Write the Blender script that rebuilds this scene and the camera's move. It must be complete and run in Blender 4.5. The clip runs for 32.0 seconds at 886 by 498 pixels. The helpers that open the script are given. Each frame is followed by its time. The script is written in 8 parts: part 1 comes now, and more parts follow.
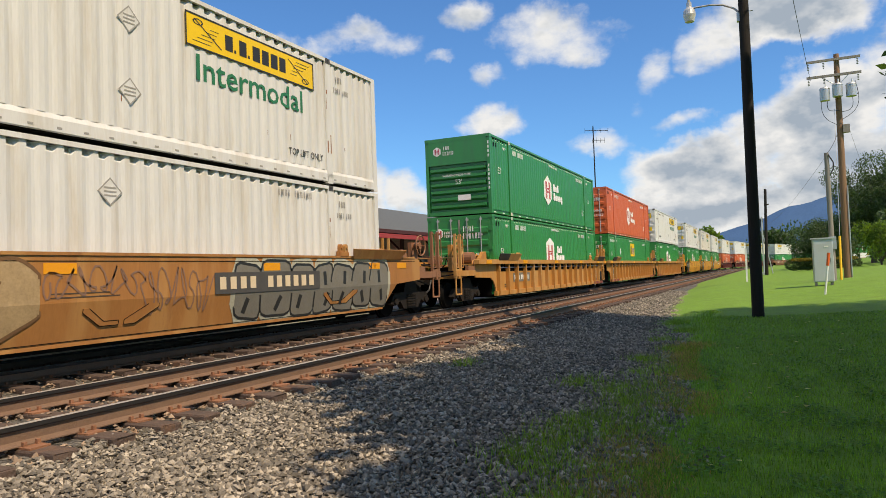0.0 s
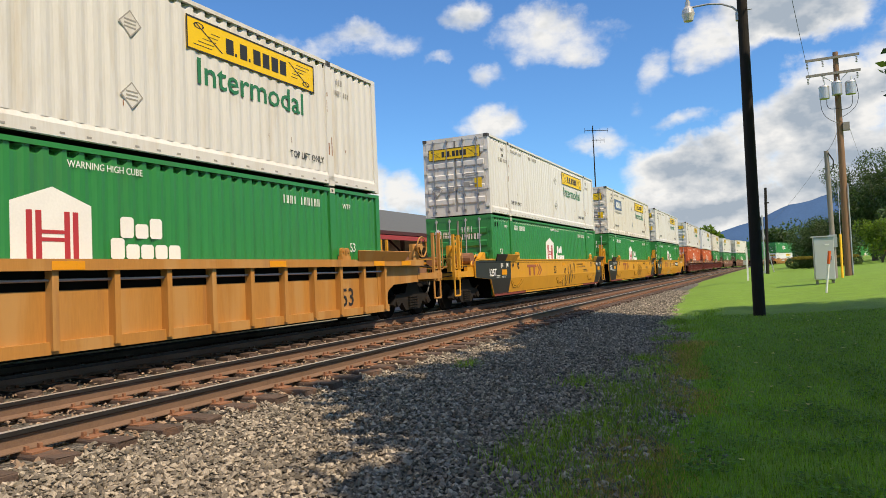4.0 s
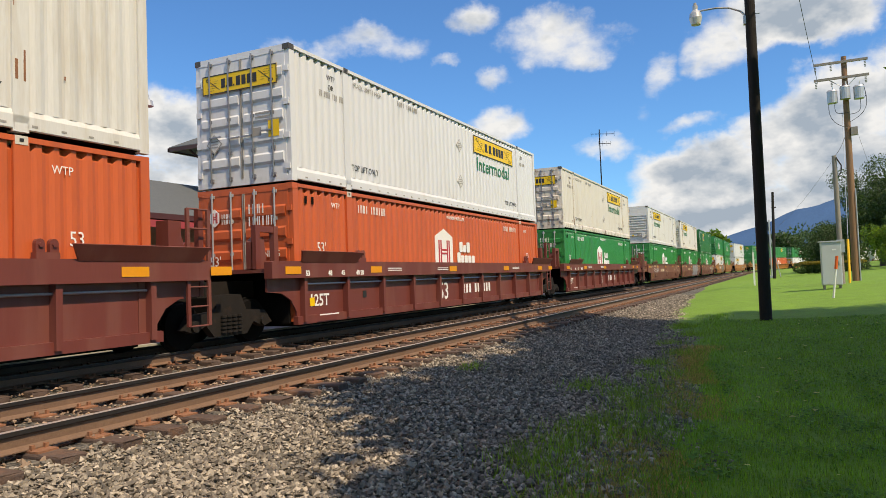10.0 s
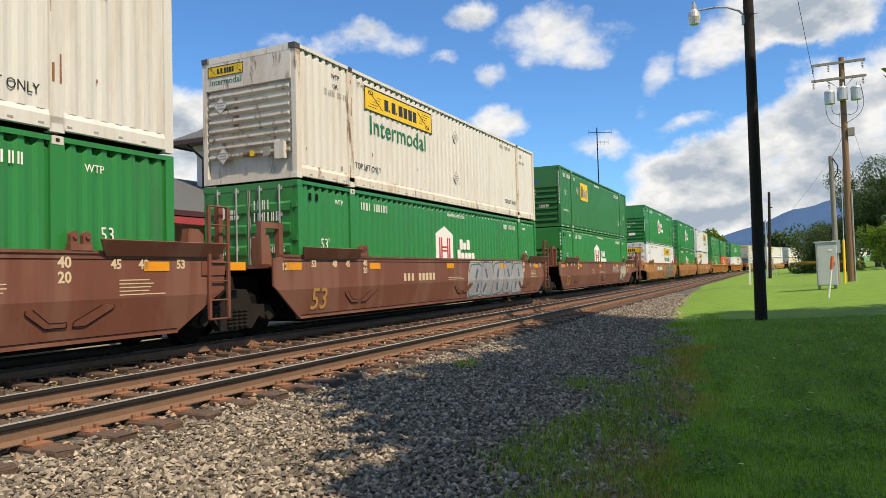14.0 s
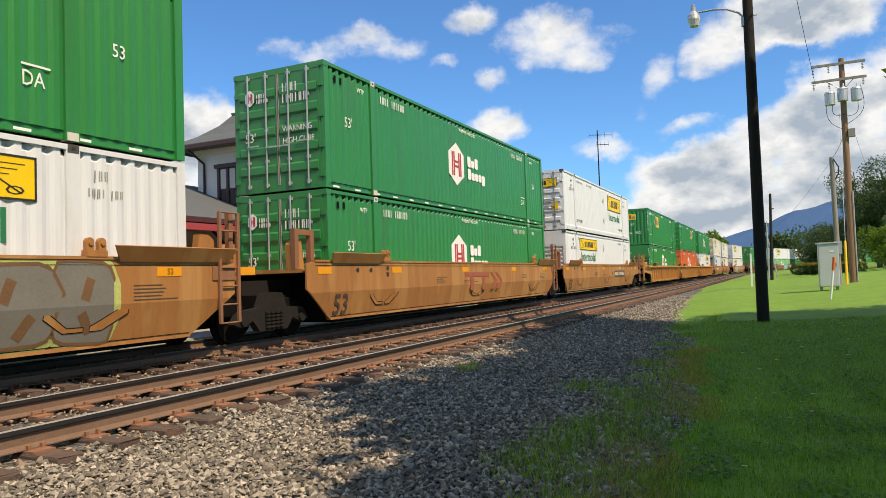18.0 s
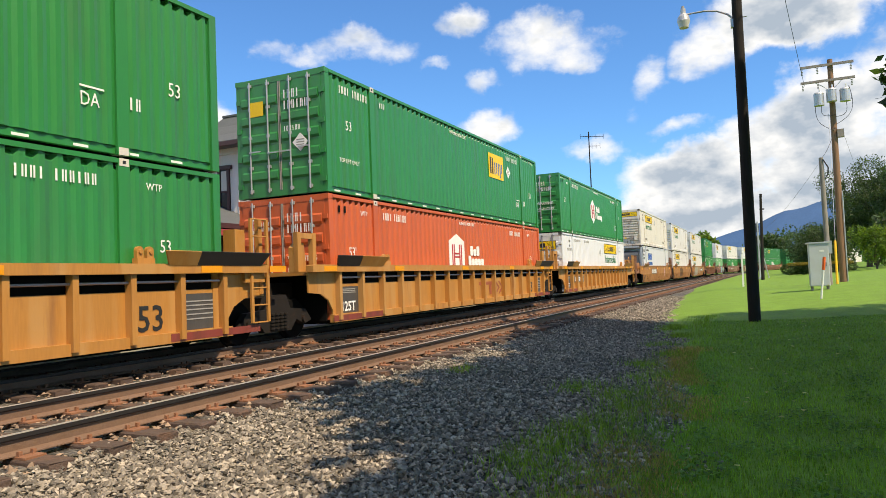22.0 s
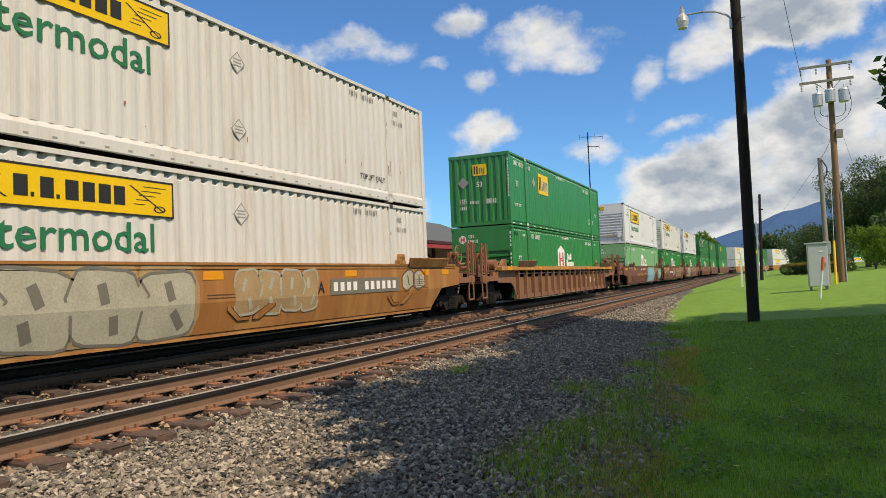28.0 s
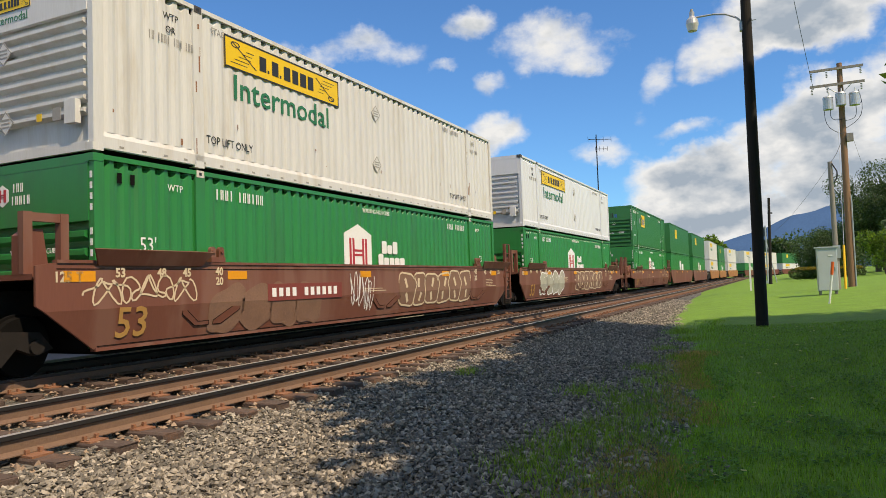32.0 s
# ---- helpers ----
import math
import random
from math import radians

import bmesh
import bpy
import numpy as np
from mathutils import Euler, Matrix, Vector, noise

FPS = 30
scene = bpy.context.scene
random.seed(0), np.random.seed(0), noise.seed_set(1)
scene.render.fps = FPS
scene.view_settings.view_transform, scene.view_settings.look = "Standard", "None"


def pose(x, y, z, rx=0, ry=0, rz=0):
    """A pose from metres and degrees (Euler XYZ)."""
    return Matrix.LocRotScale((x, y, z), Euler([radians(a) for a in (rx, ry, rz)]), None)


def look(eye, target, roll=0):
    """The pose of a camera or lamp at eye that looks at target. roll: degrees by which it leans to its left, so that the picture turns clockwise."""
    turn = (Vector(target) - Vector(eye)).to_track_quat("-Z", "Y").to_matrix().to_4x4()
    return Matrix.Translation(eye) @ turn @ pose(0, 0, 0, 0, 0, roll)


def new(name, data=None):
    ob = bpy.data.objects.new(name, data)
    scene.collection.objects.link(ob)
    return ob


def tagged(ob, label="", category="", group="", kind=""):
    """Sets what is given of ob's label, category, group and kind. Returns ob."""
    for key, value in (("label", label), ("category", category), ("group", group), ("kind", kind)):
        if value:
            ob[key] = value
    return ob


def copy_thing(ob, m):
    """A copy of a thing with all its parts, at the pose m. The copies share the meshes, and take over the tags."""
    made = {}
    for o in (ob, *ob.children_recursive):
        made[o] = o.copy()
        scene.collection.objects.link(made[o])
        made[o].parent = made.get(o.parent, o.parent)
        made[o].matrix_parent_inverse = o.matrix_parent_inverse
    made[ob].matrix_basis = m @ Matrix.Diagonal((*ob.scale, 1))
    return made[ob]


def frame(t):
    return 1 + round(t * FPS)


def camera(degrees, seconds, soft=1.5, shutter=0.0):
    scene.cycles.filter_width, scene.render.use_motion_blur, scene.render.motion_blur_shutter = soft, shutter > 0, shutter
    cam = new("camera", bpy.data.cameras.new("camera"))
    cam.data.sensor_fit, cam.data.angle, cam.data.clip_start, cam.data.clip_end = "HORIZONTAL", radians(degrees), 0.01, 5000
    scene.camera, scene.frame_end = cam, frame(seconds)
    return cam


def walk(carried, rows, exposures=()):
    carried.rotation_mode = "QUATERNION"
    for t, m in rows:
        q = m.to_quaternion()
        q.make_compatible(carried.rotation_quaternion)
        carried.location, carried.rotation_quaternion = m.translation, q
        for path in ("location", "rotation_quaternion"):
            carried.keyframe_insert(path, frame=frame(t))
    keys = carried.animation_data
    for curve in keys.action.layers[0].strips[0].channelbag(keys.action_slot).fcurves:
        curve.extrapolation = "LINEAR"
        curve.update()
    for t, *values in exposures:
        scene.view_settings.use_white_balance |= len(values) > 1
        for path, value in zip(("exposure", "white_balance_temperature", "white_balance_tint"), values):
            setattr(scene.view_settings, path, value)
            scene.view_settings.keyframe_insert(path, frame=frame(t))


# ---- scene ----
# x runs to the right of the tracks, y along them, z = 0 is the top of the rails.
cam = camera(64.57, 32.0, soft=0.65)
EYE = (0.0, 0.0, 1.125)
TURNS = [
    (0, 92.005, 1.991, 25.105), (0.5, 92.049, 2.030, 25.129), (1, 92.052, 2.203, 25.217), (1.5, 91.985, 2.312, 25.107),
    (2, 91.978, 2.396, 25.083), (2.5, 92.024, 2.396, 24.994), (3, 92.025, 2.324, 25.081), (3.5, 92.035, 2.398, 25.116),
    (5.5, 92.357, 2.342, 25.526), (6, 92.273, 2.309, 25.808), (6.5, 92.184, 2.300, 25.954), (7, 92.191, 2.110, 25.959),
    (7.5, 92.214, 2.082, 26.015), (8, 92.199, 1.947, 25.899), (8.5, 92.202, 2.006, 25.623), (9, 92.258, 2.119, 25.610),
    (9.5, 92.325, 2.121, 25.652), (10, 92.323, 2.047, 25.617), (10.5, 92.330, 1.978, 25.472), (11, 92.388, 1.932, 25.381),
    (11.5, 92.414, 1.958, 25.356), (12, 92.338, 1.976, 25.433), (12.5, 92.348, 1.835, 25.364), (13, 92.247, 1.473, 25.410),
    (13.5, 92.124, 1.594, 25.350), (14, 92.073, 1.561, 25.323), (14.5, 92.045, 1.701, 25.442), (16.5, 92.323, 1.993, 25.578),
    (17, 92.295, 1.917, 25.532), (17.5, 92.336, 1.880, 25.526), (18, 92.368, 1.927, 25.442), (18.5, 92.372, 2.053, 25.371),
    (19, 92.371, 2.040, 24.730), (19.5, 92.616, 2.262, 24.740), (20, 92.675, 2.126, 24.824), (20.5, 92.620, 2.268, 24.849),
    (21, 92.578, 2.280, 24.889), (21.5, 92.522, 2.226, 24.819), (22, 92.513, 2.300, 24.838), (22.5, 92.527, 2.331, 24.835),
    (23, 92.462, 2.260, 24.884), (23.5, 92.313, 2.258, 25.122), (24, 92.322, 2.362, 25.066), (24.5, 92.399, 2.232, 24.937),
    (25, 92.465, 2.398, 24.790), (25.5, 92.429, 2.532, 24.697), (27.5, 92.493, 2.372, 24.736), (28, 92.555, 2.342, 24.767),
    (28.5, 92.572, 2.283, 24.867), (29, 92.537, 2.230, 25.051), (29.5, 92.532, 2.079, 25.165), (30, 92.535, 1.973, 25.263),
    (30.5, 92.592, 1.869, 25.286), (31, 92.627, 1.924, 25.325), (31.5, 92.637, 2.053, 25.437), (32, 92.700, 1.906, 25.355),
]
# the phone opens up a little while dark boxes fill its view
EXPOSURE = [(0, 0.0), (0.5, 0.15), (1, 0.28), (2, 0.28), (3, 0.2), (5, 0.0), (8, 0.0), (9, 0.05), (12, 0.0), (13, 0.05), (14, 0.12), (16, 0.15), (17, 0.18), (18, 0.14), (19, 0.08),
            (20, -0.08), (21, 0.15), (22, 0.28), (23, 0.28), (24, 0.05), (25, 0.0), (28, -0.08), (29, 0.25), (30, 0.25), (31, 0.0), (32, 0.0)]
walk(cam, [(t, pose(*EYE, a, b, c)) for t, a, b, c in TURNS], [(t, 0.15 + e, 7950, 11) for t, e in EXPOSURE])

# ---- world, sun, exposure ----
SUN_ELEV, SUN_AZ = 54.0, 112.0            # azimuth clockwise from +y
sun_dir = Vector((math.sin(radians(SUN_AZ)) * math.cos(radians(SUN_ELEV)),
                  math.cos(radians(SUN_AZ)) * math.cos(radians(SUN_ELEV)), math.sin(radians(SUN_ELEV))))
sun = new("sun", bpy.data.lights.new("sun", "SUN"))
sun.data.energy, sun.data.angle, sun.data.color = 4.6, radians(0.53), (1.0, 0.88, 0.73)
sun.matrix_world = look(sun_dir * 60, (0, 0, 0))


def sky_way(u, v):
    """A direction in the sky from degrees to the left of +y and degrees above the horizon."""
    a, e = radians(u), radians(v)
    return Vector((-math.sin(a) * math.cos(e), math.cos(a) * math.cos(e), math.sin(e)))


def make_world():
    w = bpy.data.worlds.new("world")
    scene.world = w
    w.use_nodes = True
    nt = w.node_tree
    nt.nodes.clear()
    N, L = nt.nodes.new, nt.links.new
    out, bg = N("ShaderNodeOutputWorld"), N("ShaderNodeBackground")
    sky = N("ShaderNodeTexSky")
    sky.sky_type, sky.sun_disc = "NISHITA", False
    sky.sun_elevation, sky.sun_rotation = radians(SUN_ELEV), radians(SUN_AZ)
    sky.air_density, sky.dust_density, sky.ozone_density = 1.0, 0.4, 2.5
    tc = N("ShaderNodeTexCoord")
    way = tc.outputs["Generated"]

    def math_node(op, a, b=None, clamp=False):
        n = N("ShaderNodeMath")
        n.operation, n.use_clamp = op, clamp
        for i, v in ((0, a), (1, b)):
            if v is None:
                continue
            if isinstance(v, (int, float)):
                n.inputs[i].default_value = v
            else:
                L(v, n.inputs[i])
        return n.outputs[0]

    # cloud cover: banks of cumulus, their outlines bent and torn by fractal noise
    flat = N("ShaderNodeMapping")
    flat.inputs["Scale"].default_value = (1.0, 1.0, 1.7)
    L(way, flat.inputs[0])

    def fractal(scale, detail, rough, source):
        n = N("ShaderNodeTexNoise")
        n.inputs["Scale"].default_value, n.inputs["Detail"].default_value, n.inputs["Roughness"].default_value = scale, detail, rough
        L(source, n.inputs["Vector"])
        return n

    def nudge(base, n, amount):
        """base moved by a noise's colour about its middle."""
        off, add = N("ShaderNodeVectorMath"), N("ShaderNodeVectorMath")
        off.operation, add.operation = "MULTIPLY_ADD", "ADD"
        off.inputs[1].default_value, off.inputs[2].default_value = (amount,) * 3, (-0.5 * amount,) * 3
        L(n.outputs["Color"], off.inputs[0])
        L(base, add.inputs[0])
        L(off.outputs[0], add.inputs[1])
        return add.outputs[0]

    clear = way
    way = nudge(nudge(clear, fractal(9.0, 2.0, 0.5, clear), 0.085), fractal(38.0, 4.0, 0.6, clear), 0.030)
    big, fine = fractal(9.0, 7.0, 0.58, flat.outputs[0]), fractal(34.0, 5.0, 0.6, flat.outputs[0])
    shade = fractal(11.0, 4.5, 0.55, flat.outputs[0])
    cover = None
    for u, v, su, sv, amount in CLOUDS:
        su, sv = su * 1.15, sv * 1.15
        c = sky_way(u, v)
        e1 = Vector((-math.cos(radians(u)), -math.sin(radians(u)), 0))
        e2 = c.cross(e1)
        d1, d2 = N("ShaderNodeVectorMath"), N("ShaderNodeVectorMath")
        for d, e, s in ((d1, e1, su), (d2, e2, sv)):
            d.operation = "DOT_PRODUCT"
            d.inputs[1].default_value = e / math.sin(radians(s))
            L(way, d.inputs[0])
        p1 = math_node("MULTIPLY", d1.outputs["Value"], d1.outputs["Value"])
        lift = math_node("SUBTRACT", d2.outputs["Value"], math.sin(0) + c.dot(e2) / math.sin(radians(sv)))
        p2 = math_node("MULTIPLY", lift, lift)
        front = N("ShaderNodeVectorMath")
        front.operation = "DOT_PRODUCT"
        front.inputs[1].default_value = c
        L(way, front.inputs[0])
        near = math_node("GREATER_THAN", front.outputs["Value"], 0.5)
        blob = math_node("SUBTRACT", 1.0, math_node("ADD", p1, p2), True)
        blob = math_node("MULTIPLY", math_node("MULTIPLY", blob, near), amount)
        cover = blob if cover is None else math_node("MAXIMUM", cover, blob)
    tear = math_node("ADD", math_node("MULTIPLY", big.outputs["Fac"], 1.5), math_node("MULTIPLY", fine.outputs["Fac"], 0.55))
    field = math_node("ADD", math_node("SUBTRACT", tear, 1.42), math_node("MULTIPLY", cover, 1.15))
    ramp = N("ShaderNodeMapRange")
    ramp.interpolation_type = "SMOOTHSTEP"
    ramp.inputs["From Min"].default_value, ramp.inputs["From Max"].default_value = 0.0, 0.80
    L(field, ramp.inputs["Value"])
    thick = N("ShaderNodeMapRange")
    thick.inputs["From Min"].default_value, thick.inputs["From Max"].default_value = 0.55, 1.35
    L(field, thick.inputs["Value"])
    grey = N("ShaderNodeMix")
    grey.data_type = "RGBA"
    grey.inputs["A"].default_value, grey.inputs["B"].default_value = (4.75, 5.25, 6.0, 1), (2.0, 2.65, 3.65, 1)
    # lit from above: compare the cover with itself a little higher up
    lower = N("ShaderNodeMapping")
    lower.inputs["Location"].default_value = (0.006, -0.004, 0.03)
    L(flat.outputs[0], lower.inputs[0])
    under = fractal(11.0, 4.5, 0.55, lower.outputs[0])
    relief = math_node("SUBTRACT", under.outputs["Fac"], shade.outputs["Fac"])
    relief = math_node("ADD", math_node("MULTIPLY", relief, 2.8), math_node("MULTIPLY", thick.outputs[0], 0.9), True)
    L(relief, grey.inputs["Factor"])
    deep = N("ShaderNodeMix")
    deep.data_type, deep.blend_type = "RGBA", "MULTIPLY"
    deep.inputs["Factor"].default_value = 1.0
    deep.inputs["B"].default_value = (0.35, 0.72, 1.13, 1)
    L(sky.outputs[0], deep.inputs["A"])
    mix = N("ShaderNodeMix")
    mix.data_type = "RGBA"
    L(ramp.outputs[0], mix.inputs["Factor"])
    L(deep.outputs["Result"], mix.inputs["A"])
    L(grey.outputs["Result"], mix.inputs["B"])
    L(mix.outputs["Result"], bg.inputs["Color"])
    bg.inputs["Strength"].default_value = 0.150
    L(bg.outputs[0], out.inputs[0])


# banks of cloud: degrees left of +y, degrees up, half-widths, density
CLOUDS = [(30.8, 18.7, 5.2, 1.8, 0.85), (36.0, 18.0, 4.2, 1.3, 0.7), (22.2, 20.5, 2.6, 1.7, 0.8), (15.9, 18.2, 5.4, 2.8, 1.05), (20.6, 15.5, 1.8, 1.1, 0.7),
          (20.7, 11.8, 3.2, 2.3, 1.0), (27.9, 6.0, 2.6, 3.0, 1.0), (7.6, 15.0, 2.0, 2.0, 0.75), (3.7, 17.2, 3.4, 2.8, 1.0), (-2.5, 18.4, 6.5, 3.4, 1.75),
          (5.5, 11.2, 2.8, 1.2, 0.85), (-0.5, 9.3, 4.0, 3.0, 1.15), (-4.5, 10.5, 5.2, 3.8, 1.5), (4.2, 7.0, 6.5, 3.2, 1.45), (12.3, 9.6, 4.4, 1.4, 0.8), (11.6, 19.2, 3.0, 0.8, 0.5),
          (4.0, 4.0, 9.0, 2.5, 1.5), (-6.0, 6.0, 8.0, 4.5, 1.5), (46.2, 12.5, 4.0, 3.0, 0.85), (45.0, 9.0, 4.5, 3.5, 1.0), (57.0, 11.0, 8.0, 5.0, 1.15),
          (50.0, 7.0, 7.0, 3.5, 1.1), (25.0, 17.2, 1.6, 0.8, 0.6),
          (-8.5, 20.0, 6.0, 3.4, 1.6), (-10.0, 12.0, 4.5, 4.5, 1.3), (45.5, 11.5, 5.5, 4.4, 1.4), (52.0, 12.0, 6.0, 4.0, 1.2), (9.0, 12.8, 2.5, 1.0, 0.5), (32.0, 6.5, 4.5, 3.6, 1.15), (36.0, 3.5, 5.0, 2.5, 0.9)]
# added cloud banks all round, out of view, to lift the light in the shade
CLOUDS += [(u, v, 24.0, 13.0, 1.2) for u, v in ((85, 22), (112, 40), (145, 18), (178, 48), (210, 24), (240, 55), (268, 20), (300, 42), (328, 28), (20, 52), (75, 62))]
make_world()

# ---- materials ----
def material(name, colour, rough=0.6, metal=0.0, vary=0.12, scale=3.0, bump=0.0, bump_scale=60.0, dirt=None, dirt_amount=0.0,
             dirt_scale=1.2, streak=False, island=0.0, spec=0.5, fade=None, dirt_from=0.56, rust=0.0):
    """A surface with grain and stains at two scales, in metres of its object."""
    m = bpy.data.materials.new(name)
    m.use_nodes = True
    nt = m.node_tree
    N, L = nt.nodes.new, nt.links.new
    b = nt.nodes["Principled BSDF"]
    b.inputs["Roughness"].default_value, b.inputs["Metallic"].default_value = rough, metal
    b.inputs["Specular IOR Level"].default_value = spec
    tc = N("ShaderNodeTexCoord")
    mp = N("ShaderNodeMapping")
    if streak:
        mp.inputs["Scale"].default_value = (3.0, 3.0, 0.35)
    L(tc.outputs["Object"], mp.inputs[0])
    info = N("ShaderNodeObjectInfo")
    shift = N("ShaderNodeVectorMath")
    shift.operation = "ADD"
    L(mp.outputs[0], shift.inputs[0])
    far = N("ShaderNodeMath")
    far.operation = "MULTIPLY"
    far.inputs[1].default_value = 37.0
    L(info.outputs["Random"], far.inputs[0])
    L(far.outputs[0], shift.inputs[1])
    n1, n2 = N("ShaderNodeTexNoise"), N("ShaderNodeTexNoise")
    n1.inputs["Scale"].default_value, n1.inputs["Detail"].default_value = scale, 5
    n2.inputs["Scale"].default_value, n2.inputs["Detail"].default_value = scale * 14, 3
    for n in (n1, n2):
        L(shift.outputs[0], n.inputs["Vector"])
    add = N("ShaderNodeMath")
    add.operation = "ADD"
    L(n1.outputs["Fac"], add.inputs[0])
    L(n2.outputs["Fac"], add.inputs[1])
    val = N("ShaderNodeMapRange")
    val.inputs["From Min"].default_value, val.inputs["From Max"].default_value = 0.6, 1.4
    val.inputs["To Min"].default_value, val.inputs["To Max"].default_value = 1 - vary, 1 + vary
    L(add.outputs[0], val.inputs["Value"])
    last = val.outputs[0]
    if island:
        geo = N("ShaderNodeNewGeometry")
        sp = N("ShaderNodeMapRange")
        sp.inputs["To Min"].default_value, sp.inputs["To Max"].default_value = 1 - island, 1 + island
        spread_ = geo.outputs["Random Per Island"]
        if island > 0.6:
            power = N("ShaderNodeMath")
            power.operation = "POWER"
            power.inputs[1].default_value = 2.0
            L(spread_, power.inputs[0])
            spread_ = power.outputs[0]
            sp.inputs["To Min"].default_value, sp.inputs["To Max"].default_value = 0.40, 1.9
        L(spread_, sp.inputs["Value"])
        mul = N("ShaderNodeMath")
        mul.operation = "MULTIPLY"
        L(last, mul.inputs[0])
        L(sp.outputs[0], mul.inputs[1])
        last = mul.outputs[0]
    hsv = N("ShaderNodeHueSaturation")
    hsv.inputs["Color"].default_value = (*colour, 1)
    L(last, hsv.inputs["Value"])
    col = hsv.outputs[0]
    if fade:
        nf = N("ShaderNodeTexNoise")
        nf.inputs["Scale"].default_value, nf.inputs["Detail"].default_value = 0.55, 6
        L(shift.outputs[0], nf.inputs["Vector"])
        rf = N("ShaderNodeMapRange")
        rf.inputs["From Min"].default_value, rf.inputs["From Max"].default_value = 0.50, 0.60
        rf.inputs["To Max"].default_value = 0.75
        L(nf.outputs["Fac"], rf.inputs["Value"])
        mf = N("ShaderNodeMix")
        mf.data_type = "RGBA"
        L(rf.outputs[0], mf.inputs["Factor"])
        L(col, mf.inputs["A"])
        mf.inputs["B"].default_value = (*fade, 1)
        col = mf.outputs["Result"]
    if dirt:
        nd = N("ShaderNodeTexNoise")
        nd.inputs["Scale"].default_value, nd.inputs["Detail"].default_value, nd.inputs["Roughness"].default_value = dirt_scale, 8, 0.68
        L(shift.outputs[0], nd.inputs["Vector"])
        r = N("ShaderNodeMapRange")
        r.inputs["From Min"].default_value, r.inputs["From Max"].default_value = dirt_from, dirt_from + 0.24
        r.inputs["To Max"].default_value = dirt_amount
        L(nd.outputs["Fac"], r.inputs["Value"])
        mx = N("ShaderNodeMix")
        mx.data_type = "RGBA"
        L(r.outputs[0], mx.inputs["Factor"])
        L(col, mx.inputs["A"])
        mx.inputs["B"].default_value = (*dirt, 1)
        col = mx.outputs["Result"]
    if rust:
        run_down = N("ShaderNodeMapping")
        run_down.inputs["Scale"].default_value = (2.2, 2.2, 0.5)
        L(tc.outputs["Object"], run_down.inputs[0])
        spread = N("ShaderNodeVectorMath")
        spread.operation = "ADD"
        L(run_down.outputs[0], spread.inputs[0])
        L(far.outputs[0], spread.inputs[1])
        nr = N("ShaderNodeTexNoise")
        nr.inputs["Scale"].default_value, nr.inputs["Detail"].default_value, nr.inputs["Roughness"].default_value = 1.3, 9, 0.72
        L(spread.outputs[0], nr.inputs["Vector"])
        rr = N("ShaderNodeMapRange")
        rr.inputs["From Min"].default_value, rr.inputs["From Max"].default_value = 0.545, 0.64
        rr.inputs["To Max"].default_value = rust
        L(nr.outputs["Fac"], rr.inputs["Value"])
        mr = N("ShaderNodeMix")
        mr.data_type = "RGBA"
        L(rr.outputs[0], mr.inputs["Factor"])
        L(col, mr.inputs["A"])
        mr.inputs["B"].default_value = (0.15, 0.075, 0.038, 1)
        col = mr.outputs["Result"]
    L(col, b.inputs["Base Color"])
    if bump:
        nb = N("ShaderNodeTexNoise")
        nb.inputs["Scale"].default_value, nb.inputs["Detail"].default_value = bump_scale, 4
        L(tc.outputs["Object"], nb.inputs["Vector"])
        bp = N("ShaderNodeBump")
        bp.inputs["Strength"].default_value, bp.inputs["Distance"].default_value = bump, 0.02
        L(nb.outputs["Fac"], bp.inputs["Height"])
        L(bp.outputs[0], b.inputs["Normal"])
    return m


def plain(name, colour, rough=0.6, metal=0.0):
    return material(name, colour, rough, metal, 0.06, 2.0)


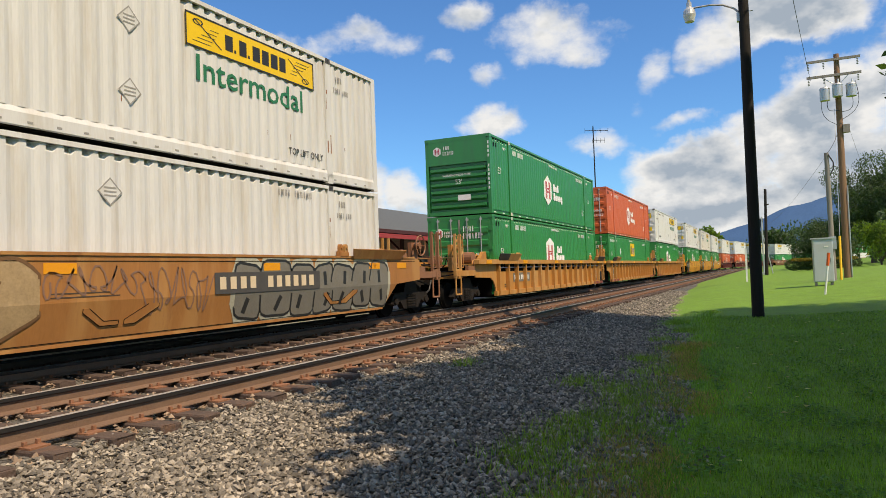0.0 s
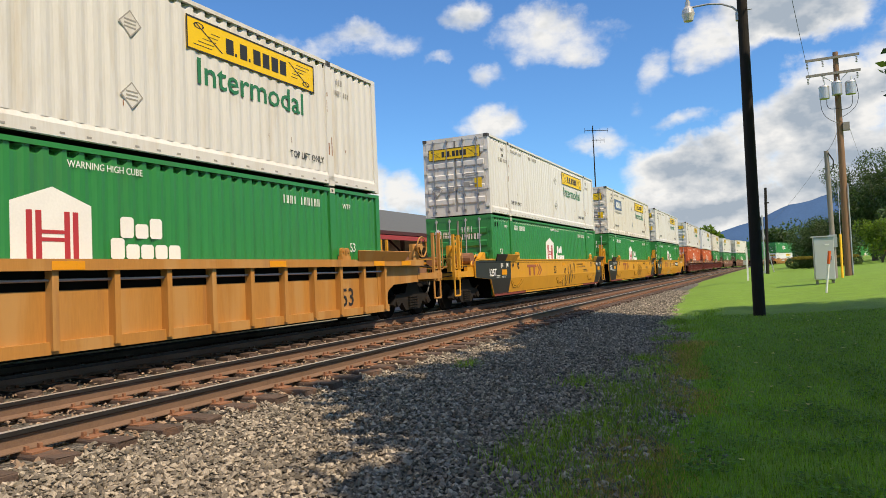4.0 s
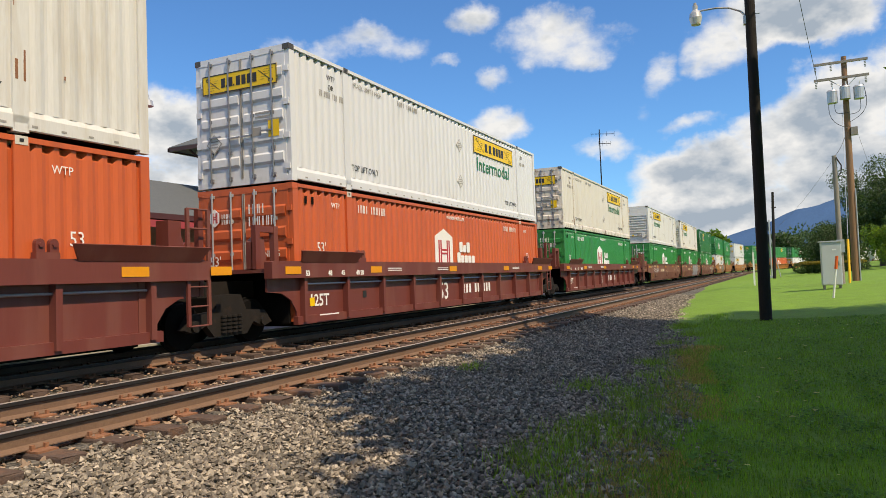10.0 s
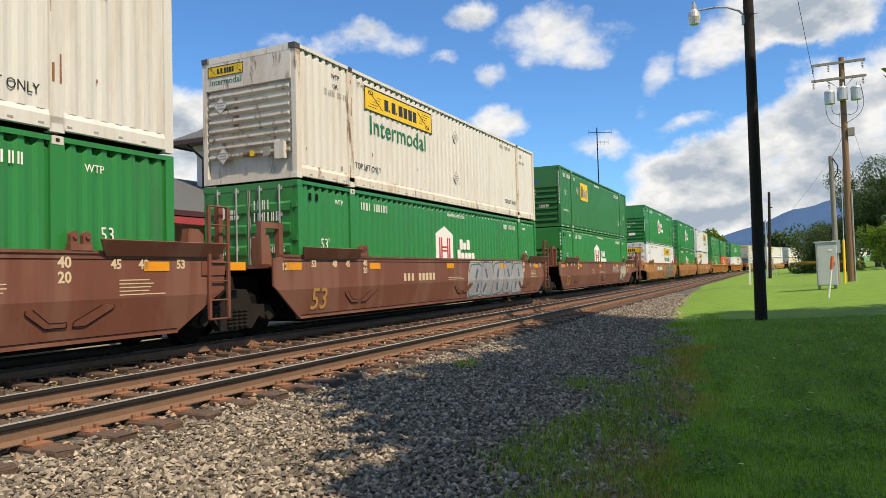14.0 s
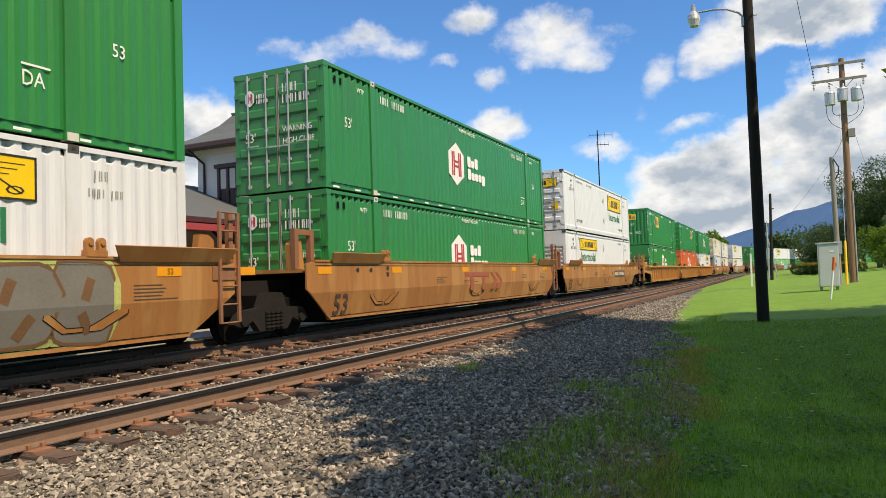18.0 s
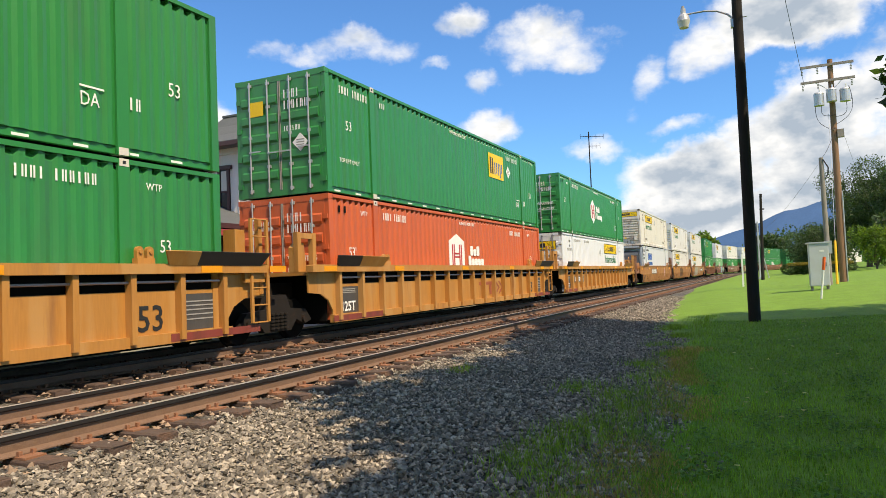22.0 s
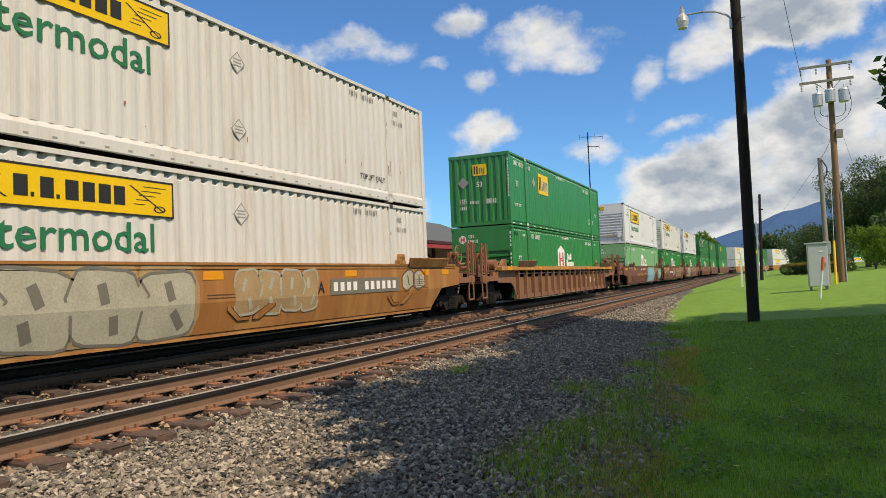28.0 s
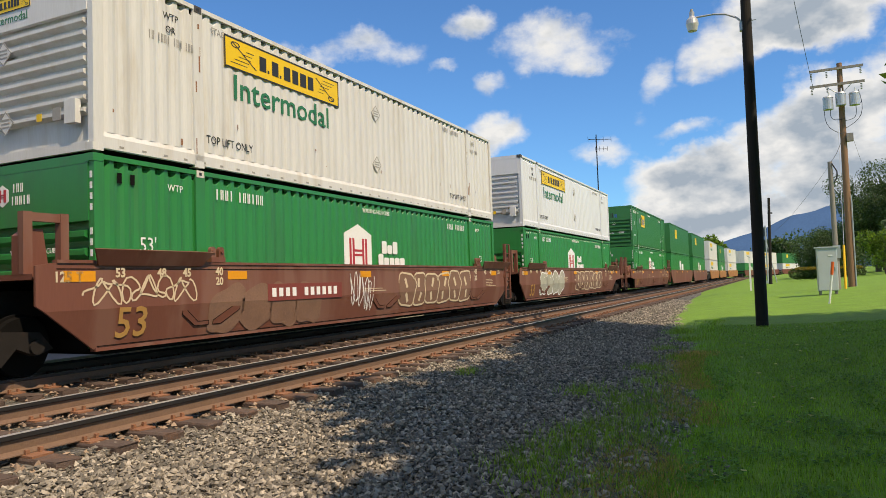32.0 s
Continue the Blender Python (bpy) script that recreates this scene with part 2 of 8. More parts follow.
RUST = (0.16, 0.07, 0.03)
M = {
    "white": material("white_paint", (0.63, 0.63, 0.615), 0.42, 0, 0.07, 1.1, 0, 0, (0.47, 0.41, 0.32), 0.75, 0.8, True, dirt_from=0.50),
    "white_new": material("white_paint_new", (0.64, 0.66, 0.685), 0.38, 0, 0.04, 1.1, 0, 0, (0.5, 0.48, 0.43), 0.5, 0.8, True, dirt_from=0.52),
    "white_worn": material("white_paint_worn", (0.59, 0.565, 0.51), 0.55, 0, 0.07, 1.1, 0, 0, (0.40, 0.31, 0.20), 0.6, 0.8, True, dirt_from=0.53),
    "white_rust": material("rusty_white_paint", (0.64, 0.63, 0.60), 0.5, 0, 0.06, 1.1, 0, 0, (0.42, 0.34, 0.24), 0.6, 0.8, True, dirt_from=0.53),
    "rust_trim": material("rust_streaked_frame_paint", (0.64, 0.61, 0.55), 0.55, 0, 0.08, 1.1, 0, 0, (0.42, 0.29, 0.17), 0.7, 0.8, True, dirt_from=0.50, rust=0.95),
    "green": material("green_paint", (0.014, 0.205, 0.045), 0.36, 0, 0.08, 1.0, 0, 0, (0.04, 0.12, 0.05), 0.6, 0.8, True, spec=0.7, dirt_from=0.50),
    "green_light": material("pale_green_paint", (0.15, 0.36, 0.17), 0.55, 0, 0.08, 1.0, 0, 0, (0.10, 0.27, 0.13), 0.5, 0.9, True),
    "green_dark": material("dark_green_paint", (0.022, 0.155, 0.042), 0.45, 0, 0.08, 1.0, 0, 0, (0.03, 0.08, 0.04), 0.5, 0.9, True),
    "orange": material("orange_paint", (0.54, 0.108, 0.034), 0.42, 0, 0.08, 1.0, 0, 0, (0.32, 0.075, 0.035), 0.65, 0.8, True, dirt_from=0.50),
    "yellow_car": material("yellow_car_paint", (0.60, 0.28, 0.022), 0.5, 0, 0.08, 0.9, 0, 0, (0.25, 0.12, 0.03), 0.5, 0.8, True),
    "gold_car": material("weathered_gold_paint", (0.42, 0.19, 0.042), 0.6, 0, 0.12, 0.9, 0, 0, (0.19, 0.08, 0.04), 0.8, 0.8, True, fade=(0.46, 0.25, 0.085)),
    "brown_gold": material("rusty_gold_paint", (0.33, 0.14, 0.038), 0.62, 0, 0.12, 0.9, 0, 0, (0.15, 0.06, 0.028), 0.8, 0.8, True, fade=(0.42, 0.215, 0.07)),
    "maroon": material("maroon_car_paint", (0.150, 0.036, 0.027), 0.5, 0, 0.08, 0.9, 0, 0, (0.07, 0.025, 0.018), 0.5, 0.8, True, fade=(0.18, 0.06, 0.045)),
    "brown": material("brown_car_paint", (0.165, 0.058, 0.036), 0.55, 0, 0.1, 0.9, 0, 0, (0.08, 0.035, 0.025), 0.6, 0.8, True, fade=(0.21, 0.10, 0.07)),
    "black": plain("black_paint", (0.022, 0.022, 0.024), 0.45),
    # darker than dirt alone: the shade under the train is in this colour too
    "grime_shade": material("black_grime_and_shade", (0.006, 0.0055, 0.005), 0.85, 0, 0.2, 4, spec=0.1),
    "steel": material("worn_steel", (0.30, 0.30, 0.31), 0.42, 0.8, 0.12, 5),
    "gear": material("cast_steel_gear", (0.017, 0.014, 0.012), 0.8, 0.0, 0.2, 6, 0, 0, (0.07, 0.035, 0.02), 0.6, 4, spec=0.2),
    "rail_top": material("polished_rail", (0.44, 0.42, 0.40), 0.42, 0.45, 0.08, 2),
    "rail": material("rusty_rail", (0.175, 0.105, 0.068), 0.8, 0.1, 0.2, 3, 0.3, 80),
    "plate": material("rusty_tie_plate", (0.25, 0.112, 0.058), 0.85, 0.0, 0.25, 6, 0.4, 60),
    "tie": material("creosoted_wood", (0.085, 0.055, 0.042), 0.85, 0, 0.35, 5, 0.6, 40, (0.27, 0.12, 0.055), 0.9, 1.6),
    "faded_black": material("faded_black_paint", (0.062, 0.058, 0.055), 0.6, 0, 0.15, 2, 0, 0, (0.13, 0.10, 0.07), 0.5, 1.2, True),
    "rib_rust": material("rubbed_rib_paint", (0.235, 0.105, 0.052), 0.65, 0, 0.15, 2, 0, 0, (0.12, 0.055, 0.03), 0.7, 1.4, True),
    "sign_yellow": plain("yellow_decal", (0.80, 0.52, 0.01), 0.45),
    "amber": plain("amber_reflector", (0.72, 0.29, 0.01), 0.35),
    "red": plain("red_decal", (0.42, 0.035, 0.045), 0.5),
    "red_stripe": material("red_stripe_paint", (0.22, 0.042, 0.03), 0.6, 0, 0.1, 2, 0, 0, (0.10, 0.035, 0.02), 0.8, 1.2, True, dirt_from=0.46),
    "ink": plain("black_lettering", (0.02, 0.02, 0.02), 0.5),
    "ink_green": plain("green_lettering", (0.012, 0.16, 0.07), 0.5),
    "ink_white": plain("white_lettering", (0.78, 0.78, 0.76), 0.5),
    "ink_grey": plain("faded_lettering", (0.30, 0.29, 0.27), 0.6),
    "ink_cream": plain("cream_lettering", (0.62, 0.50, 0.34), 0.55),
    "ink_ochre": plain("ochre_lettering", (0.44, 0.24, 0.07), 0.55),
    "ink_faded": plain("faded_black_lettering", (0.075, 0.05, 0.035), 0.6),
    "cooler_grey": material("dark_grey_cover", (0.085, 0.095, 0.11), 0.5, 0, 0.1, 2),
    "rust_brown": material("rust_brown_paint", (0.20, 0.095, 0.052), 0.65, 0, 0.15, 0.9, 0, 0, (0.10, 0.045, 0.025), 0.8, 0.8, True, fade=(0.27, 0.14, 0.07)),
    "ink_blue": plain("blue_decal", (0.02, 0.10, 0.36), 0.45),
    "ink_slate": plain("slate_decal", (0.07, 0.12, 0.21), 0.45),
    "pole_dark": material("creosoted_pole", (0.010, 0.0075, 0.006), 0.9, 0, 0.6, 3, 0.5, 30, None, 0, 1, True),
    "pole": material("weathered_pole", (0.23, 0.125, 0.07), 0.8, 0, 0.2, 3, 0.4, 30, (0.12, 0.07, 0.04), 0.6, 1.5, True),
    "pole_grey": material("grey_pole", (0.24, 0.215, 0.19), 0.85, 0, 0.2, 3, 0.4, 30, None, 0, 1, True),
    "zinc": material("galvanised_steel", (0.46, 0.48, 0.50), 0.45, 0.5, 0.08, 5),
    "cabinet": material("cabinet_aluminium", (0.52, 0.54, 0.56), 0.5, 0.3, 0.06, 2),
    "stucco": material("cream_stucco", (0.66, 0.62, 0.57), 0.85, 0, 0.05, 2, 0.25, 60, (0.46, 0.38, 0.34), 0.35, 1.0),
    "maroon_trim": material("maroon_trim_paint", (0.055, 0.022, 0.022), 0.55, 0, 0.1, 3),
    "band": material("maroon_wall_band", (0.22, 0.10, 0.10), 0.8, 0, 0.1, 3),
    "slate": material("grey_roof_shingle", (0.085, 0.095, 0.097), 0.8, 0, 0.12, 4, 0.4, 25, (0.09, 0.10, 0.10), 0.5, 1.0),
    "canopy_red": material("red_gutter_paint", (0.36, 0.06, 0.075), 0.5, 0, 0.1, 2),
    "brick": material("chimney_brick", (0.30, 0.09, 0.055), 0.85, 0, 0.15, 9, 0.3, 50),
    "lamp_glass": plain("lamp_refractor", (0.62, 0.64, 0.62), 0.2),
    "orange_flag": plain("orange_marker", (0.75, 0.12, 0.02), 0.5),
    "guard_yellow": plain("guy_guard_yellow", (0.80, 0.45, 0.01), 0.5),
    "red_faded": material("faded_red_mark", (0.30, 0.080, 0.04), 0.6, 0, 0.2, 3),
    "spray_grey": material("grey_spray_paint", (0.16, 0.15, 0.125), 0.6, 0, 0.15, 2),
    "spray_pale": material("pale_spray_paint", (0.38, 0.37, 0.29), 0.6, 0, 0.25, 2),
    "spray_mint": material("mint_spray_paint", (0.20, 0.47, 0.40), 0.6, 0, 0.15, 2),
    "spray_teal": material("teal_spray_paint", (0.17, 0.44, 0.52), 0.6, 0, 0.45, 1.2, 0, 0, (0.45, 0.55, 0.16), 0.8, 1.4),
    "spray_silver": material("silver_spray_paint", (0.34, 0.34, 0.36), 0.5, 0.2, 0.3, 2),
    "spray_pink": material("pink_spray_paint", (0.62, 0.42, 0.44), 0.6, 0, 0.15, 2),
    "rail_side": material("oily_rail_head", (0.022, 0.019, 0.017), 0.55, 0.2, 0.2, 3),
    "ink_slate_pale": material("grey_blue_frame_paint", (0.33, 0.38, 0.43), 0.5, 0, 0.08, 2),
    "bark": material("tree_bark", (0.10, 0.075, 0.055), 0.9, 0, 0.25, 4, 0.7, 20),
}


def glass_material():
    m = plain("window_glass", (0.03, 0.035, 0.04), 0.06)
    return m


M["glass"] = glass_material()


def leaf_material(name, colour, through_light=0.5):
    m = material(name, colour, 0.6, 0, 0.25, 0.4, island=0.5)
    nt = m.node_tree
    b = nt.nodes["Principled BSDF"]
    tr, mix = nt.nodes.new("ShaderNodeBsdfTranslucent"), nt.nodes.new("ShaderNodeMixShader")
    tint = nt.nodes.new("ShaderNodeMix")
    tint.data_type, tint.blend_type = "RGBA", "MULTIPLY"
    tint.inputs["Factor"].default_value = 1.0
    tint.inputs["B"].default_value = (2.5, 2.2, 0.8, 1)
    nt.links.new(b.inputs["Base Color"].links[0].from_socket, tint.inputs["A"])
    nt.links.new(tint.outputs["Result"], tr.inputs["Color"])
    mix.inputs[0].default_value = through_light
    nt.links.new(b.outputs[0], mix.inputs[1])
    nt.links.new(tr.outputs[0], mix.inputs[2])
    nt.links.new(mix.outputs[0], nt.nodes["Material Output"].inputs["Surface"])
    return m


M["leaf"] = leaf_material("leaf_green", (0.075, 0.140, 0.024))
M["leaf_dark"] = leaf_material("leaf_dark_green", (0.036, 0.075, 0.026), 0.3)
M["leaf_yellow"] = leaf_material("leaf_golden", (0.16, 0.14, 0.03))
M["blade"] = leaf_material("grass_blade", (0.110, 0.235, 0.026))
M["clover"] = leaf_material("clover_leaf", (0.070, 0.170, 0.028))
M["blade_dry"] = leaf_material("grass_blade_dry", (0.26, 0.20, 0.105))
M["weed"] = leaf_material("weed_leaf", (0.115, 0.215, 0.035))


# ---- mesh helpers ----
def box(bm, x0, x1, y0, y1, z0, z1):
    v = [bm.verts.new((x, y, z)) for x in (x0, x1) for y in (y0, y1) for z in (z0, z1)]
    for f in ((0, 1, 3, 2), (4, 6, 7, 5), (0, 4, 5, 1), (2, 3, 7, 6), (0, 2, 6, 4), (1, 5, 7, 3)):
        bm.faces.new([v[i] for i in f])
    return bm


def slab(bm, outline, x0, x1):
    """A plate: an outline in (y, z), from x0 to x1."""
    a = [bm.verts.new((x0, y, z)) for y, z in outline]
    b = [bm.verts.new((x1, y, z)) for y, z in outline]
    bm.faces.new(a)
    bm.faces.new(b[::-1])
    n = len(a)
    for i in range(n):
        bm.faces.new((a[i], b[i], b[(i + 1) % n], a[(i + 1) % n]))
    return bm


def sweep(bm, section, y0, y1):
    """A bar along y with a section in (x, z)."""
    a = [bm.verts.new((x, y0, z)) for x, z in section]
    b = [bm.verts.new((x, y1, z)) for x, z in section]
    bm.faces.new(a)
    bm.faces.new(b[::-1])
    n = len(a)
    for i in range(n):
        bm.faces.new((a[i], b[i], b[(i + 1) % n], a[(i + 1) % n]))
    return bm


def rod(bm, p, q, r, n=6, r2=None):
    p, q = Vector(p), Vector(q)
    d = (q - p).normalized()
    e = d.orthogonal().normalized()
    g = d.cross(e)
    r2 = r if r2 is None else r2
    a = [bm.verts.new(p + (e * math.cos(k * math.tau / n) + g * math.sin(k * math.tau / n)) * r) for k in range(n)]
    b = [bm.verts.new(q + (e * math.cos(k * math.tau / n) + g * math.sin(k * math.tau / n)) * r2) for k in range(n)]
    bm.faces.new(a[::-1])
    bm.faces.new(b)
    for i in range(n):
        bm.faces.new((a[i], a[(i + 1) % n], b[(i + 1) % n], b[i]))
    return bm


def tube(bm, points, r, n=6):
    for p, q in zip(points, points[1:]):
        rod(bm, p, q, r, n)
    return bm


def mesh_of(name, bm, mat):
    bmesh.ops.recalc_face_normals(bm, faces=bm.faces[:])
    me = bpy.data.meshes.new(name)
    bm.to_mesh(me)
    bm.free()
    for m in mat if isinstance(mat, (list, tuple)) else [mat]:
        me.materials.append(m)
    return me


def part(name, bm, mat, parent, label=""):
    me = bm if isinstance(bm, bpy.types.Mesh) else mesh_of(name, bm, mat)
    ob = new(name, me)
    ob.parent = parent
    return tagged(ob, label)


def thing(name, label, category, group="", kind="", at=(0, 0, 0)):
    ob = new(name)
    ob.empty_display_size = 0.2
    ob.location = at
    return tagged(ob, label, category, group, kind)


def solid(name, bm, mat, label, category="", group="", kind="", at=(0, 0, 0)):
    ob = new(name, mesh_of(name, bm, mat))
    ob.location = at
    return tagged(ob, label, category, group, kind)


B = bmesh.new
TEXTS = {}


def text_mesh(words, size, mat, squeeze=1.0, bold=0.0):
    """Flat lettering in the y-z plane, facing +x, reading towards +y, from its lower corner."""
    key = (words, size, mat.name, squeeze, bold)
    if key not in TEXTS:
        cu = bpy.data.curves.new("lettering", "FONT")
        cu.body, cu.size, cu.extrude, cu.offset = words, size, 0.002, bold
        cu.resolution_u = 2
        ob = bpy.data.objects.new("lettering", cu)
        scene.collection.objects.link(ob)
        me = bpy.data.meshes.new_from_object(ob)
        bpy.data.objects.remove(ob)
        bpy.data.curves.remove(cu)
        me.transform(Matrix(((0, 0, 1, 0), (squeeze, 0, 0, 0), (0, 1, 0, 0), (0, 0, 0, 1))))
        me.materials.clear()
        me.materials.append(mat)
        TEXTS[key] = me
    return TEXTS[key]


def lettering(words, size, mat, parent, x, y, z, squeeze=1.0, end=False, bold=0.0, label=""):
    ob = part("lettering", text_mesh(words, size, mat, squeeze, bold), mat, parent, label)
    ob.location = (x, y, z)
    if end:                                   # on the end that faces -y
        ob.rotation_euler = (0, 0, -math.pi / 2)
    return ob


def dashes(bm, x, y, z, counts, w, h, gap=0.35, end=False):
    """Rows of bars for writing that stays unread: words of so many strokes."""
    for n in counts:
        for k in range(n):
            for a, b in ((0.0, 0.28), (0.52, 0.80)) if k % 3 else ((0.2, 0.55),):
                if end:
                    box(bm, y + a * w, y + b * w, x - 0.004, x, z, z + h)
                else:
                    box(bm, x, x + 0.004, y + a * w, y + b * w, z, z + h)
            y += w * (1 + gap)
        y += w * 1.2
    return bm

# ---- the train: containers ----
LENGTH, HALF, TALL = 16.15, 1.29, 2.865


def corrugated(bm, y0, y1, z0, z1, sign=1, pitch=0.276, depth=0.048, flat=0.025):
    """A side sheet with upright folds, its outer flats at HALF."""
    n = max(1, round((y1 - y0) / pitch))
    w = (y1 - y0) / n
    ring = []
    for i in range(n):
        a = y0 + i * w
        for f, x in ((0.0, HALF - depth), (0.18, HALF - depth), (0.44, HALF - flat), (0.74, HALF - flat)):
            ring.append((x * sign, a + f * w))
    ring.append(((HALF - depth) * sign, y1))
    # each fold ends in a pocket that runs in under the top rail
    deep = [(x - sign * 0.075 if abs(x) < HALF - flat - 0.01 else x, y) for x, y in ring]
    rows = [[bm.verts.new((x, y, z)) for x, y in r] for z, r in ((z0, ring), (z1 - 0.115, ring), (z1 - 0.02, deep), (z1, deep))]
    for low, top in zip(rows, rows[1:]):
        for i in range(len(ring) - 1):
            bm.faces.new((low[i], low[i + 1], top[i + 1], top[i]))
    return bm


def lock_rod(door, x, mat):
    bm = rod(B(), (x, -0.055, 0.10), (x, -0.055, TALL - 0.07), 0.019, 8)
    for z in (0.16, 0.72, 1.45, 2.15, TALL - 0.15):
        box(bm, x - 0.05, x + 0.05, -0.05, -0.02, z - 0.035, z + 0.035)
    part("lock_rod", bm, mat, door, "galvanised upright locking rod")


def door_end(c, paint, steel, logo):
    for side in (-1, 1):
        x0, x1 = (-1.17, -0.012) if side < 0 else (0.012, 1.17)
        bm = box(B(), x0, x1, -0.012, 0.03, 0.14, TALL - 0.14)
        rows, ribs = 5, []
        step = (TALL - 0.62) / rows
        for i in range(rows):
            z = 0.34 + i * step
            ribs.append(((-0.011, z + 0.04), (-0.045, z + 0.10), (-0.045, z + step * 0.56), (-0.011, z + step * 0.66)))
        door = part("door", bm, paint, c)
        for section in ribs:
            part("door_rib", sweep_x(B(), x0 + 0.06, x1 - 0.06, section), paint, door)
        for k in (0.27, 0.80):
            lock_rod(door, side * (0.05 + k), steel)
        for k in (0.27, 0.80):
            x = side * (0.05 + k)
            bm = box(B(), x - 0.02, x + 0.30 * -side, -0.085, -0.06, 1.02 + 0.06 * (k > 0.5), 1.05 + 0.06 * (k > 0.5))
            part("handle", bm, steel, door, "steel door handle bar")
        for z in (0.30, 0.95, 1.65, 2.35):
            part("hinge", box(B(), side * 1.13, side * 1.27, -0.035, -0.002, z - 0.06, z + 0.06), paint, door)
        bm = box(B(), -0.012 if side < 0 else 0.012, -0.03 if side < 0 else 0.03, -0.03, -0.012, 0.14, TALL - 0.14)
        part("seal", bm, M["ink_grey"], door, "grey rubber door seal")
    bm = box(B(), -1.18, 1.18, -0.02, 0.06, TALL - 0.14, TALL)
    part("header", bm, paint, c)
    bm = box(B(), -1.18, 1.18, -0.02, 0.06, 0.0, 0.14)
    part("door_sill", bm, paint, c)


def sweep_x(bm, x0, x1, section):
    """A bar along x with a section in (y, z)."""
    a = [bm.verts.new((x0, y, z)) for y, z in section]
    b = [bm.verts.new((x1, y, z)) for y, z in section]
    bm.faces.new(a)
    bm.faces.new(b[::-1])
    n = len(a)
    for i in range(n):
        bm.faces.new((a[i], b[i], b[(i + 1) % n], a[(i + 1) % n]))
    return bm


def ribbed_end(c, paint, count, z0, z1):
    part("end_wall", box(B(), -1.17, 1.17, 0.085, 0.105, 0.14, TALL - 0.14), paint, c)
    for i in range(count):
        z = z0 + (z1 - z0) * i / count
        h = (z1 - z0) / count
        bm = sweep_x(B(), -1.10, 1.10, ((0.086, z), (-0.02, z + h * 0.24), (-0.02, z + h * 0.52), (0.086, z + h * 0.66)))
        part("end_rib", bm, paint, c)
    bm = box(B(), -1.17, 1.17, -0.012, 0.06, z1 + 0.02, TALL - 0.14)
    part("end_panel", bm, paint, c)
    part("header", box(B(), -1.18, 1.18, -0.015, 0.06, TALL - 0.14, TALL), paint, c)
    part("end_sill", box(B(), -1.18, 1.18, -0.015, 0.06, 0.0, 0.14), paint, c)


def folded_end(c, paint):
    bm = B()
    n, w = 8, 2.34 / 8
    ring = []
    for i in range(n):
        a = -1.17 + i * w
        ring += [(a, 0.05), (a + 0.30 * w, 0.05), (a + 0.45 * w, 0.0), (a + 0.85 * w, 0.0)]
    ring.append((1.17, 0.05))
    low = [bm.verts.new((x, y, 0.14)) for x, y in ring]
    top = [bm.verts.new((x, y, TALL - 0.14)) for x, y in ring]
    for i in range(len(ring) - 1):
        bm.faces.new((low[i], low[i + 1], top[i + 1], top[i]))
    part("end_wall", bm, paint, c)
    part("header", box(B(), -1.18, 1.18, -0.015, 0.07, TALL - 0.14, TALL), paint, c)
    part("end_sill", box(B(), -1.18, 1.18, -0.015, 0.07, 0.0, 0.14), paint, c)


def cooler_end(c, paint):
    g = M["ink_slate_pale"]
    part("end_wall", box(B(), -1.17, 1.17, 0.70, 0.75, 0.14, TALL - 0.14), paint, c)
    bm = B()
    pts = [(-0.98, 0.70), (-0.98, 0.12), (-0.84, 0.02), (-0.45, 0.02), (-0.32, 0.05), (-0.32, 0.70)]
    lo, hi = [bm.verts.new((x, y, 0.5)) for x, y in pts], [bm.verts.new((x, y, 2.5)) for x, y in pts]
    bm.faces.new(lo)
    bm.faces.new(hi[::-1])
    for i in range(6):
        bm.faces.new((lo[i], hi[i], hi[(i + 1) % 6], lo[(i + 1) % 6]))
    unit = part("cooling_unit", bm, M["white_new"], c, "white rounded cooling unit housing")
    bm = slab(B(), [(0.70, 0.4), (0.12, 0.4), (0.02, 0.6), (0.02, 2.15), (0.10, 2.38), (0.30, 2.5), (0.70, 2.5)], -0.31, 1.0)
    part("dark_cover", bm, M["cooler_grey"], c, "dark grey rounded cooling unit cover")
    part("louvre", box(B(), -0.85, -0.55, 0.0, 0.02, 1.5, 1.95), M["ink_grey"], unit)
    part("header", box(B(), -1.18, 1.18, -0.015, 0.2, TALL - 0.14, TALL), g, c)
    part("end_sill", box(B(), -1.18, 1.18, -0.015, 0.7, 0.0, 0.14), g, c)
    for x in (-1.24, 1.24):
        part("frame_post", box(B(), x - 0.056, x + 0.058, -0.012, 0.176, 0.145, TALL - 0.15), g, c, "grey steel frame post")
        part("frame_post", box(B(), x - 0.05, x + 0.055, 0.62, 0.75, 0.14, TALL), g, c)
        part("frame_bar", box(B(), x - 0.04, x + 0.045, 0.16, 0.62, 1.1, 1.18), g, c)
        part("frame_bar", box(B(), x - 0.04, x + 0.045, 0.16, 0.62, 1.9, 1.98), g, c)


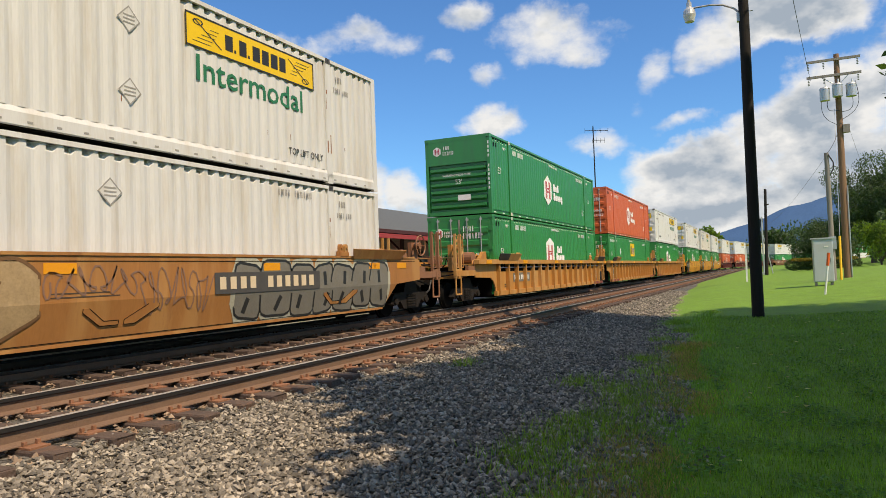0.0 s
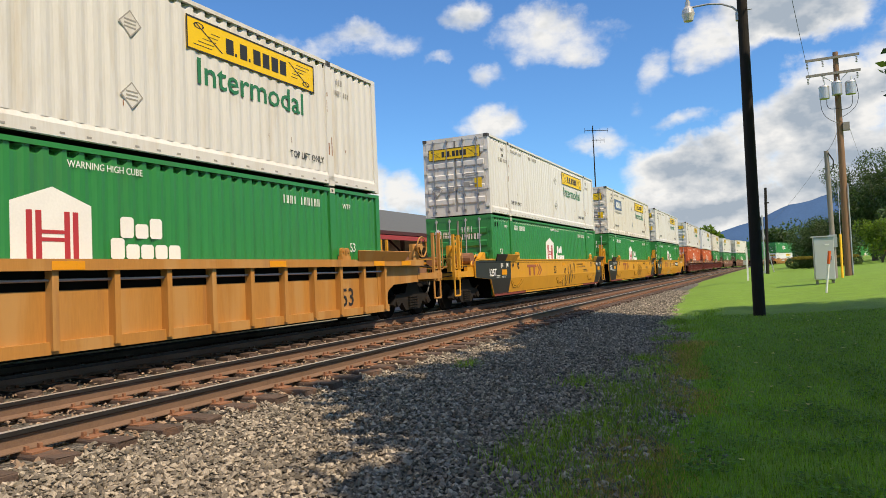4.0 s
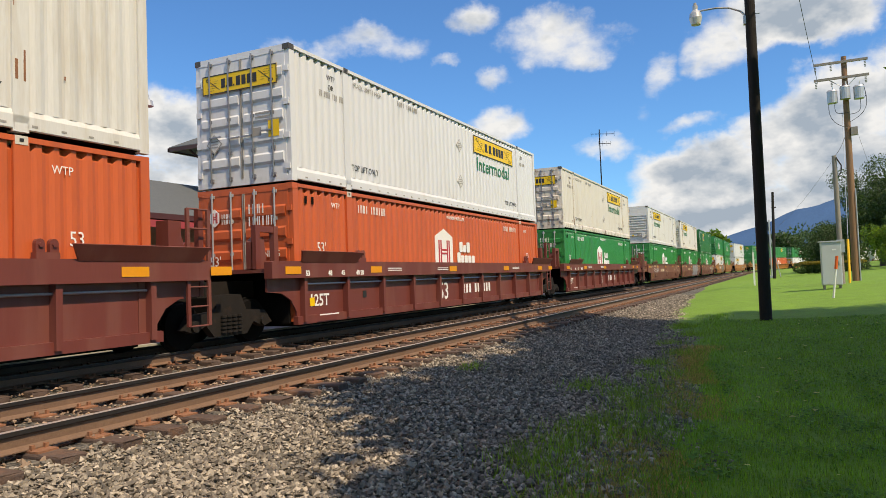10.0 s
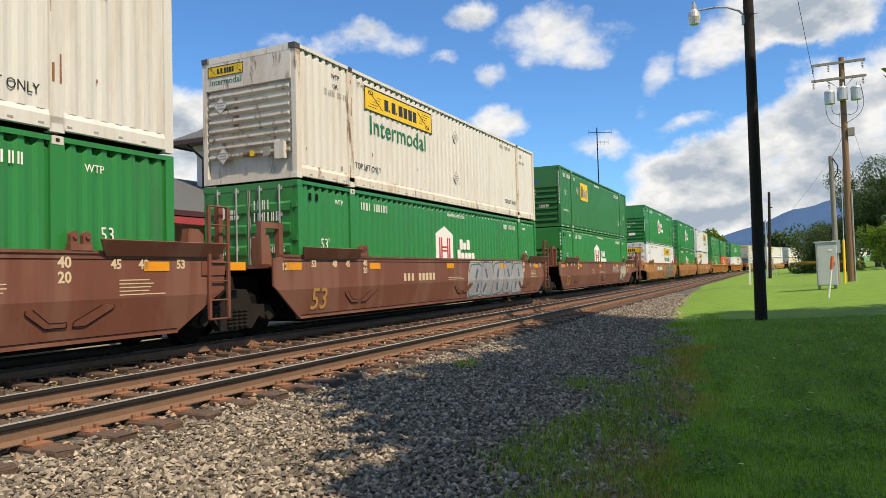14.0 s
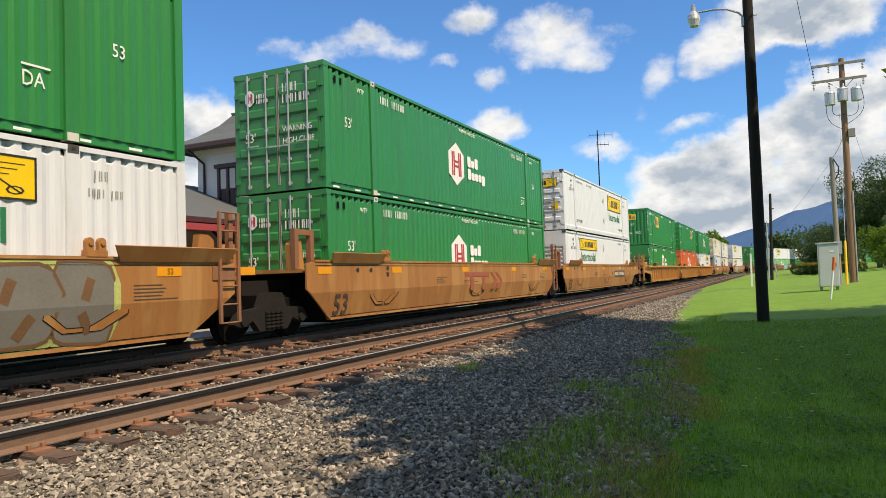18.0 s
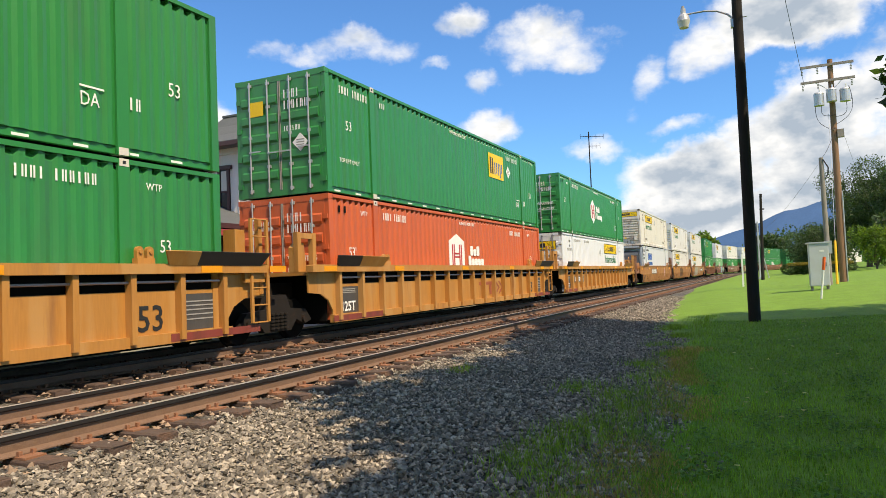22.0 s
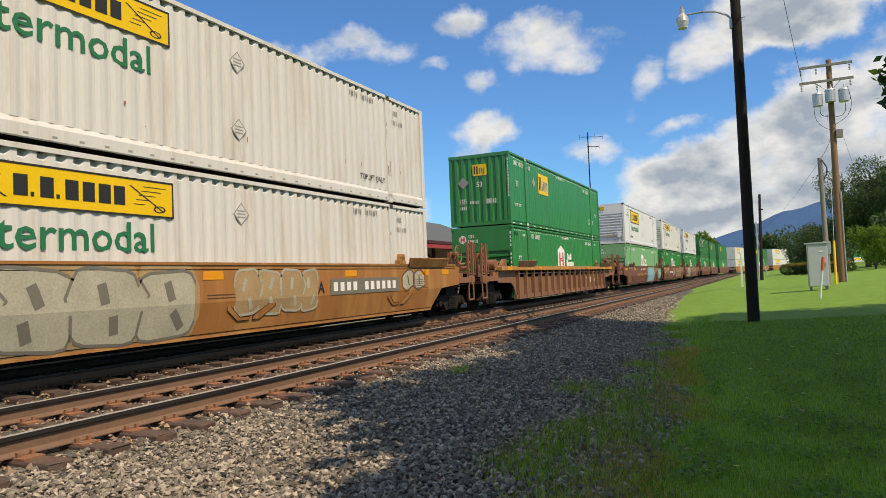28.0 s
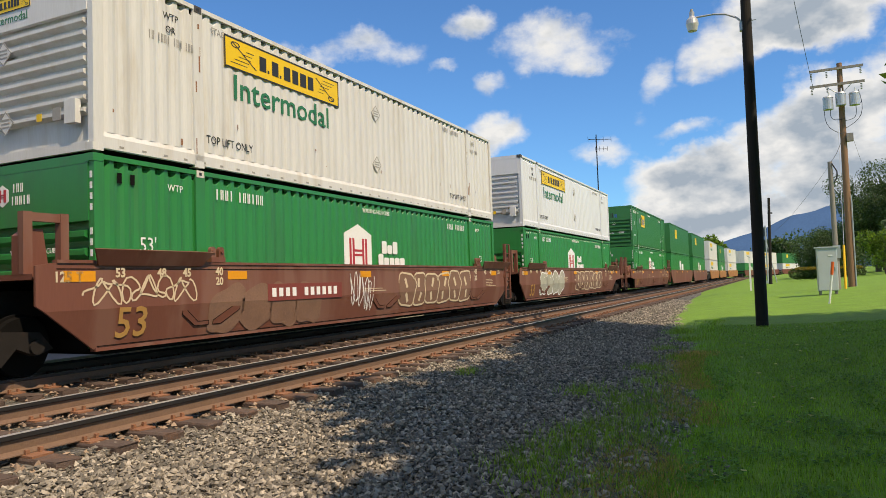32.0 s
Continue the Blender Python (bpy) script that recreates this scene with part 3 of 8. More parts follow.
def diamond(c, x, y, z, r=0.22, end=False, mat=None):
    bm = B()
    pts = [(0, -r), (r, 0), (0, r), (-r, 0)]
    if end:
        v = [bm.verts.new((y + a, x, z + b)) for a, b in pts] + [bm.verts.new((y + a, x - 0.004, z + b)) for a, b in pts]
    else:
        v = [bm.verts.new((x, y + a, z + b)) for a, b in pts] + [bm.verts.new((x + 0.004, y + a, z + b)) for a, b in pts]
    bm.faces.new(v[4:])
    bm.faces.new(v[3::-1])
    for i in range(4):
        bm.faces.new((v[i], v[(i + 1) % 4], v[4 + (i + 1) % 4], v[4 + i]))
    if mat is None:
        ring = [(0, -r), (r, 0), (0, r), (-r, 0)]
        rim = B()
        for i in range(4):
            (a0, b0), (a1, b1) = ring[i], ring[(i + 1) % 4]
            q = [(a0, b0), (a1, b1), (a1 * 0.86, b1 * 0.86), (a0 * 0.86, b0 * 0.86)]
            rim.faces.new([rim.verts.new((y + u, x - 0.006, z + w) if end else (x + 0.006, y + u, z + w)) for u, w in q])
        mat = M["white"]
    else:
        rim = None
    p = part("placard_holder", bm, mat, c, "diamond-shaped metal placard holder")
    if rim:
        part("placard_rim", rim, M["ink_grey"], p)
    bm = B()
    for s in (-0.06, 0.0, 0.06):
        w = r * 0.5
        if end:
            box(bm, y - w, y + w, x - 0.008, x - 0.004, z + s - 0.012, z + s + 0.012)
        else:
            box(bm, x + 0.004, x + 0.008, y - w, y + w, z + s - 0.012, z + s + 0.012)
    part("placard_slat", bm, M["ink_grey"], p)


def bars(c, mat, rects, x=None, end=False, name="logo_bar", label=""):
    """Flat painted rectangles (y0, y1, z0, z1) on the side, or (x0, x1, z0, z1) on the end that faces -y."""
    bm = B()
    for a0, a1, z0, z1 in rects:
        if end:
            box(bm, a0, a1, x - 0.005, x, z0, z1)
        else:
            box(bm, x, x + 0.005, a0, a1, z0, z1)
    return part(name, bm, mat, c, label)


FACE = HALF - 0.022


def yellow_sign(c, y, z, w=3.74, h=0.6, end=False, x=FACE):
    """Carrier's yellow banner: black frame, a scroll at each end, a row of black blocks."""
    bars(c, M["sign_yellow"], [(y, y + w, z, z + h)], x, end, "banner", "yellow carrier banner with a black frame")
    o = -0.005 if end else 0.005
    t = 0.03 * h / 0.6
    rects = [(y, y + w, z, z + t), (y, y + w, z + h - t, z + h), (y, y + t, z, z + h), (y + w - t, y + w, z, z + h)]
    bars(c, M["ink"], rects, x + o, end, "banner_frame")
    k = w / 3.74
    rects = []
    for a, b in ((0.98, 1.18), (1.22, 1.27), (1.36, 1.56), (1.60, 1.65), (1.74, 1.95), (2.02, 2.22), (2.29, 2.50), (2.56, 2.76)):
        thin = b - a < 0.1
        rects.append((y + a * k, y + b * k, z + h * 0.26, z + h * (0.36 if thin else 0.74)))
    bars(c, M["ink"], rects, x + o, end)
    for flip in (0, 1):
        # ruled lines running out to a slanted stroke and a small scroll
        at = lambda u: y + (u if not flip else 3.74 - u) * k
        side = lambda v: z + h * (v if flip else 1 - v)
        lines = []
        for i in range(5):
            u0, u1 = 0.16 + 0.11 * i, 0.62 + 0.05 * i
            v = 0.80 - 0.12 * i
            a, b = sorted((at(u0), at(u1)))
            lines.append((a, b, side(v) - 0.006 * k, side(v) + 0.006 * k))
        p, q = (at(0.22), side(0.16)), (at(0.88), side(0.80))
        n = 0.022 * k
        ring = []
        for i in range(9):
            t0 = i * math.tau / 8
            ring.append((at(0.30) + 0.13 * k * math.cos(t0), side(0.22) + h * 0.10 * math.sin(t0)))
        bm = B()
        inner = [(at(0.30) + (a - at(0.30)) * 0.72, side(0.22) + (b - side(0.22)) * 0.72) for a, b in ring]
        spot = (lambda a, b: (a, x + o - 0.003, b)) if end else (lambda a, b: (x + o + 0.003, a, b))
        for i in range(8):
            bm.faces.new([bm.verts.new(spot(*w_)) for w_ in (ring[i], ring[i + 1], inner[i + 1], inner[i])])
        for q in ([(p[0] - n, p[1]), (p[0] + n, p[1]), (q[0] + n, q[1]), (q[0] - n, q[1])], *[[(a, e0), (b, e0), (b, e1), (a, e1)] for a, b, e0, e1 in lines]):
            bm.faces.new([bm.verts.new(spot(*w_)) for w_ in q])
        part("banner_scroll", bm, M["ink"], c)


def outline_part(c, name, mat, pts, x, label="", end=False):
    bm = B()
    if end:
        v = [bm.verts.new((a, x - 0.004, b)) for a, b in pts]
        w = [bm.verts.new((a, x, b)) for a, b in pts]
    else:
        v = [bm.verts.new((x + 0.004, a, b)) for a, b in pts]
        w = [bm.verts.new((x, a, b)) for a, b in pts]
    bm.faces.new(v)
    bm.faces.new(w[::-1])
    for i in range(len(v)):
        bm.faces.new((v[i], w[i], w[(i + 1) % len(v)], v[(i + 1) % len(v)]))
    return part(name, bm, mat, c, label)


def house_logo(c, y, z, w=1.2, h=1.05, x=FACE):
    """White gabled emblem with red strokes, and two lines of white blocks beside it."""
    e = outline_part(c, "emblem", M["ink_white"], [(y, z), (y + w, z), (y + w, z + h * 0.78), (y + w / 2, z + h), (y, z + h * 0.78)], x,
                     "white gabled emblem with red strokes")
    r = []
    for a in (0.18, 0.29, 0.64, 0.75):
        r.append((y + a * w, y + (a + 0.07) * w, z, z + h * 0.68))
    for b in (0.28, 0.38):
        r.append((y + 0.36 * w, y + 0.64 * w, z + b * h, z + (b + 0.05) * h))
    bars(e, M["red"], r, x + 0.004)
    word_blocks(c, y + w + 0.50, z + 0.38, y + w + 0.32, z + 0.05, 0.25, x)


def word_blocks(c, y1, z1, y2, z2, w, x):
    """Two short lines of white blocks, for a name that stays unread."""
    for y, z, shape in ((y1, z1, ((0, 1.0), (0, 0.7), (0, 1.0))), (y2, z2, ((0, 1.0), (0, 0.72), (0, 0.72), (0, 0.72), (-0.26, 0.72)))):
        bm = B()
        for i, (low, top) in enumerate(shape):
            a, h, e = y + i * w * 1.12, w * 1.30, w * 0.14
            lo, hi = z + low * h, z + top * h
            pts = [(a + e, lo), (a + w - e, lo), (a + w, lo + e), (a + w, hi - e), (a + w - e, hi), (a + e, hi), (a, hi - e), (a, lo + e)]
            bm.faces.new([bm.verts.new((x + 0.004, u, v)) for u, v in pts])
        part("logo_block", bm, M["ink_white"], c)


def hexagon_logo(c, y, z, w=1.17, h=1.36, x=FACE, end=False):
    pts = [(y, z + h * 0.25), (y + w / 2, z), (y + w, z + h * 0.25), (y + w, z + h * 0.75), (y + w / 2, z + h), (y, z + h * 0.75)]
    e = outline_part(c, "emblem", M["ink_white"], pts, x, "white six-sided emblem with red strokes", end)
    r = [(y + a * w, y + (a + 0.08) * w, z + h * 0.22, z + h * 0.78) for a in (0.20, 0.31, 0.62, 0.73)]
    r += [(y + 0.39 * w, y + 0.62 * w, z + b * h, z + (b + 0.05) * h) for b in (0.42, 0.53)]
    bars(e, M["red"], r, x - 0.004 if end else x + 0.004, end)
    if not end:
        word_blocks(c, y + w + 0.30, z + h * 0.52, y + w + 0.30, z + h * 0.22, 0.27, x)


def small_marks(c, mat, rows, x=FACE, end=False):
    bm = B()
    for y, z, counts, w, h in rows:
        dashes(bm, x, y, z, counts, w, h, 0.35, end)
    part("stencil_mark", bm, mat, c)


def wear(c, mat):
    """Rust and scrapes round the posts and lower corners of a white box."""
    bm = B()
    rng = random.Random(5)
    for y in (2.1, 14.05):
        for _ in range(5):
            z = rng.uniform(0.2, 2.6)
            a = y + rng.uniform(-0.10, 0.06)
            box(bm, HALF, HALF + 0.003, a, a + rng.uniform(0.01, 0.04), z, z + rng.uniform(0.06, 0.3))
    for _ in range(14):
        y, z = rng.uniform(0.3, 15.8), rng.uniform(0.05, 0.9)
        box(bm, FACE - 0.003, FACE - 0.001, y, y + rng.uniform(0.01, 0.05), z, z + rng.uniform(0.02, 0.12))
    part("rust_mark", bm, M["plate"], c)


def far_container(label, paint, logo, group="stacked containers"):
    """A 53-foot box that stays far down the line."""
    c = thing("container", label, "container", group)
    p = M[paint]
    for s in (1, -1):
        part("side_panel", corrugated(B(), 0.1, LENGTH - 0.1, 0.16, TALL - 0.06, s, 0.55), p, c)
        part("top_rail", box(B(), s * (HALF - 0.06), s * HALF, 0, LENGTH, TALL - 0.06, TALL), p, c)
        part("bottom_rail", box(B(), s * (HALF - 0.06), s * HALF, 0, LENGTH, 0, 0.16), p, c)
    for y in (0.0, LENGTH - 0.08):
        part("end_wall", box(B(), -HALF + 0.02, HALF - 0.02, y, y + 0.08, 0, TALL - 0.02), p, c)
    part("roof", box(B(), -HALF + 0.06, HALF - 0.06, 0.05, LENGTH - 0.05, TALL - 0.04, TALL - 0.01), p, c)
    if logo == "banner":
        bars(c, M["sign_yellow"], [(2.8, 6.5, 2.0, 2.6)], FACE, name="banner")
        lettering("Intermodal", 0.66, M["ink_green"], c, FACE, 3.0, 1.44, 1.08)
    elif logo == "house":
        bars(c, M["ink_white"], [(6.6, 7.8, 1.2, 2.2), (8.3, 9.7, 1.2, 1.9)], FACE, name="emblem")
    else:
        bars(c, M["sign_yellow"], [(3.9, 5.4, 1.5, 2.4)], FACE, name="emblem")
    return c


def far_car(label, paint):
    car = thing("well_car", label, "rail car", "well cars of the train")
    p = M[paint]
    for s in (1, -1):
        part("side_sill", slab(B(), [(-1.2, 1.56), (LENGTH + 1.2, 1.56), (LENGTH + 1.2, 1.0), (LENGTH, 0.27), (0, 0.27), (-1.2, 1.0)], s * 1.36, s * 1.42), p, car)
    part("well_floor", box(B(), -1.36, 1.36, 0, LENGTH, 0.25, 0.32), M["grime_shade"], car)
    for y in (-1.7, LENGTH + 1.7):
        part("end_deck", box(B(), -1.3, 1.3, *sorted((y, y + (1.6 if y < 0 else -1.6))), 1.2, 1.4), M["gear"], car)
    for y in (-1.6,):
        part("bogie", box(B(), -1.0, 1.0, y - 1.1, y + 1.1, 0.02, 0.8), M["gear"], car)
    for y in (2.6, 7.0, 11.5):
        bars(car, M["amber"], [(y, y + 0.5, 1.30, 1.45)], 1.423, name="reflector")
    return car


def container(label, paint, end, logo, posts=True, group="stacked containers"):
    """A 53-foot box; x = +HALF is the side towards the camera, y = 0 its end."""
    c = thing("container", label, "container", group)
    p = M[paint]
    white = paint.startswith("white")
    q = M["rust_trim"] if paint in ("white_worn", "white_rust") else p
    low = 0.30 if white else 0.16
    for s in (1, -1):
        bm = B()
        for a, b in ((0.17, 2.0), (2.22, 13.95), (14.17, 15.98)):
            if end == "cooler":
                if a > 1:
                    box(bm, s * (HALF - 0.05), s * (HALF - 0.024), a, b, low, TALL - 0.08)
                else:
                    box(bm, s * (HALF - 0.05), s * (HALF - 0.024), 0.75, b, low, TALL - 0.08)
            else:
                corrugated(bm, a, b, low - (0.0 if white else 0.02), TALL - 0.08, s, *((0.276, 0.044, 0.025) if white else (0.276, 0.048, 0.025)))
        part("side_panel", bm, p, c)
        part("top_rail", box(B(), s * (HALF - 0.06), s * (HALF + 0.004), 0.17, LENGTH - 0.17, TALL - 0.08, TALL - 0.005), p, c)
        sec = [(s * (HALF - 0.10), 0.045), (s * (HALF - 0.012), 0.03), (s * HALF, 0.045), (s * HALF, low - 0.08 if white else low - 0.03), (s * (HALF - 0.035), low), (s * (HALF - 0.08), low)]
        if not white:
            # a low rail set back under the lip of the side sheet
            sec = [(s * (HALF - 0.14), 0.012), (s * (HALF - 0.066), 0.012), (s * (HALF - 0.062), 0.02), (s * (HALF - 0.062), 0.145), (s * (HALF - 0.14), 0.145)]
        part("bottom_rail", sweep(B(), sec, 0.17, LENGTH - 0.17), q, c)
        for y in (0.0, LENGTH - 0.17):
            part("corner_post", box(B(), s * (HALF - 0.12), s * (HALF - 0.001), y, y + 0.17, 0, TALL), q, c)
            if y < 1:
                for z in (-0.004, TALL - 0.114) if s > 0 else (TALL - 0.114,):
                    part("corner_casting", box(B(), s * (HALF - 0.16), s * (HALF + 0.005), -0.022, 0.158, z, z + 0.118), M["faded_black"] if white and z > 1 else p, c, "cast corner block")
        for y in (2.0, 13.95):
            part("side_post", box(B(), s * (HALF - 0.05), s * HALF, y, y + 0.22, 0.0, TALL - 0.004), q, c)
            for z in (0.0, TALL - 0.12) if s > 0 else ():
                ob = part("corner_casting", box(B(), s * (HALF - 0.16), s * (HALF + 0.006), y + 0.02, y + 0.20, z, z + 0.12), M["white_worn"] if not white else M["faded_black"] if z > 1 else p, c,
                          "cast corner block with a dark lifting hole")
                if z > 1:
                    part("lifting_hole", box(B(), s * (HALF + 0.006), s * (HALF + 0.009), y + 0.08, y + 0.14, z + 0.035, z + 0.085), M["ink"], ob)
    part("roof", box(B(), -HALF + 0.06, HALF - 0.06, 0.02, LENGTH - 0.02, TALL - 0.03, TALL - 0.012), p, c)
    part("floor", box(B(), -HALF + 0.08, HALF - 0.08, 0.02, LENGTH - 0.02, 0.02, 0.14), M["grime_shade"], c, "dark underframe")
    part("rear_wall", box(B(), -HALF + 0.12, HALF - 0.12, LENGTH - 0.06, LENGTH - 0.02, 0.14, TALL - 0.04), p, c)
    steel = M["zinc"] if not white else M["steel"]
    if end == "doors":
        door_end(c, q, steel, logo)
    elif end == "ribs":
        ribbed_end(c, q, 8 if white else 6, 0.55 if white else 0.22, 2.1 if white else 1.85)
    elif end == "folds":
        folded_end(c, p)
    else:
        cooler_end(c, p)
    nose = end != "doors"
    if logo.startswith("banner"):
        y = 2.78 if nose else 9.78
        tall = logo == "banner_tall"
        yellow_sign(c, y, 1.62 if tall else 2.0, h=0.90 if tall else 0.6)
        lettering("Intermodal", 0.66, M["ink_green"], c, FACE, y + 0.2, 1.02 if tall else 1.44, 1.08, bold=0.006, label="dark green lettering Intermodal")
        lettering("TOP LIFT ONLY", 0.21, M["ink"], c, FACE, 2.3, 0.48, 0.83)
        lettering("TOP LIFT ONLY", 0.21, M["ink"], c, FACE, 12.6, 0.48, 0.83)
        lettering("STACK LIMIT 3 HIGH", 0.17, M["ink_grey"], c, FACE, 2.45, 2.5, 0.85)
        lettering("WTP", 0.17, M["ink"], c, FACE, 1.35, 2.42, 0.9)
        lettering("OR", 0.17, M["ink"], c, FACE, 1.4, 2.2, 0.9)
        small_marks(c, M["ink_grey"], [(1.05, 2.0, (2, 4, 3, 4), 0.05, 0.14), (12.2 if nose else 4.6, 2.5, (4, 6), 0.08, 0.13), (14.4, 2.4, (3,), 0.07, 0.14), (14.3, 2.15, (4, 3), 0.06, 0.12)])
        for y in ((8.2,) if nose else (8.6,)):
            diamond(c, FACE, y, 0.9)
            diamond(c, FACE, y, 2.2 if nose else 2.05)
        bm = B()
        for k in range(36):
            box(bm, HALF, HALF + 0.004, 0.45 + k * 0.43, 0.53 + k * 0.43, 0.085, 0.115)
        tagged(part("drain_slot", bm, M["ink_grey"], c, "row of small slots along the bottom rail"), kind="stuff")
        if paint != "white_new":
            wear(c, p)
        if nose:
            if paint == "white_worn":
                yellow_sign(c, -1.08, 2.32, 2.16, 0.36, True, -0.014)
            else:
                yellow_sign(c, -1.1, 2.42, 1.0, 0.24, True, -0.014)
            ob = paint == "white_worn" or lettering("Intermodal", 0.20, M["ink_green"], c, -1.05, -0.016, 2.24, 1.0, True)
            diamond(c, -0.022, -0.75, 1.75, 0.2, True)
            diamond(c, -0.022, -0.70, 0.62, 0.2, True)
            bars(c, M["sign_yellow"], [(0.05, 0.17, 0.55, 0.67)], -0.022, True, "sticker")
            bars(c, M["ink_grey"], [(0.42, 0.60, 0.52, 0.72)], -0.022, True, "sticker")
            part("junction_box", box(B(), 0.78, 1.02, -0.10, 0.0, 0.42, 0.78), p, c)
        else:
            yellow_sign(c, -1.05, 2.06, 2.05, 0.42, True, -0.047)
            bars(c, M["sign_yellow"], [(0.74, 1.02, 0.95, 1.3)], -0.047, True, "sticker", "yellow warning sticker")
            bars(c, M["ink_grey"], [(0.3, 0.55, 1.0, 1.18), (0.4, 0.9, 1.46, 1.5), (0.4, 0.8, 1.38, 1.42)], -0.047, True, "sticker")
            diamond(c, -0.047, -0.75, 0.95, 0.22, True)
    elif logo in ("house", "hexagon"):
        if logo == "house":
            house_logo(c, 6.6, 1.18, 1.22, 1.06)
        else:
            hexagon_logo(c, 6.6, 0.78)
        lettering("53'", 0.34, M["ink_white"], c, FACE, 0.82, 1.42 if logo == "house" else 1.5, 0.85)
        lettering("WTP", 0.17, M["ink_white"], c, FACE, 1.40, 2.44, 0.9)
        lettering("WARNING HIGH CUBE", 0.15, M["ink_white"], c, FACE, 7.45, 2.55, 0.85)
        small_marks(c, M["ink_white"], [(2.5, 2.40, (4, 6), 0.09, 0.19), (12.3, 2.40, (4, 6), 0.09, 0.17), ])
        lettering("WTP", 0.17, M["ink_white"], c, FACE, 14.5, 2.42, 0.9)
        lettering("53", 0.30, M["ink_white"], c, FACE, 14.75, 1.42, 0.85)
        bars(c, M["grime_shade"], [(0.42, 0.50, 2.46, 2.62), (0.66, 0.74, 2.46, 2.62)], FACE - 0.001, name="recess")
        if nose:
            hexagon_logo(c, -0.95, 2.2, 0.30, 0.36, -0.014, True)
            small_marks(c, M["ink_white"], [(-0.55, 2.42, (3,), 0.07, 0.14), (-0.58, 2.22, (5,), 0.07, 0.14)], -0.014, True)
            lettering("WARNING HIGH CUBE", 0.12, M["ink_white"], c, -0.6, -0.022, 1.42, 0.9, True)
            lettering("53'", 0.26, M["ink_white"], c, -0.1, -0.022, 1.12, 0.9, True)
            bars(c, M["ink_white"], [(0.0, 0.5, 0.52, 0.72)], -0.022, True, "sticker")
            bm = B()
            for i in range(10):
                box(bm, 1.20, 1.25, -0.004, 0.0, 2.5 - i * 0.16 - (0.2 if i > 3 else 0), 2.6 - i * 0.16 - (0.2 if i > 3 else 0))
            part("stencil_mark", bm, M["ink_white"], c)
        else:
            hexagon_logo(c, -0.92, 2.05, 0.26, 0.40, -0.047, True)
            small_marks(c, M["ink_white"], [(0.14, 2.28, (4,), 0.09, 0.2), (0.14, 2.02, (6,), 0.09, 0.2), (-0.6, 2.22, (4,), 0.05, 0.1), (-0.6, 2.1, (5,), 0.05, 0.1)], -0.048, True)
            lettering("WARNING", 0.19, M["ink_white"], c, 0.14, -0.049, 1.35, 0.9, True)
            lettering("HIGH CUBE", 0.19, M["ink_white"], c, 0.14, -0.049, 1.08, 0.9, True)
            lettering("53'", 0.3, M["ink_white"], c, -0.95, -0.049, 1.2, 0.9, True)
    elif logo in ("square", "square_mid"):
        y = 3.9 if nose else 7.4 if logo == "square_mid" else 10.4
        bars(c, M["sign_yellow"], [(y, y + 1.55, 1.55, 2.45)], FACE, name="emblem", label="yellow square emblem with dark strokes")
        r = [(y + 0.12, y + 0.26, 1.7, 2.3), (y + 0.34, y + 0.46, 1.7, 2.3)]
        bars(c, M["ink"], r, FACE + 0.005)
        r = [(y + 0.58, y + 0.66, 1.7, 2.15), (y + 0.78, y + 0.86, 1.75, 2.15), (y + 0.98, y + 1.06, 1.7, 2.15), (y + 1.15, y + 1.23, 1.62, 2.15), (y + 1.32, y + 1.40, 1.8, 2.15)]
        bars(c, M["ink_blue"], r, FACE + 0.005)
        diamond(c, FACE, y - 0.65 if nose else 3.77 if logo == "square_mid" else y + 2.1, 1.85 if logo == "square_mid" else 1.95, 0.24, mat=M["ink_grey"] if nose else M["ink_white"])
        lettering("53", 0.34, M["ink_white"], c, FACE, 0.85, 1.55, 0.85)
        lettering("53", 0.34, M["ink_white"], c, FACE, 15.0, 1.15, 0.85)
        lettering("TOP LIFT ONLY", 0.15, M["ink_white"], c, FACE, 0.55, 0.75, 0.85)
        lettering("WARNING HIGH CUBE", 0.15, M["ink_white"], c, FACE, 7.0, 2.55, 0.85)
        small_marks(c, M["ink_white"], [(0.6, 2.40, (4, 6), 0.09, 0.19), (12.3, 2.40, (4, 6), 0.09, 0.17), (2.5, 2.42, (3,), 0.08, 0.15), (14.2, 0.75, (2,), 0.1, 0.2)])
        if nose:
            bars(c, M["sign_yellow"], [(-0.25, 0.35, 2.0, 2.45)], -0.004, True, "emblem", "small yellow emblem with dark strokes")
            bars(c, M["ink"], [(-0.2, -0.14, 2.07, 2.38), (-0.09, -0.03, 2.07, 2.38)], -0.009, True)
            bars(c, M["ink_blue"], [(0.04, 0.08, 2.07, 2.3), (0.12, 0.16, 2.1, 2.3), (0.2, 0.24, 2.03, 2.3)], -0.009, True)
            lettering("53", 0.3, M["ink_white"], c, -0.12, -0.004, 1.55, 0.9, True)
            diamond(c, -0.004, -0.68, 1.75, 0.24, True, M["ink_grey"])
            small_marks(c, M["ink_white"], [(-0.85, 0.9, (4,), 0.06, 0.2), (-0.42, 0.88, (6,), 0.05, 0.12), (0.25, 0.85, (6,), 0.06, 0.2), (-0.85, 0.66, (4,), 0.06, 0.14)], -0.004, True)
            bm = B()
            for i in range(12):
                box(bm, 1.22, 1.26, -0.004, 0.0, 2.5 - i * 0.13, 2.59 - i * 0.13)
            part("stencil_mark", bm, M["ink_white"], c)
        else:
            small_marks(c, M["ink_white"], [(0.14, 2.28, (4,), 0.09, 0.2), (0.14, 2.02, (6,), 0.09, 0.2), (0.14, 1.5, (6,), 0.06, 0.12)], -0.048, True)
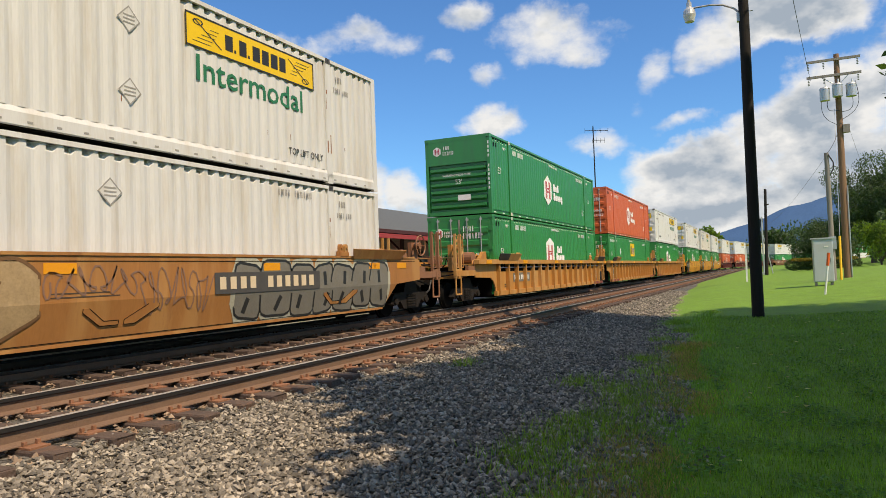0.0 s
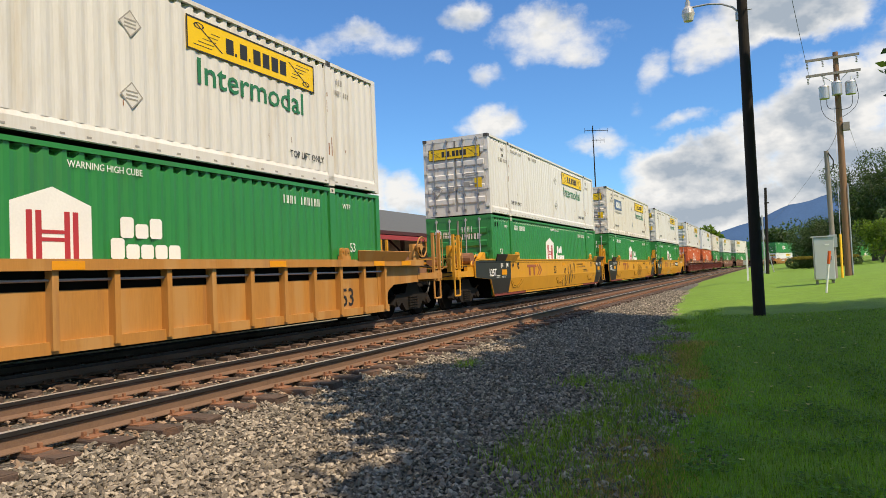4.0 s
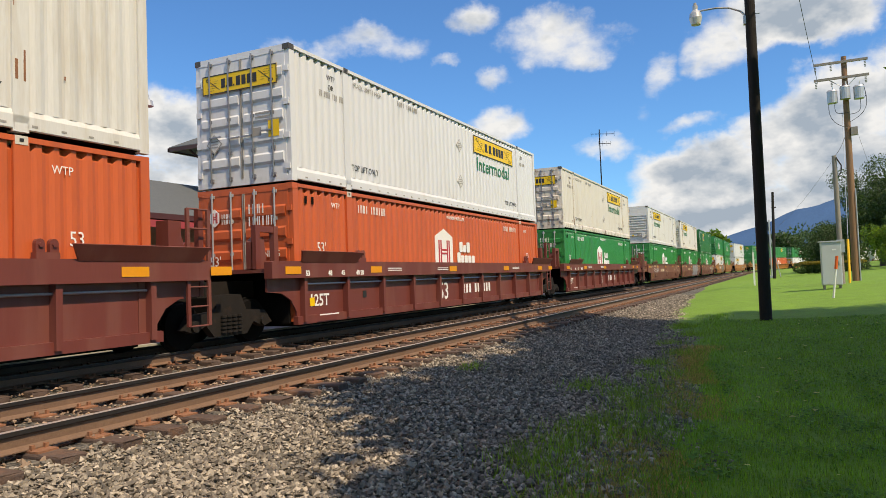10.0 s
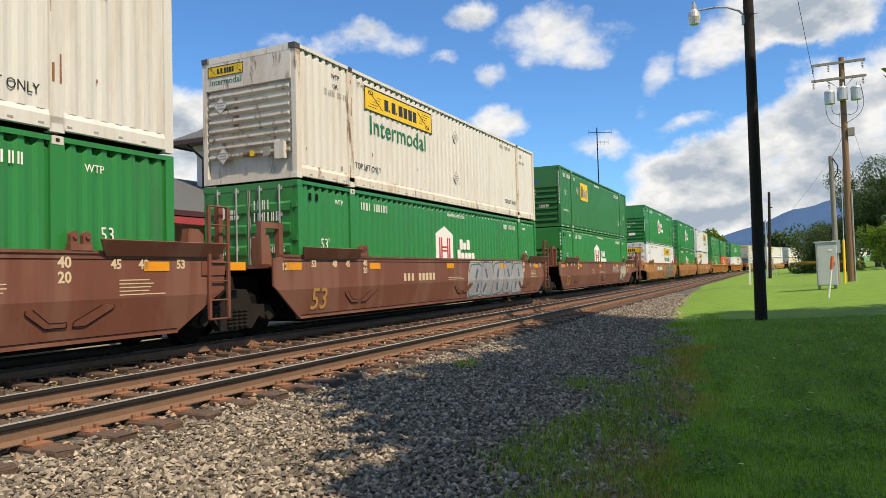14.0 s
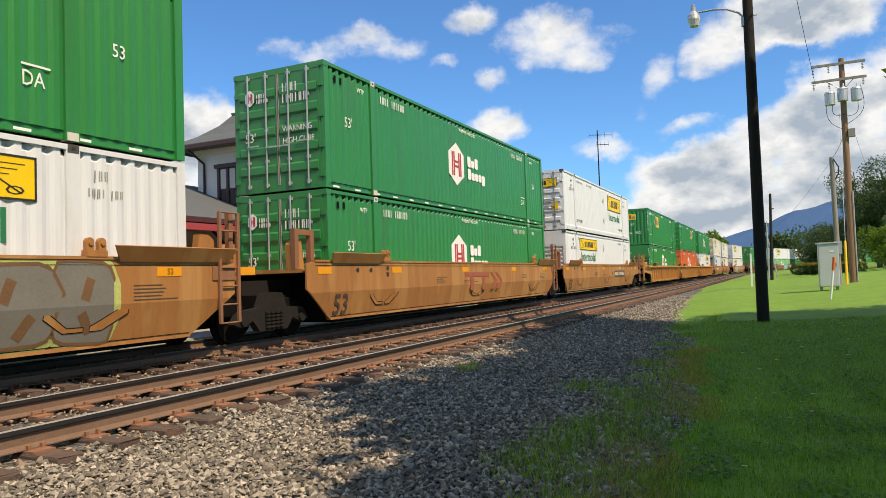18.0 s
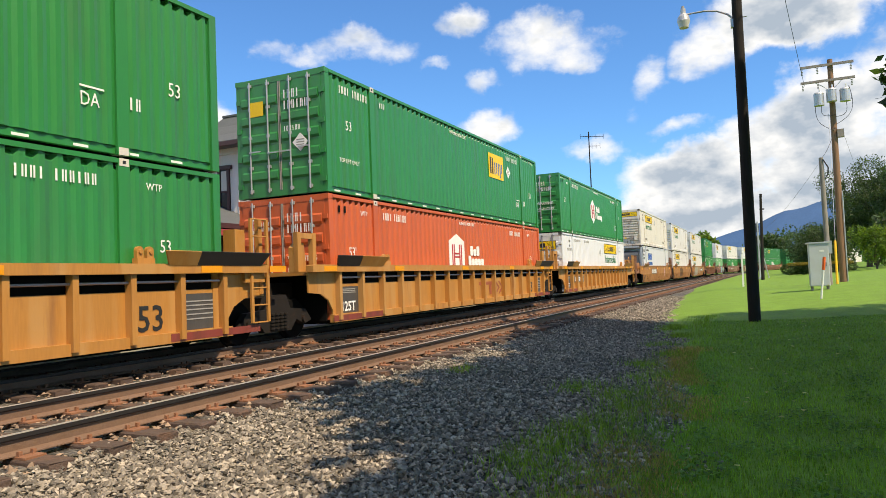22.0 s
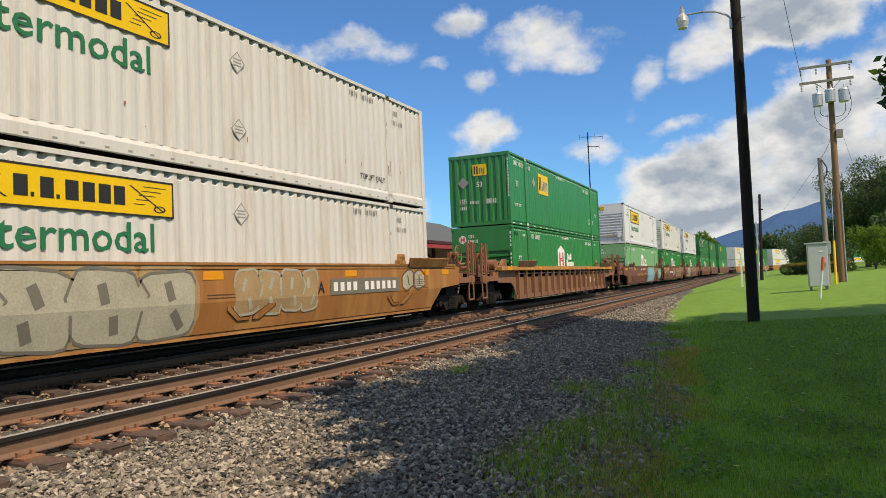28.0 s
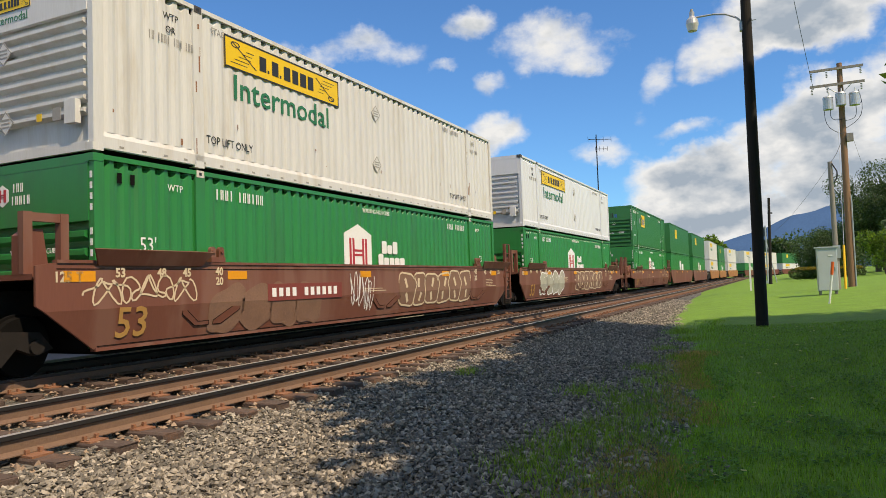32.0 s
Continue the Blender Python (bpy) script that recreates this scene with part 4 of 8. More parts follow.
            bars(c, M["sign_yellow"], [(-0.85, -0.45, 1.95, 2.3)], -0.047, True, "emblem")
            diamond(c, -0.047, 0.6, 1.2, 0.22, True, M["ink_white"])
    if logo in ("hexagon", "square", "square_mid"):
        lettering("DA", 0.30, M["ink_white"], c, FACE, 13.32, 0.66, 0.8)
        bars(c, M["ink_white"], [(13.32, 13.74, 0.93, 0.96)], FACE, name="stencil_mark")
        bm = B()
        for k in range(17):
            box(bm, HALF - 0.062, HALF - 0.058, 0.35 + k * 0.92, 0.60 + k * 0.92, 0.035, 0.075)
        tagged(part("reflective_tape", bm, M["ink_white"], c, "row of pale reflective strips"), kind="stuff")
    if logo == "blue_word":
        for k in range(6):
            y = 3.25 + k * 0.39
            outline_part(c, "logo_bar", M["ink_blue"], [(y, 1.74), (y + 0.30, 1.74), (y + 0.38, 2.32), (y + 0.08, 2.32)], FACE, "slanted blue logo block")
        bars(c, M["ink_blue"], [(3.2, 5.6, 1.34, 1.58)], FACE, name="logo_bar", label="blue logo stripe")
        lettering("STACK LIMIT 3 HIGH", 0.2, M["ink"], c, FACE, 2.45, 2.5, 0.85)
        lettering("TARE WEIGHT", 0.2, M["ink"], c, FACE, 0.7, 2.1, 0.85)
        small_marks(c, M["ink"], [(0.5, 2.4, (4, 6), 0.08, 0.2), (0.8, 1.8, (4, 5), 0.07, 0.17)])
        for y in (1.98, 13.93):
            bars(c, M["ink_slate_pale"], [(y, y + 0.26, 0.1, TALL - 0.1)], HALF + 0.002, name="post_paint", label="slate grey painted post")
    return c


# ---- the train: well cars ----
def bogie(car, y):
    bm = slab(B(), [(y - 1.15, 0.38), (y - 0.95, 0.62), (y - 0.42, 0.66), (y - 0.28, 0.95), (y + 0.28, 0.95), (y + 0.42, 0.66), (y + 0.95, 0.62), (y + 1.15, 0.38),
                    (y + 0.9, 0.30), (y + 0.62, 0.42), (y + 0.42, 0.20), (y - 0.42, 0.20), (y - 0.62, 0.42), (y - 0.9, 0.30)], 0.92, 1.08)
    frame_ = part("bogie_frame", bm, M["gear"], car, "cast steel bogie side frame")
    part("bogie_frame", slab(B(), [(y - 1.15, 0.38), (y - 0.4, 0.66), (y + 0.4, 0.66), (y + 1.15, 0.38), (y + 0.4, 0.2), (y - 0.4, 0.2)], -1.08, -0.92), M["gear"], car)
    part("bolster", box(B(), -0.95, 0.95, y - 0.22, y + 0.22, 0.45, 0.9), M["grime_shade"], car)
    for k in range(4):
        yy = y - 0.21 + k * 0.14
        bm = B()
        for i in range(5):
            rod(bm, (1.10, yy, 0.26 + i * 0.07), (1.10, yy, 0.30 + i * 0.07), 0.058, 10)
        part("spring", bm, M["gear"], frame_, "worn coil spring")
    for k in (-0.89, 0.89):
        for s in (-1, 1):
            bm = rod(B(), (s * 0.72, y + k, 0.42), (s * 0.80, y + k, 0.42), 0.42, 28, 0.40)
            rod(bm, (s * 0.66, y + k, 0.42), (s * 0.72, y + k, 0.42), 0.455, 28)
            # wheels near black, the shade round the bogie put into their colour
            part("wheel", bm, M["grime_shade"], car, "dark steel wheel")
        part("axle", rod(B(), (-1.05, y + k, 0.42), (1.05, y + k, 0.42), 0.085, 12), M["grime_shade"], car)
        part("axle_cap", rod(B(), (1.05, y + k, 0.42), (1.13, y + k, 0.42), 0.10, 12), M["gear"], frame_)


def clutter(car, e, d, out):
    """Pipes, rods and levers crowded over the coupler."""
    rng = random.Random(17 if d > 0 else 18)
    for k in range(9):
        a = Vector((rng.uniform(-0.6, 1.2), e + d * rng.uniform(0.3, out), rng.uniform(0.9, 1.5)))
        b = Vector((rng.uniform(-0.6, 1.25), e + d * rng.uniform(0.8, out + 0.3), rng.uniform(0.8, 1.9)))
        m = (a + b) / 2 + Vector((rng.uniform(-0.2, 0.2), 0, rng.uniform(-0.1, 0.3)))
        part("pipe", tube(B(), [a, m, b], rng.uniform(0.014, 0.032), 6), M[("rib_rust", "gear", "gear")[k % 3]], car)
    part("valve_box", box(B(), 0.55, 0.95, *sorted((e + d * 0.5, e + d * 0.85)), 1.42, 1.72), M["gear"], car, "dark brake valve box")
    part("valve_box", box(B(), 0.1, 0.4, *sorted((e + d * 1.0, e + d * 1.4)), 1.42, 1.62), M["rib_rust"], car)
    part("brake_beam", box(B(), -1.0, 1.0, *sorted((e + d * 2.2, e + d * 2.28)), 0.35, 0.5), M["gear"], car)


def ladder(car, x, y, z0, z1, mat, w=0.42):
    bm = B()
    for a in (y, y + w):
        box(bm, x - 0.022, x + 0.022, a - 0.032, a + 0.032, z0, z1)
    n = max(2, int((z1 - z0) / 0.3))
    for i in range(n + 1):
        z = z0 + (z1 - z0) * i / n
        rod(bm, (x, y, z), (x, y + w, z), 0.016, 6)
    part("ladder", bm, mat, car)


def well_car(label, paint, style, front, rear, ends=None, stripe=None, text=None):
    """One unit of a well car: y = 0 .. 16.15 holds the box. front and rear: 'couple' (own bogie, platform, coupler) or 'join'."""
    p = M[paint]
    trim = M["yellow_car"] if paint == "yellow_car" else M["gold_car"] if paint == "gold_car" else M["rib_rust"] if "brown" in paint and paint != "brown" else p
    car = thing("well_car", label, "rail car", "well cars of the train")
    y0 = -1.95 if front == "couple" else -1.0
    y1 = LENGTH + (1.95 if rear == "couple" else 1.0)
    top, bot, mid = 1.56, 0.32, 0.9
    f0 = [(y0, 0.98), (-0.62, 0.84), (-0.05, bot)] if front == "couple" else [(y0, 1.0), (-0.05, bot)]
    r0 = [(LENGTH + 0.05, bot), (LENGTH + 0.62, 0.84), (y1, 0.98)] if rear == "couple" else [(LENGTH + 0.05, bot), (y1, 1.0)]
    cut = lambda z, lo, hi: lo + (hi - lo) * z
    for s in (1, -1):
        if style == "smooth":
            # upper strake upright, lower strake leaning in
            up = [(y0, top - 0.04), (y0 + 0.25, top), (y1 - 0.25, top), (y1, top - 0.04)]
            bm = B()
            a = [(y0, 0.98)] + [(-0.62 if front == "couple" else y0 + 0.12, mid)] + [(LENGTH + 0.62 if rear == "couple" else y1 - 0.12, mid)] + [(y1, 0.98)]
            slab(bm, up + a[::-1], s * 1.38, s * 1.42)
            lo_f = -0.62 if front == "couple" else y0 + 0.12
            lo_r = LENGTH + 0.62 if rear == "couple" else y1 - 0.12
            q = [(s * 1.42, lo_f, mid), (s * 1.42, lo_r, mid), (s * 1.30, LENGTH + 0.05, bot), (s * 1.30, -0.05, bot)]
            v = [bm.verts.new(c) for c in q] + [bm.verts.new((c[0] - s * 0.04, c[1], c[2])) for c in q]
            for f in ((0, 1, 2, 3), (7, 6, 5, 4), (0, 4, 5, 1), (1, 5, 6, 2), (2, 6, 7, 3), (3, 7, 4, 0)):
                bm.faces.new([v[i] for i in f])
            part("side_sill", bm, p, car)
            part("top_chord", sweep(B(), [(s * 1.34, top), (s * 1.44, top), (s * 1.44, top + 0.045), (s * 1.34, top + 0.045)], y0 + 0.3, y1 - 0.3), p, car)
            part("bottom_chord", sweep(B(), [(s * 1.2, bot - 0.035), (s * 1.315, bot - 0.035), (s * 1.315, bot + 0.02), (s * 1.2, bot + 0.02)], -0.02, LENGTH + 0.02), p, car)
            for a in (-0.02, LENGTH - 3.4) if stripe else ():
                part("red_stripe", sweep(B(), [(s * 1.302, bot - 0.037), (s * 1.318, bot - 0.037), (s * 1.318, bot + 0.05), (s * 1.302, bot + 0.05)], a, a + 3.42), M["red_stripe"], car, "red warning strip along the bottom edge")
        else:
            ct = 1.40 if style == "ribs" else 1.22
            part("top_chord", slab(B(), [(y0, top - 0.02), (y0 + 0.1, top), (y1 - 0.1, top), (y1, top - 0.02), (y1, ct), (y0, ct)], s * 1.33, s * 1.52), M["gold_car"] if style == "ribs" else p, car)
            hollow = style == "ribs"
            edge = 1.13 if hollow else 1.24
            # near-black sheet: the shade under the top chord is put into its colour
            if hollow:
                part("hollow", slab(B(), [(0.1, 1.41), (LENGTH - 0.1, 1.41), (LENGTH - 0.1, 0.95), (0.1, 0.95)], s * 1.293, s * 1.303), M["grime_shade"], car, "dark sheet standing in for the shade behind the side posts")
            side = [(0.25, edge), (LENGTH - 0.25, edge), (LENGTH + 0.05, 0.62), (LENGTH - 0.25, bot), (0.25, bot), (-0.05, 0.62)]
            part("side_sheet", slab(B(), side, s * 1.305, s * 1.33), p, car)
            part("bottom_chord", box(B(), s * 1.30, s * 1.42, -0.1, LENGTH + 0.1, bot - 0.05, bot + 0.12), p, car)
            n = 17 if style == "ribs" else 11
            for i in range(n) if s > 0 else (0, n // 2, n - 1):
                y = 0.12 + (LENGTH - 0.24) * i / (n - 1)
                bm = slab(B(), [(y - 0.05, bot + 0.0), (y + 0.05, bot + 0.0), (y + 0.05, ct + 0.01), (y - 0.05, ct + 0.01)], s * 1.33, s * 1.475)
                part("side_post", bm, p, car)
            for e, d in ((0.0, -1), (LENGTH, 1)):
                arch = [(e + d * (abs(y0 if d < 0 else y1 - LENGTH) - 0.05), ct + 0.01), (e - d * 0.3, ct + 0.01), (e - d * 0.3, bot), (e + d * 0.02, bot), (e + d * 0.05, 0.55), (e + d * 0.22, 0.78), (e + d * 0.5, 0.92),
                        (e + d * (abs(y0 if d < 0 else y1 - LENGTH) - 0.05), 0.96)]
                part("end_web", slab(B(), arch, s * 1.305, s * 1.345), p, car)
            if s > 0:
                part("brake_pipe", rod(B(), (1.40, 0.2, ct - 0.13), (1.40, LENGTH - 0.2, ct - 0.13), 0.022, 6), M["steel"], car)
        # guides that steer a box into the well
        for e, d, kind in ((0.0, 1, front), (LENGTH, -1, rear)):
            # from the car's end inwards: outer stretch black where the ends are painted
            lo, hi = ((-0.06, 1.95), (-0.2, 2.13)) if d > 0 else ((-0.80, 1.45), (-0.95, 1.62))
            cut_at = 0.85 if ends and not (d < 0 and kind == "couple") else None
            g0 = 1.45 if style == "smooth" else 1.53
            spans = [(lo[0], lo[1], hi[0], hi[1], p)] if cut_at is None else [(lo[0], cut_at, hi[0], cut_at, M["black"]), (cut_at, lo[1], cut_at, hi[1], p)]
            for a0, a1, b0, b1, paint_ in spans:
                bm = B()
                q = [(s * g0, e + d * a0, top - 0.03), (s * g0, e + d * a1, top - 0.03), (s * (g0 + 0.12), e + d * b1, top + 0.20), (s * (g0 + 0.12), e + d * b0, top + 0.20)]
                v = [bm.verts.new(c) for c in q] + [bm.verts.new((c[0] - s * 0.03, c[1], c[2] + 0.012)) for c in q]
                for f in ((0, 1, 2, 3), (7, 6, 5, 4), (0, 4, 5, 1), (1, 5, 6, 2), (2, 6, 7, 3), (3, 7, 4, 0)):
                    bm.faces.new([v[i] for i in f])
                part("box_guide", bm, paint_, car, "flared guide plate along the top of the side")
            # clamp beside the guide: two ears on a base, with a pin
            yc = e + d * (hi[1] + 0.22)
            zb = top + (0.04 if style == "smooth" else 0.0)
            clamp = part("lock_bracket", box(B(), *sorted((s * 1.33, s * 1.45)), yc - 0.17, yc + 0.17, zb, zb + 0.09), p, car, "cast clamp with two ears")
            for a in (-0.10, 0.10) if s > 0 else ():
                ring = [(yc + a + 0.065 * math.cos(k * 0.5236), zb + 0.21 + 0.065 * math.sin(k * 0.5236)) for k in range(7)]
                bm = slab(B(), ring + [(yc + a - 0.065, zb + 0.08), (yc + a + 0.065, zb + 0.08)], 1.36, 1.43)
                rod(bm, (1.43, yc + a, zb + 0.19), (1.452, yc + a, zb + 0.19), 0.032, 8)
                part("ear", bm, p, clamp)
    # well floor and bulkheads carry the under-car shade in their near-black colour
    part("well_floor", box(B(), -1.2, 1.2, 0.2, LENGTH - 0.2, 0.22, 0.30), M["grime_shade"], car, "dark well floor")
    for e, d, kind in ((0.0, -1, front), (LENGTH, 1, rear)):
        out = 1.95 if kind == "couple" else 1.0
        a, b = sorted((e + d * 0.06, e + d * (out - 0.05)))
        part("end_deck", box(B(), -1.28, 1.28, a, b, 1.34, 1.42), p, car)
        part("bulkhead", box(B(), -1.2, 1.2, *sorted((e + d * 0.06, e + d * 0.12)), 0.3, 1.36), M["grime_shade"], car)
        part("centre_sill", box(B(), -0.3, 0.3, *sorted((e + d * 0.1, e + d * (out + (1.35 if kind == "couple" else 0.70)))), 0.82, 1.2), M["gear"], car)
        if kind == "couple":
            bogie(car, e + d * 2.02)
            bm = box(B(), -0.12, 0.12, *sorted((e + d * (out + 1.3), e + d * 3.8)), 0.78, 0.98)
            box(bm, -0.22, 0.22, *sorted((e + d * 3.70, e + d * 4.02)), 0.72, 1.06)
            part("coupler", bm, M["gear"], car, "cast steel knuckle coupler")
            # low platform beyond the side, with pairs of upright posts, grab irons and stirrup steps
            ye = e + d * (out + 1.25)
            for x in (-1.30, 1.30):
                part("platform_beam", box(B(), x - 0.05, x + 0.05, *sorted((e + d * (out - 0.1), ye + d * 0.25)), 1.02, 1.20), trim, car)
                for dy in (-0.2, 0.2):
                    post = part("end_post", box(B(), x - 0.035, x + 0.035, ye + dy - 0.045, ye + dy + 0.045, 0.98, 2.36), trim, car)
                    g, side = ye + dy + 0.13, x + math.copysign(0.05, x)
                    part("grab_iron", tube(B(), [(side, ye + dy, 1.30), (side, g, 1.30), (side, g, 2.28), (side, ye + dy, 2.30)], 0.014, 6), trim, post)
                part("stirrup_step", tube(B(), [(x, ye - 0.2, 1.0), (x, ye - 0.2, 0.45), (x, ye + 0.2, 0.45), (x, ye + 0.2, 1.0)], 0.03, 6), trim, car)
                part("step_rung", box(B(), x - 0.03, x + 0.03, ye - 0.2, ye + 0.2, 1.20, 1.26), trim, car)
            part("end_sill", box(B(), -1.36, 1.36, ye - 0.06, ye + 0.06, 0.95, 1.20), trim, car)
            for z in (1.62,):
                part("handrail", rod(B(), (-1.3, ye + d * 0.045, z), (1.3, ye + d * 0.045, z), 0.017, 6), trim, car)
            part("deck_edge", box(B(), 1.22, 1.34, *sorted((e + d * 1.2, e + d * (out + 0.5))), 1.20, 1.34), M["rib_rust"] if paint != "yellow_car" else p, car)
            part("air_hose", tube(B(), [(0.35, ye, 0.95), (0.38, ye + d * 0.25, 0.62), (0.30, ye + d * 0.5, 0.45), (0.15, ye + d * 0.75, 0.55)], 0.03, 8), M["ink"], car, "black rubber air hose")
            part("uncoupling_lever", tube(B(), [(1.35, ye + d * 0.1, 1.1), (0.6, ye + d * 0.18, 1.02), (0.15, ye + d * 0.6, 1.06)], 0.018, 6), M["gear"], car)
            part("brake_rod", tube(B(), [(0.8, e + d * 0.3, 0.7), (0.85, e + d * 1.0, 0.45), (0.6, e + d * (out - 0.1), 0.62)], 0.03, 6), M["steel"], car)
            part("brake_cylinder", rod(B(), (-0.3, e + d * (out - 0.7), 1.6), (-0.3, e + d * (out - 0.15), 1.6), 0.16, 12), M["rib_rust"], car)
            part("pipe", tube(B(), [(0.9, e + d * 0.3, 1.5), (1.0, e + d * 0.9, 1.75), (1.15, e + d * (out - 0.3), 1.5), (1.2, e + d * (out - 0.1), 1.2)], 0.028, 8), p, car)
            part("bracket", slab(B(), [(e + d * 0.2, 1.42), (e + d * 0.9, 1.42), (e + d * 0.8, 1.62), (e + d * 0.4, 1.85), (e + d * 0.25, 1.85)], 0.95, 1.1), p, car)
            part("walkway", box(B(), -1.25, 1.25, *sorted((e + d * (out - 0.05), e + d * (out + 1.35))), 1.16, 1.20), M["gear"], car, "open steel walkway")
            bm = rod(B(), (0.55, e + d * (out - 0.4), 1.62), (1.15, e + d * (out - 0.4), 1.62), 0.2, 14)
            part("brake_reservoir", bm, M["rib_rust"], car)
            clutter(car, e, d, out + 0.8)
            bm = B()
            for k in range(16):
                a1, a2 = k * math.tau / 16, (k + 1) * math.tau / 16
                rod(bm, (1.12, e + d * (out + 0.70) + 0.29 * math.cos(a1), 1.95 + 0.29 * math.sin(a1)), (1.12, e + d * (out + 0.70) + 0.29 * math.cos(a2), 1.95 + 0.29 * math.sin(a2)), 0.022, 5)
            for k in range(4):
                rod(bm, (1.08, e + d * (out + 0.70), 1.95), (1.12, e + d * (out + 0.70) + 0.29 * math.cos(k * 1.571), 1.95 + 0.29 * math.sin(k * 1.571)), 0.014, 5)
            rod(bm, (0.85, e + d * (out + 0.70), 1.95), (1.10, e + d * (out + 0.70), 1.95), 0.10, 10)
            box(bm, 0.80, 0.92, *sorted((e + d * (out + 0.5), e + d * (out + 0.9))), 1.2, 2.05)
            part("hand_brake", bm, trim, car, "round hand brake wheel on a stand")
        else:
            if d > 0:
                ladder(car, 1.46, e + 0.60, 0.46, 2.42, trim, 0.46)
                if style != "smooth":
                    part("end_plate", box(B(), 1.02, 1.30, e + 0.35, e + 0.62, 1.42, 2.22), trim, car)
                part("end_post", box(B(), 1.26, 1.36, e + 0.95, e + 1.05, 0.95, 2.45), trim, car)
                part("step_plate", box(B(), 1.05, 1.44, e + 0.45, e + 1.0, 1.22, 1.46), trim, car)
            else:
                bm = box(B(), 0.98, 1.10, e - 0.95, e - 0.82, 1.40, 2.28)
                box(bm, 0.98, 1.10, e - 0.40, e - 0.27, 1.40, 2.28)
                box(bm, 0.99, 1.09, e - 0.82, e - 0.40, 2.15, 2.27)
                part("portal_frame", bm, trim, car, "upright portal frame at the joint")
            for a, b in ((0.85, 1.0), (-1.0, -0.85)):
                part("end_bracket", slab(B(), [(e + d * 0.5, 1.4), (e + d * 0.95, 1.4), (e + d * 0.95, 1.95), (e + d * 0.82, 2.05), (e + d * 0.6, 2.05)], a, b), p, car)
    if front == "join":
        bogie(car, -1.66)
    x = 1.423 if style == "smooth" else 1.523
    # amber reflectors and marks along the sill
    zr = 1.41 if style == "ribs" else 1.30
    ys = (-1.3, 2.6, 7.0, 11.5, 15.4, 17.2) if front == "couple" else (-0.6, 2.6, 7.0, 11.5, 15.4, 16.8)
    if style == "smooth" and ends:
        for y in (0.51, 15.76):
            bars(car, M["amber"], [(y, y + 0.51, 1.03, 1.22)], x, name="reflector", label="amber reflector strip")
        ys = (4.4, 8.6, 12.3)
    for y in ys:
        bars(car, M["amber"], [(y, y + 0.5, zr, zr + (0.12 if style == "ribs" else 0.15))], x, name="reflector", label="amber reflector strip")
    if ends:
        for a, b in ((y0 + 0.02, 1.5), (LENGTH - 0.75, y1 - 0.02)):
            if style == "smooth":
                if a > 5 and rear == "couple":
                    continue
                bm = B()
                rear_end = a > 5
                cf = y1 - 0.02 if rear_end else a
                co = (LENGTH + 0.58 if rear == "couple" else y1 - 0.14) if rear_end else (-0.58 if front == "couple" else y0 + 0.14)
                bt = LENGTH + 0.03 if rear_end else -0.03
                inner = a if rear_end else b
                lip = inner + (0.25 if rear_end else 0.0)
                pts = [(1.424, cf, 1.53), (1.424, inner, 1.555), (1.424, inner - 0.05, mid), (1.424, co, mid), (1.424, cf, 0.99)]
                v = [bm.verts.new(c) for c in pts]
                bm.faces.new(v)
                q = [(1.424, inner - 0.05, mid), (1.305, inner - 0.10, bot + 0.02), (1.305, bt, bot + 0.02), (1.424, co, mid)]
                bm.faces.new([bm.verts.new(c) for c in q])
                part("end_paint", bm, M["black"], car, "black painted car end")
            else:
                if (front if a < 5 else rear) == "couple":
                    continue
                c0 = 0.18 if a < 5 else LENGTH - 1.05
                part("end_paint", box(B(), 1.331, 1.334, c0, c0 + 0.88, bot + 0.13, 1.06), M["faded_black"], car, "faded black painted panel")
                bars(car, M["ink_grey"], [(c0 + 0.1, c0 + 0.75, z, z + 0.022) for z in ((0.99, 0.95, 0.91) if a < 5 else (0.92, 0.85, 0.78, 0.70, 0.62))], 1.335, name="small_print")
                part("end_paint", box(B(), 1.421, 1.424, c0 - 0.3, c0 + 1.9, bot - 0.03, bot + 0.10), M["red_stripe"], car, "red warning strip")
    for words, size, mat, y, z in text or ():
        if words == "125T" and style != "smooth" and front == "couple":
            continue
        ob = lettering(words, size, M[mat], car, x + 0.003, y, z, 0.95, bold=0.006)
        if style != "smooth" and z < 1.2:
            ob.location.x = 1.337
        elif style == "smooth" and z < mid:
            ob.location.x = skin(z) + 0.006
            ob.rotation_euler[1] = math.atan2(0.12, mid - bot)
    if style == "smooth":
        part("weld_line", box(B(), skin(0.36) - 0.002, skin(0.36) + 0.006, 0.0, LENGTH, 0.355, 0.365), M["grime_shade"], car)
        part("weld_line", box(B(), 1.42, 1.427, y0 + 0.3, y1 - 0.3, 1.475, 1.485), M["grime_shade"], car)
        for y in (1.55, 7.6, 13.5):
            for pts in ([(0.0, 0.80), (0.10, 0.80), (0.36, 0.60), (0.62, 0.60), (0.62, 0.53), (0.30, 0.53), (0.0, 0.74)], [(0.72, 0.53), (0.92, 0.53), (1.36, 0.76), (1.36, 0.82), (1.16, 0.82), (0.72, 0.60)]):
                bm = B()
                outer = [bm.verts.new((skin(z) + 0.010, y + a, z)) for a, z in pts]
                inner = [bm.verts.new((skin(z) - 0.004, y + a, z)) for a, z in pts]
                bm.faces.new(outer)
                for i in range(len(pts)):
                    bm.faces.new((outer[i], inner[i], inner[(i + 1) % len(pts)], outer[(i + 1) % len(pts)]))
                for (a0, z0), (a1, z1) in zip(pts, pts[1:] + pts[:1]):
                    if min(z0, z1) < 0.7 or abs(a0 - a1) < 0.01:
                        k = len(bm.faces)
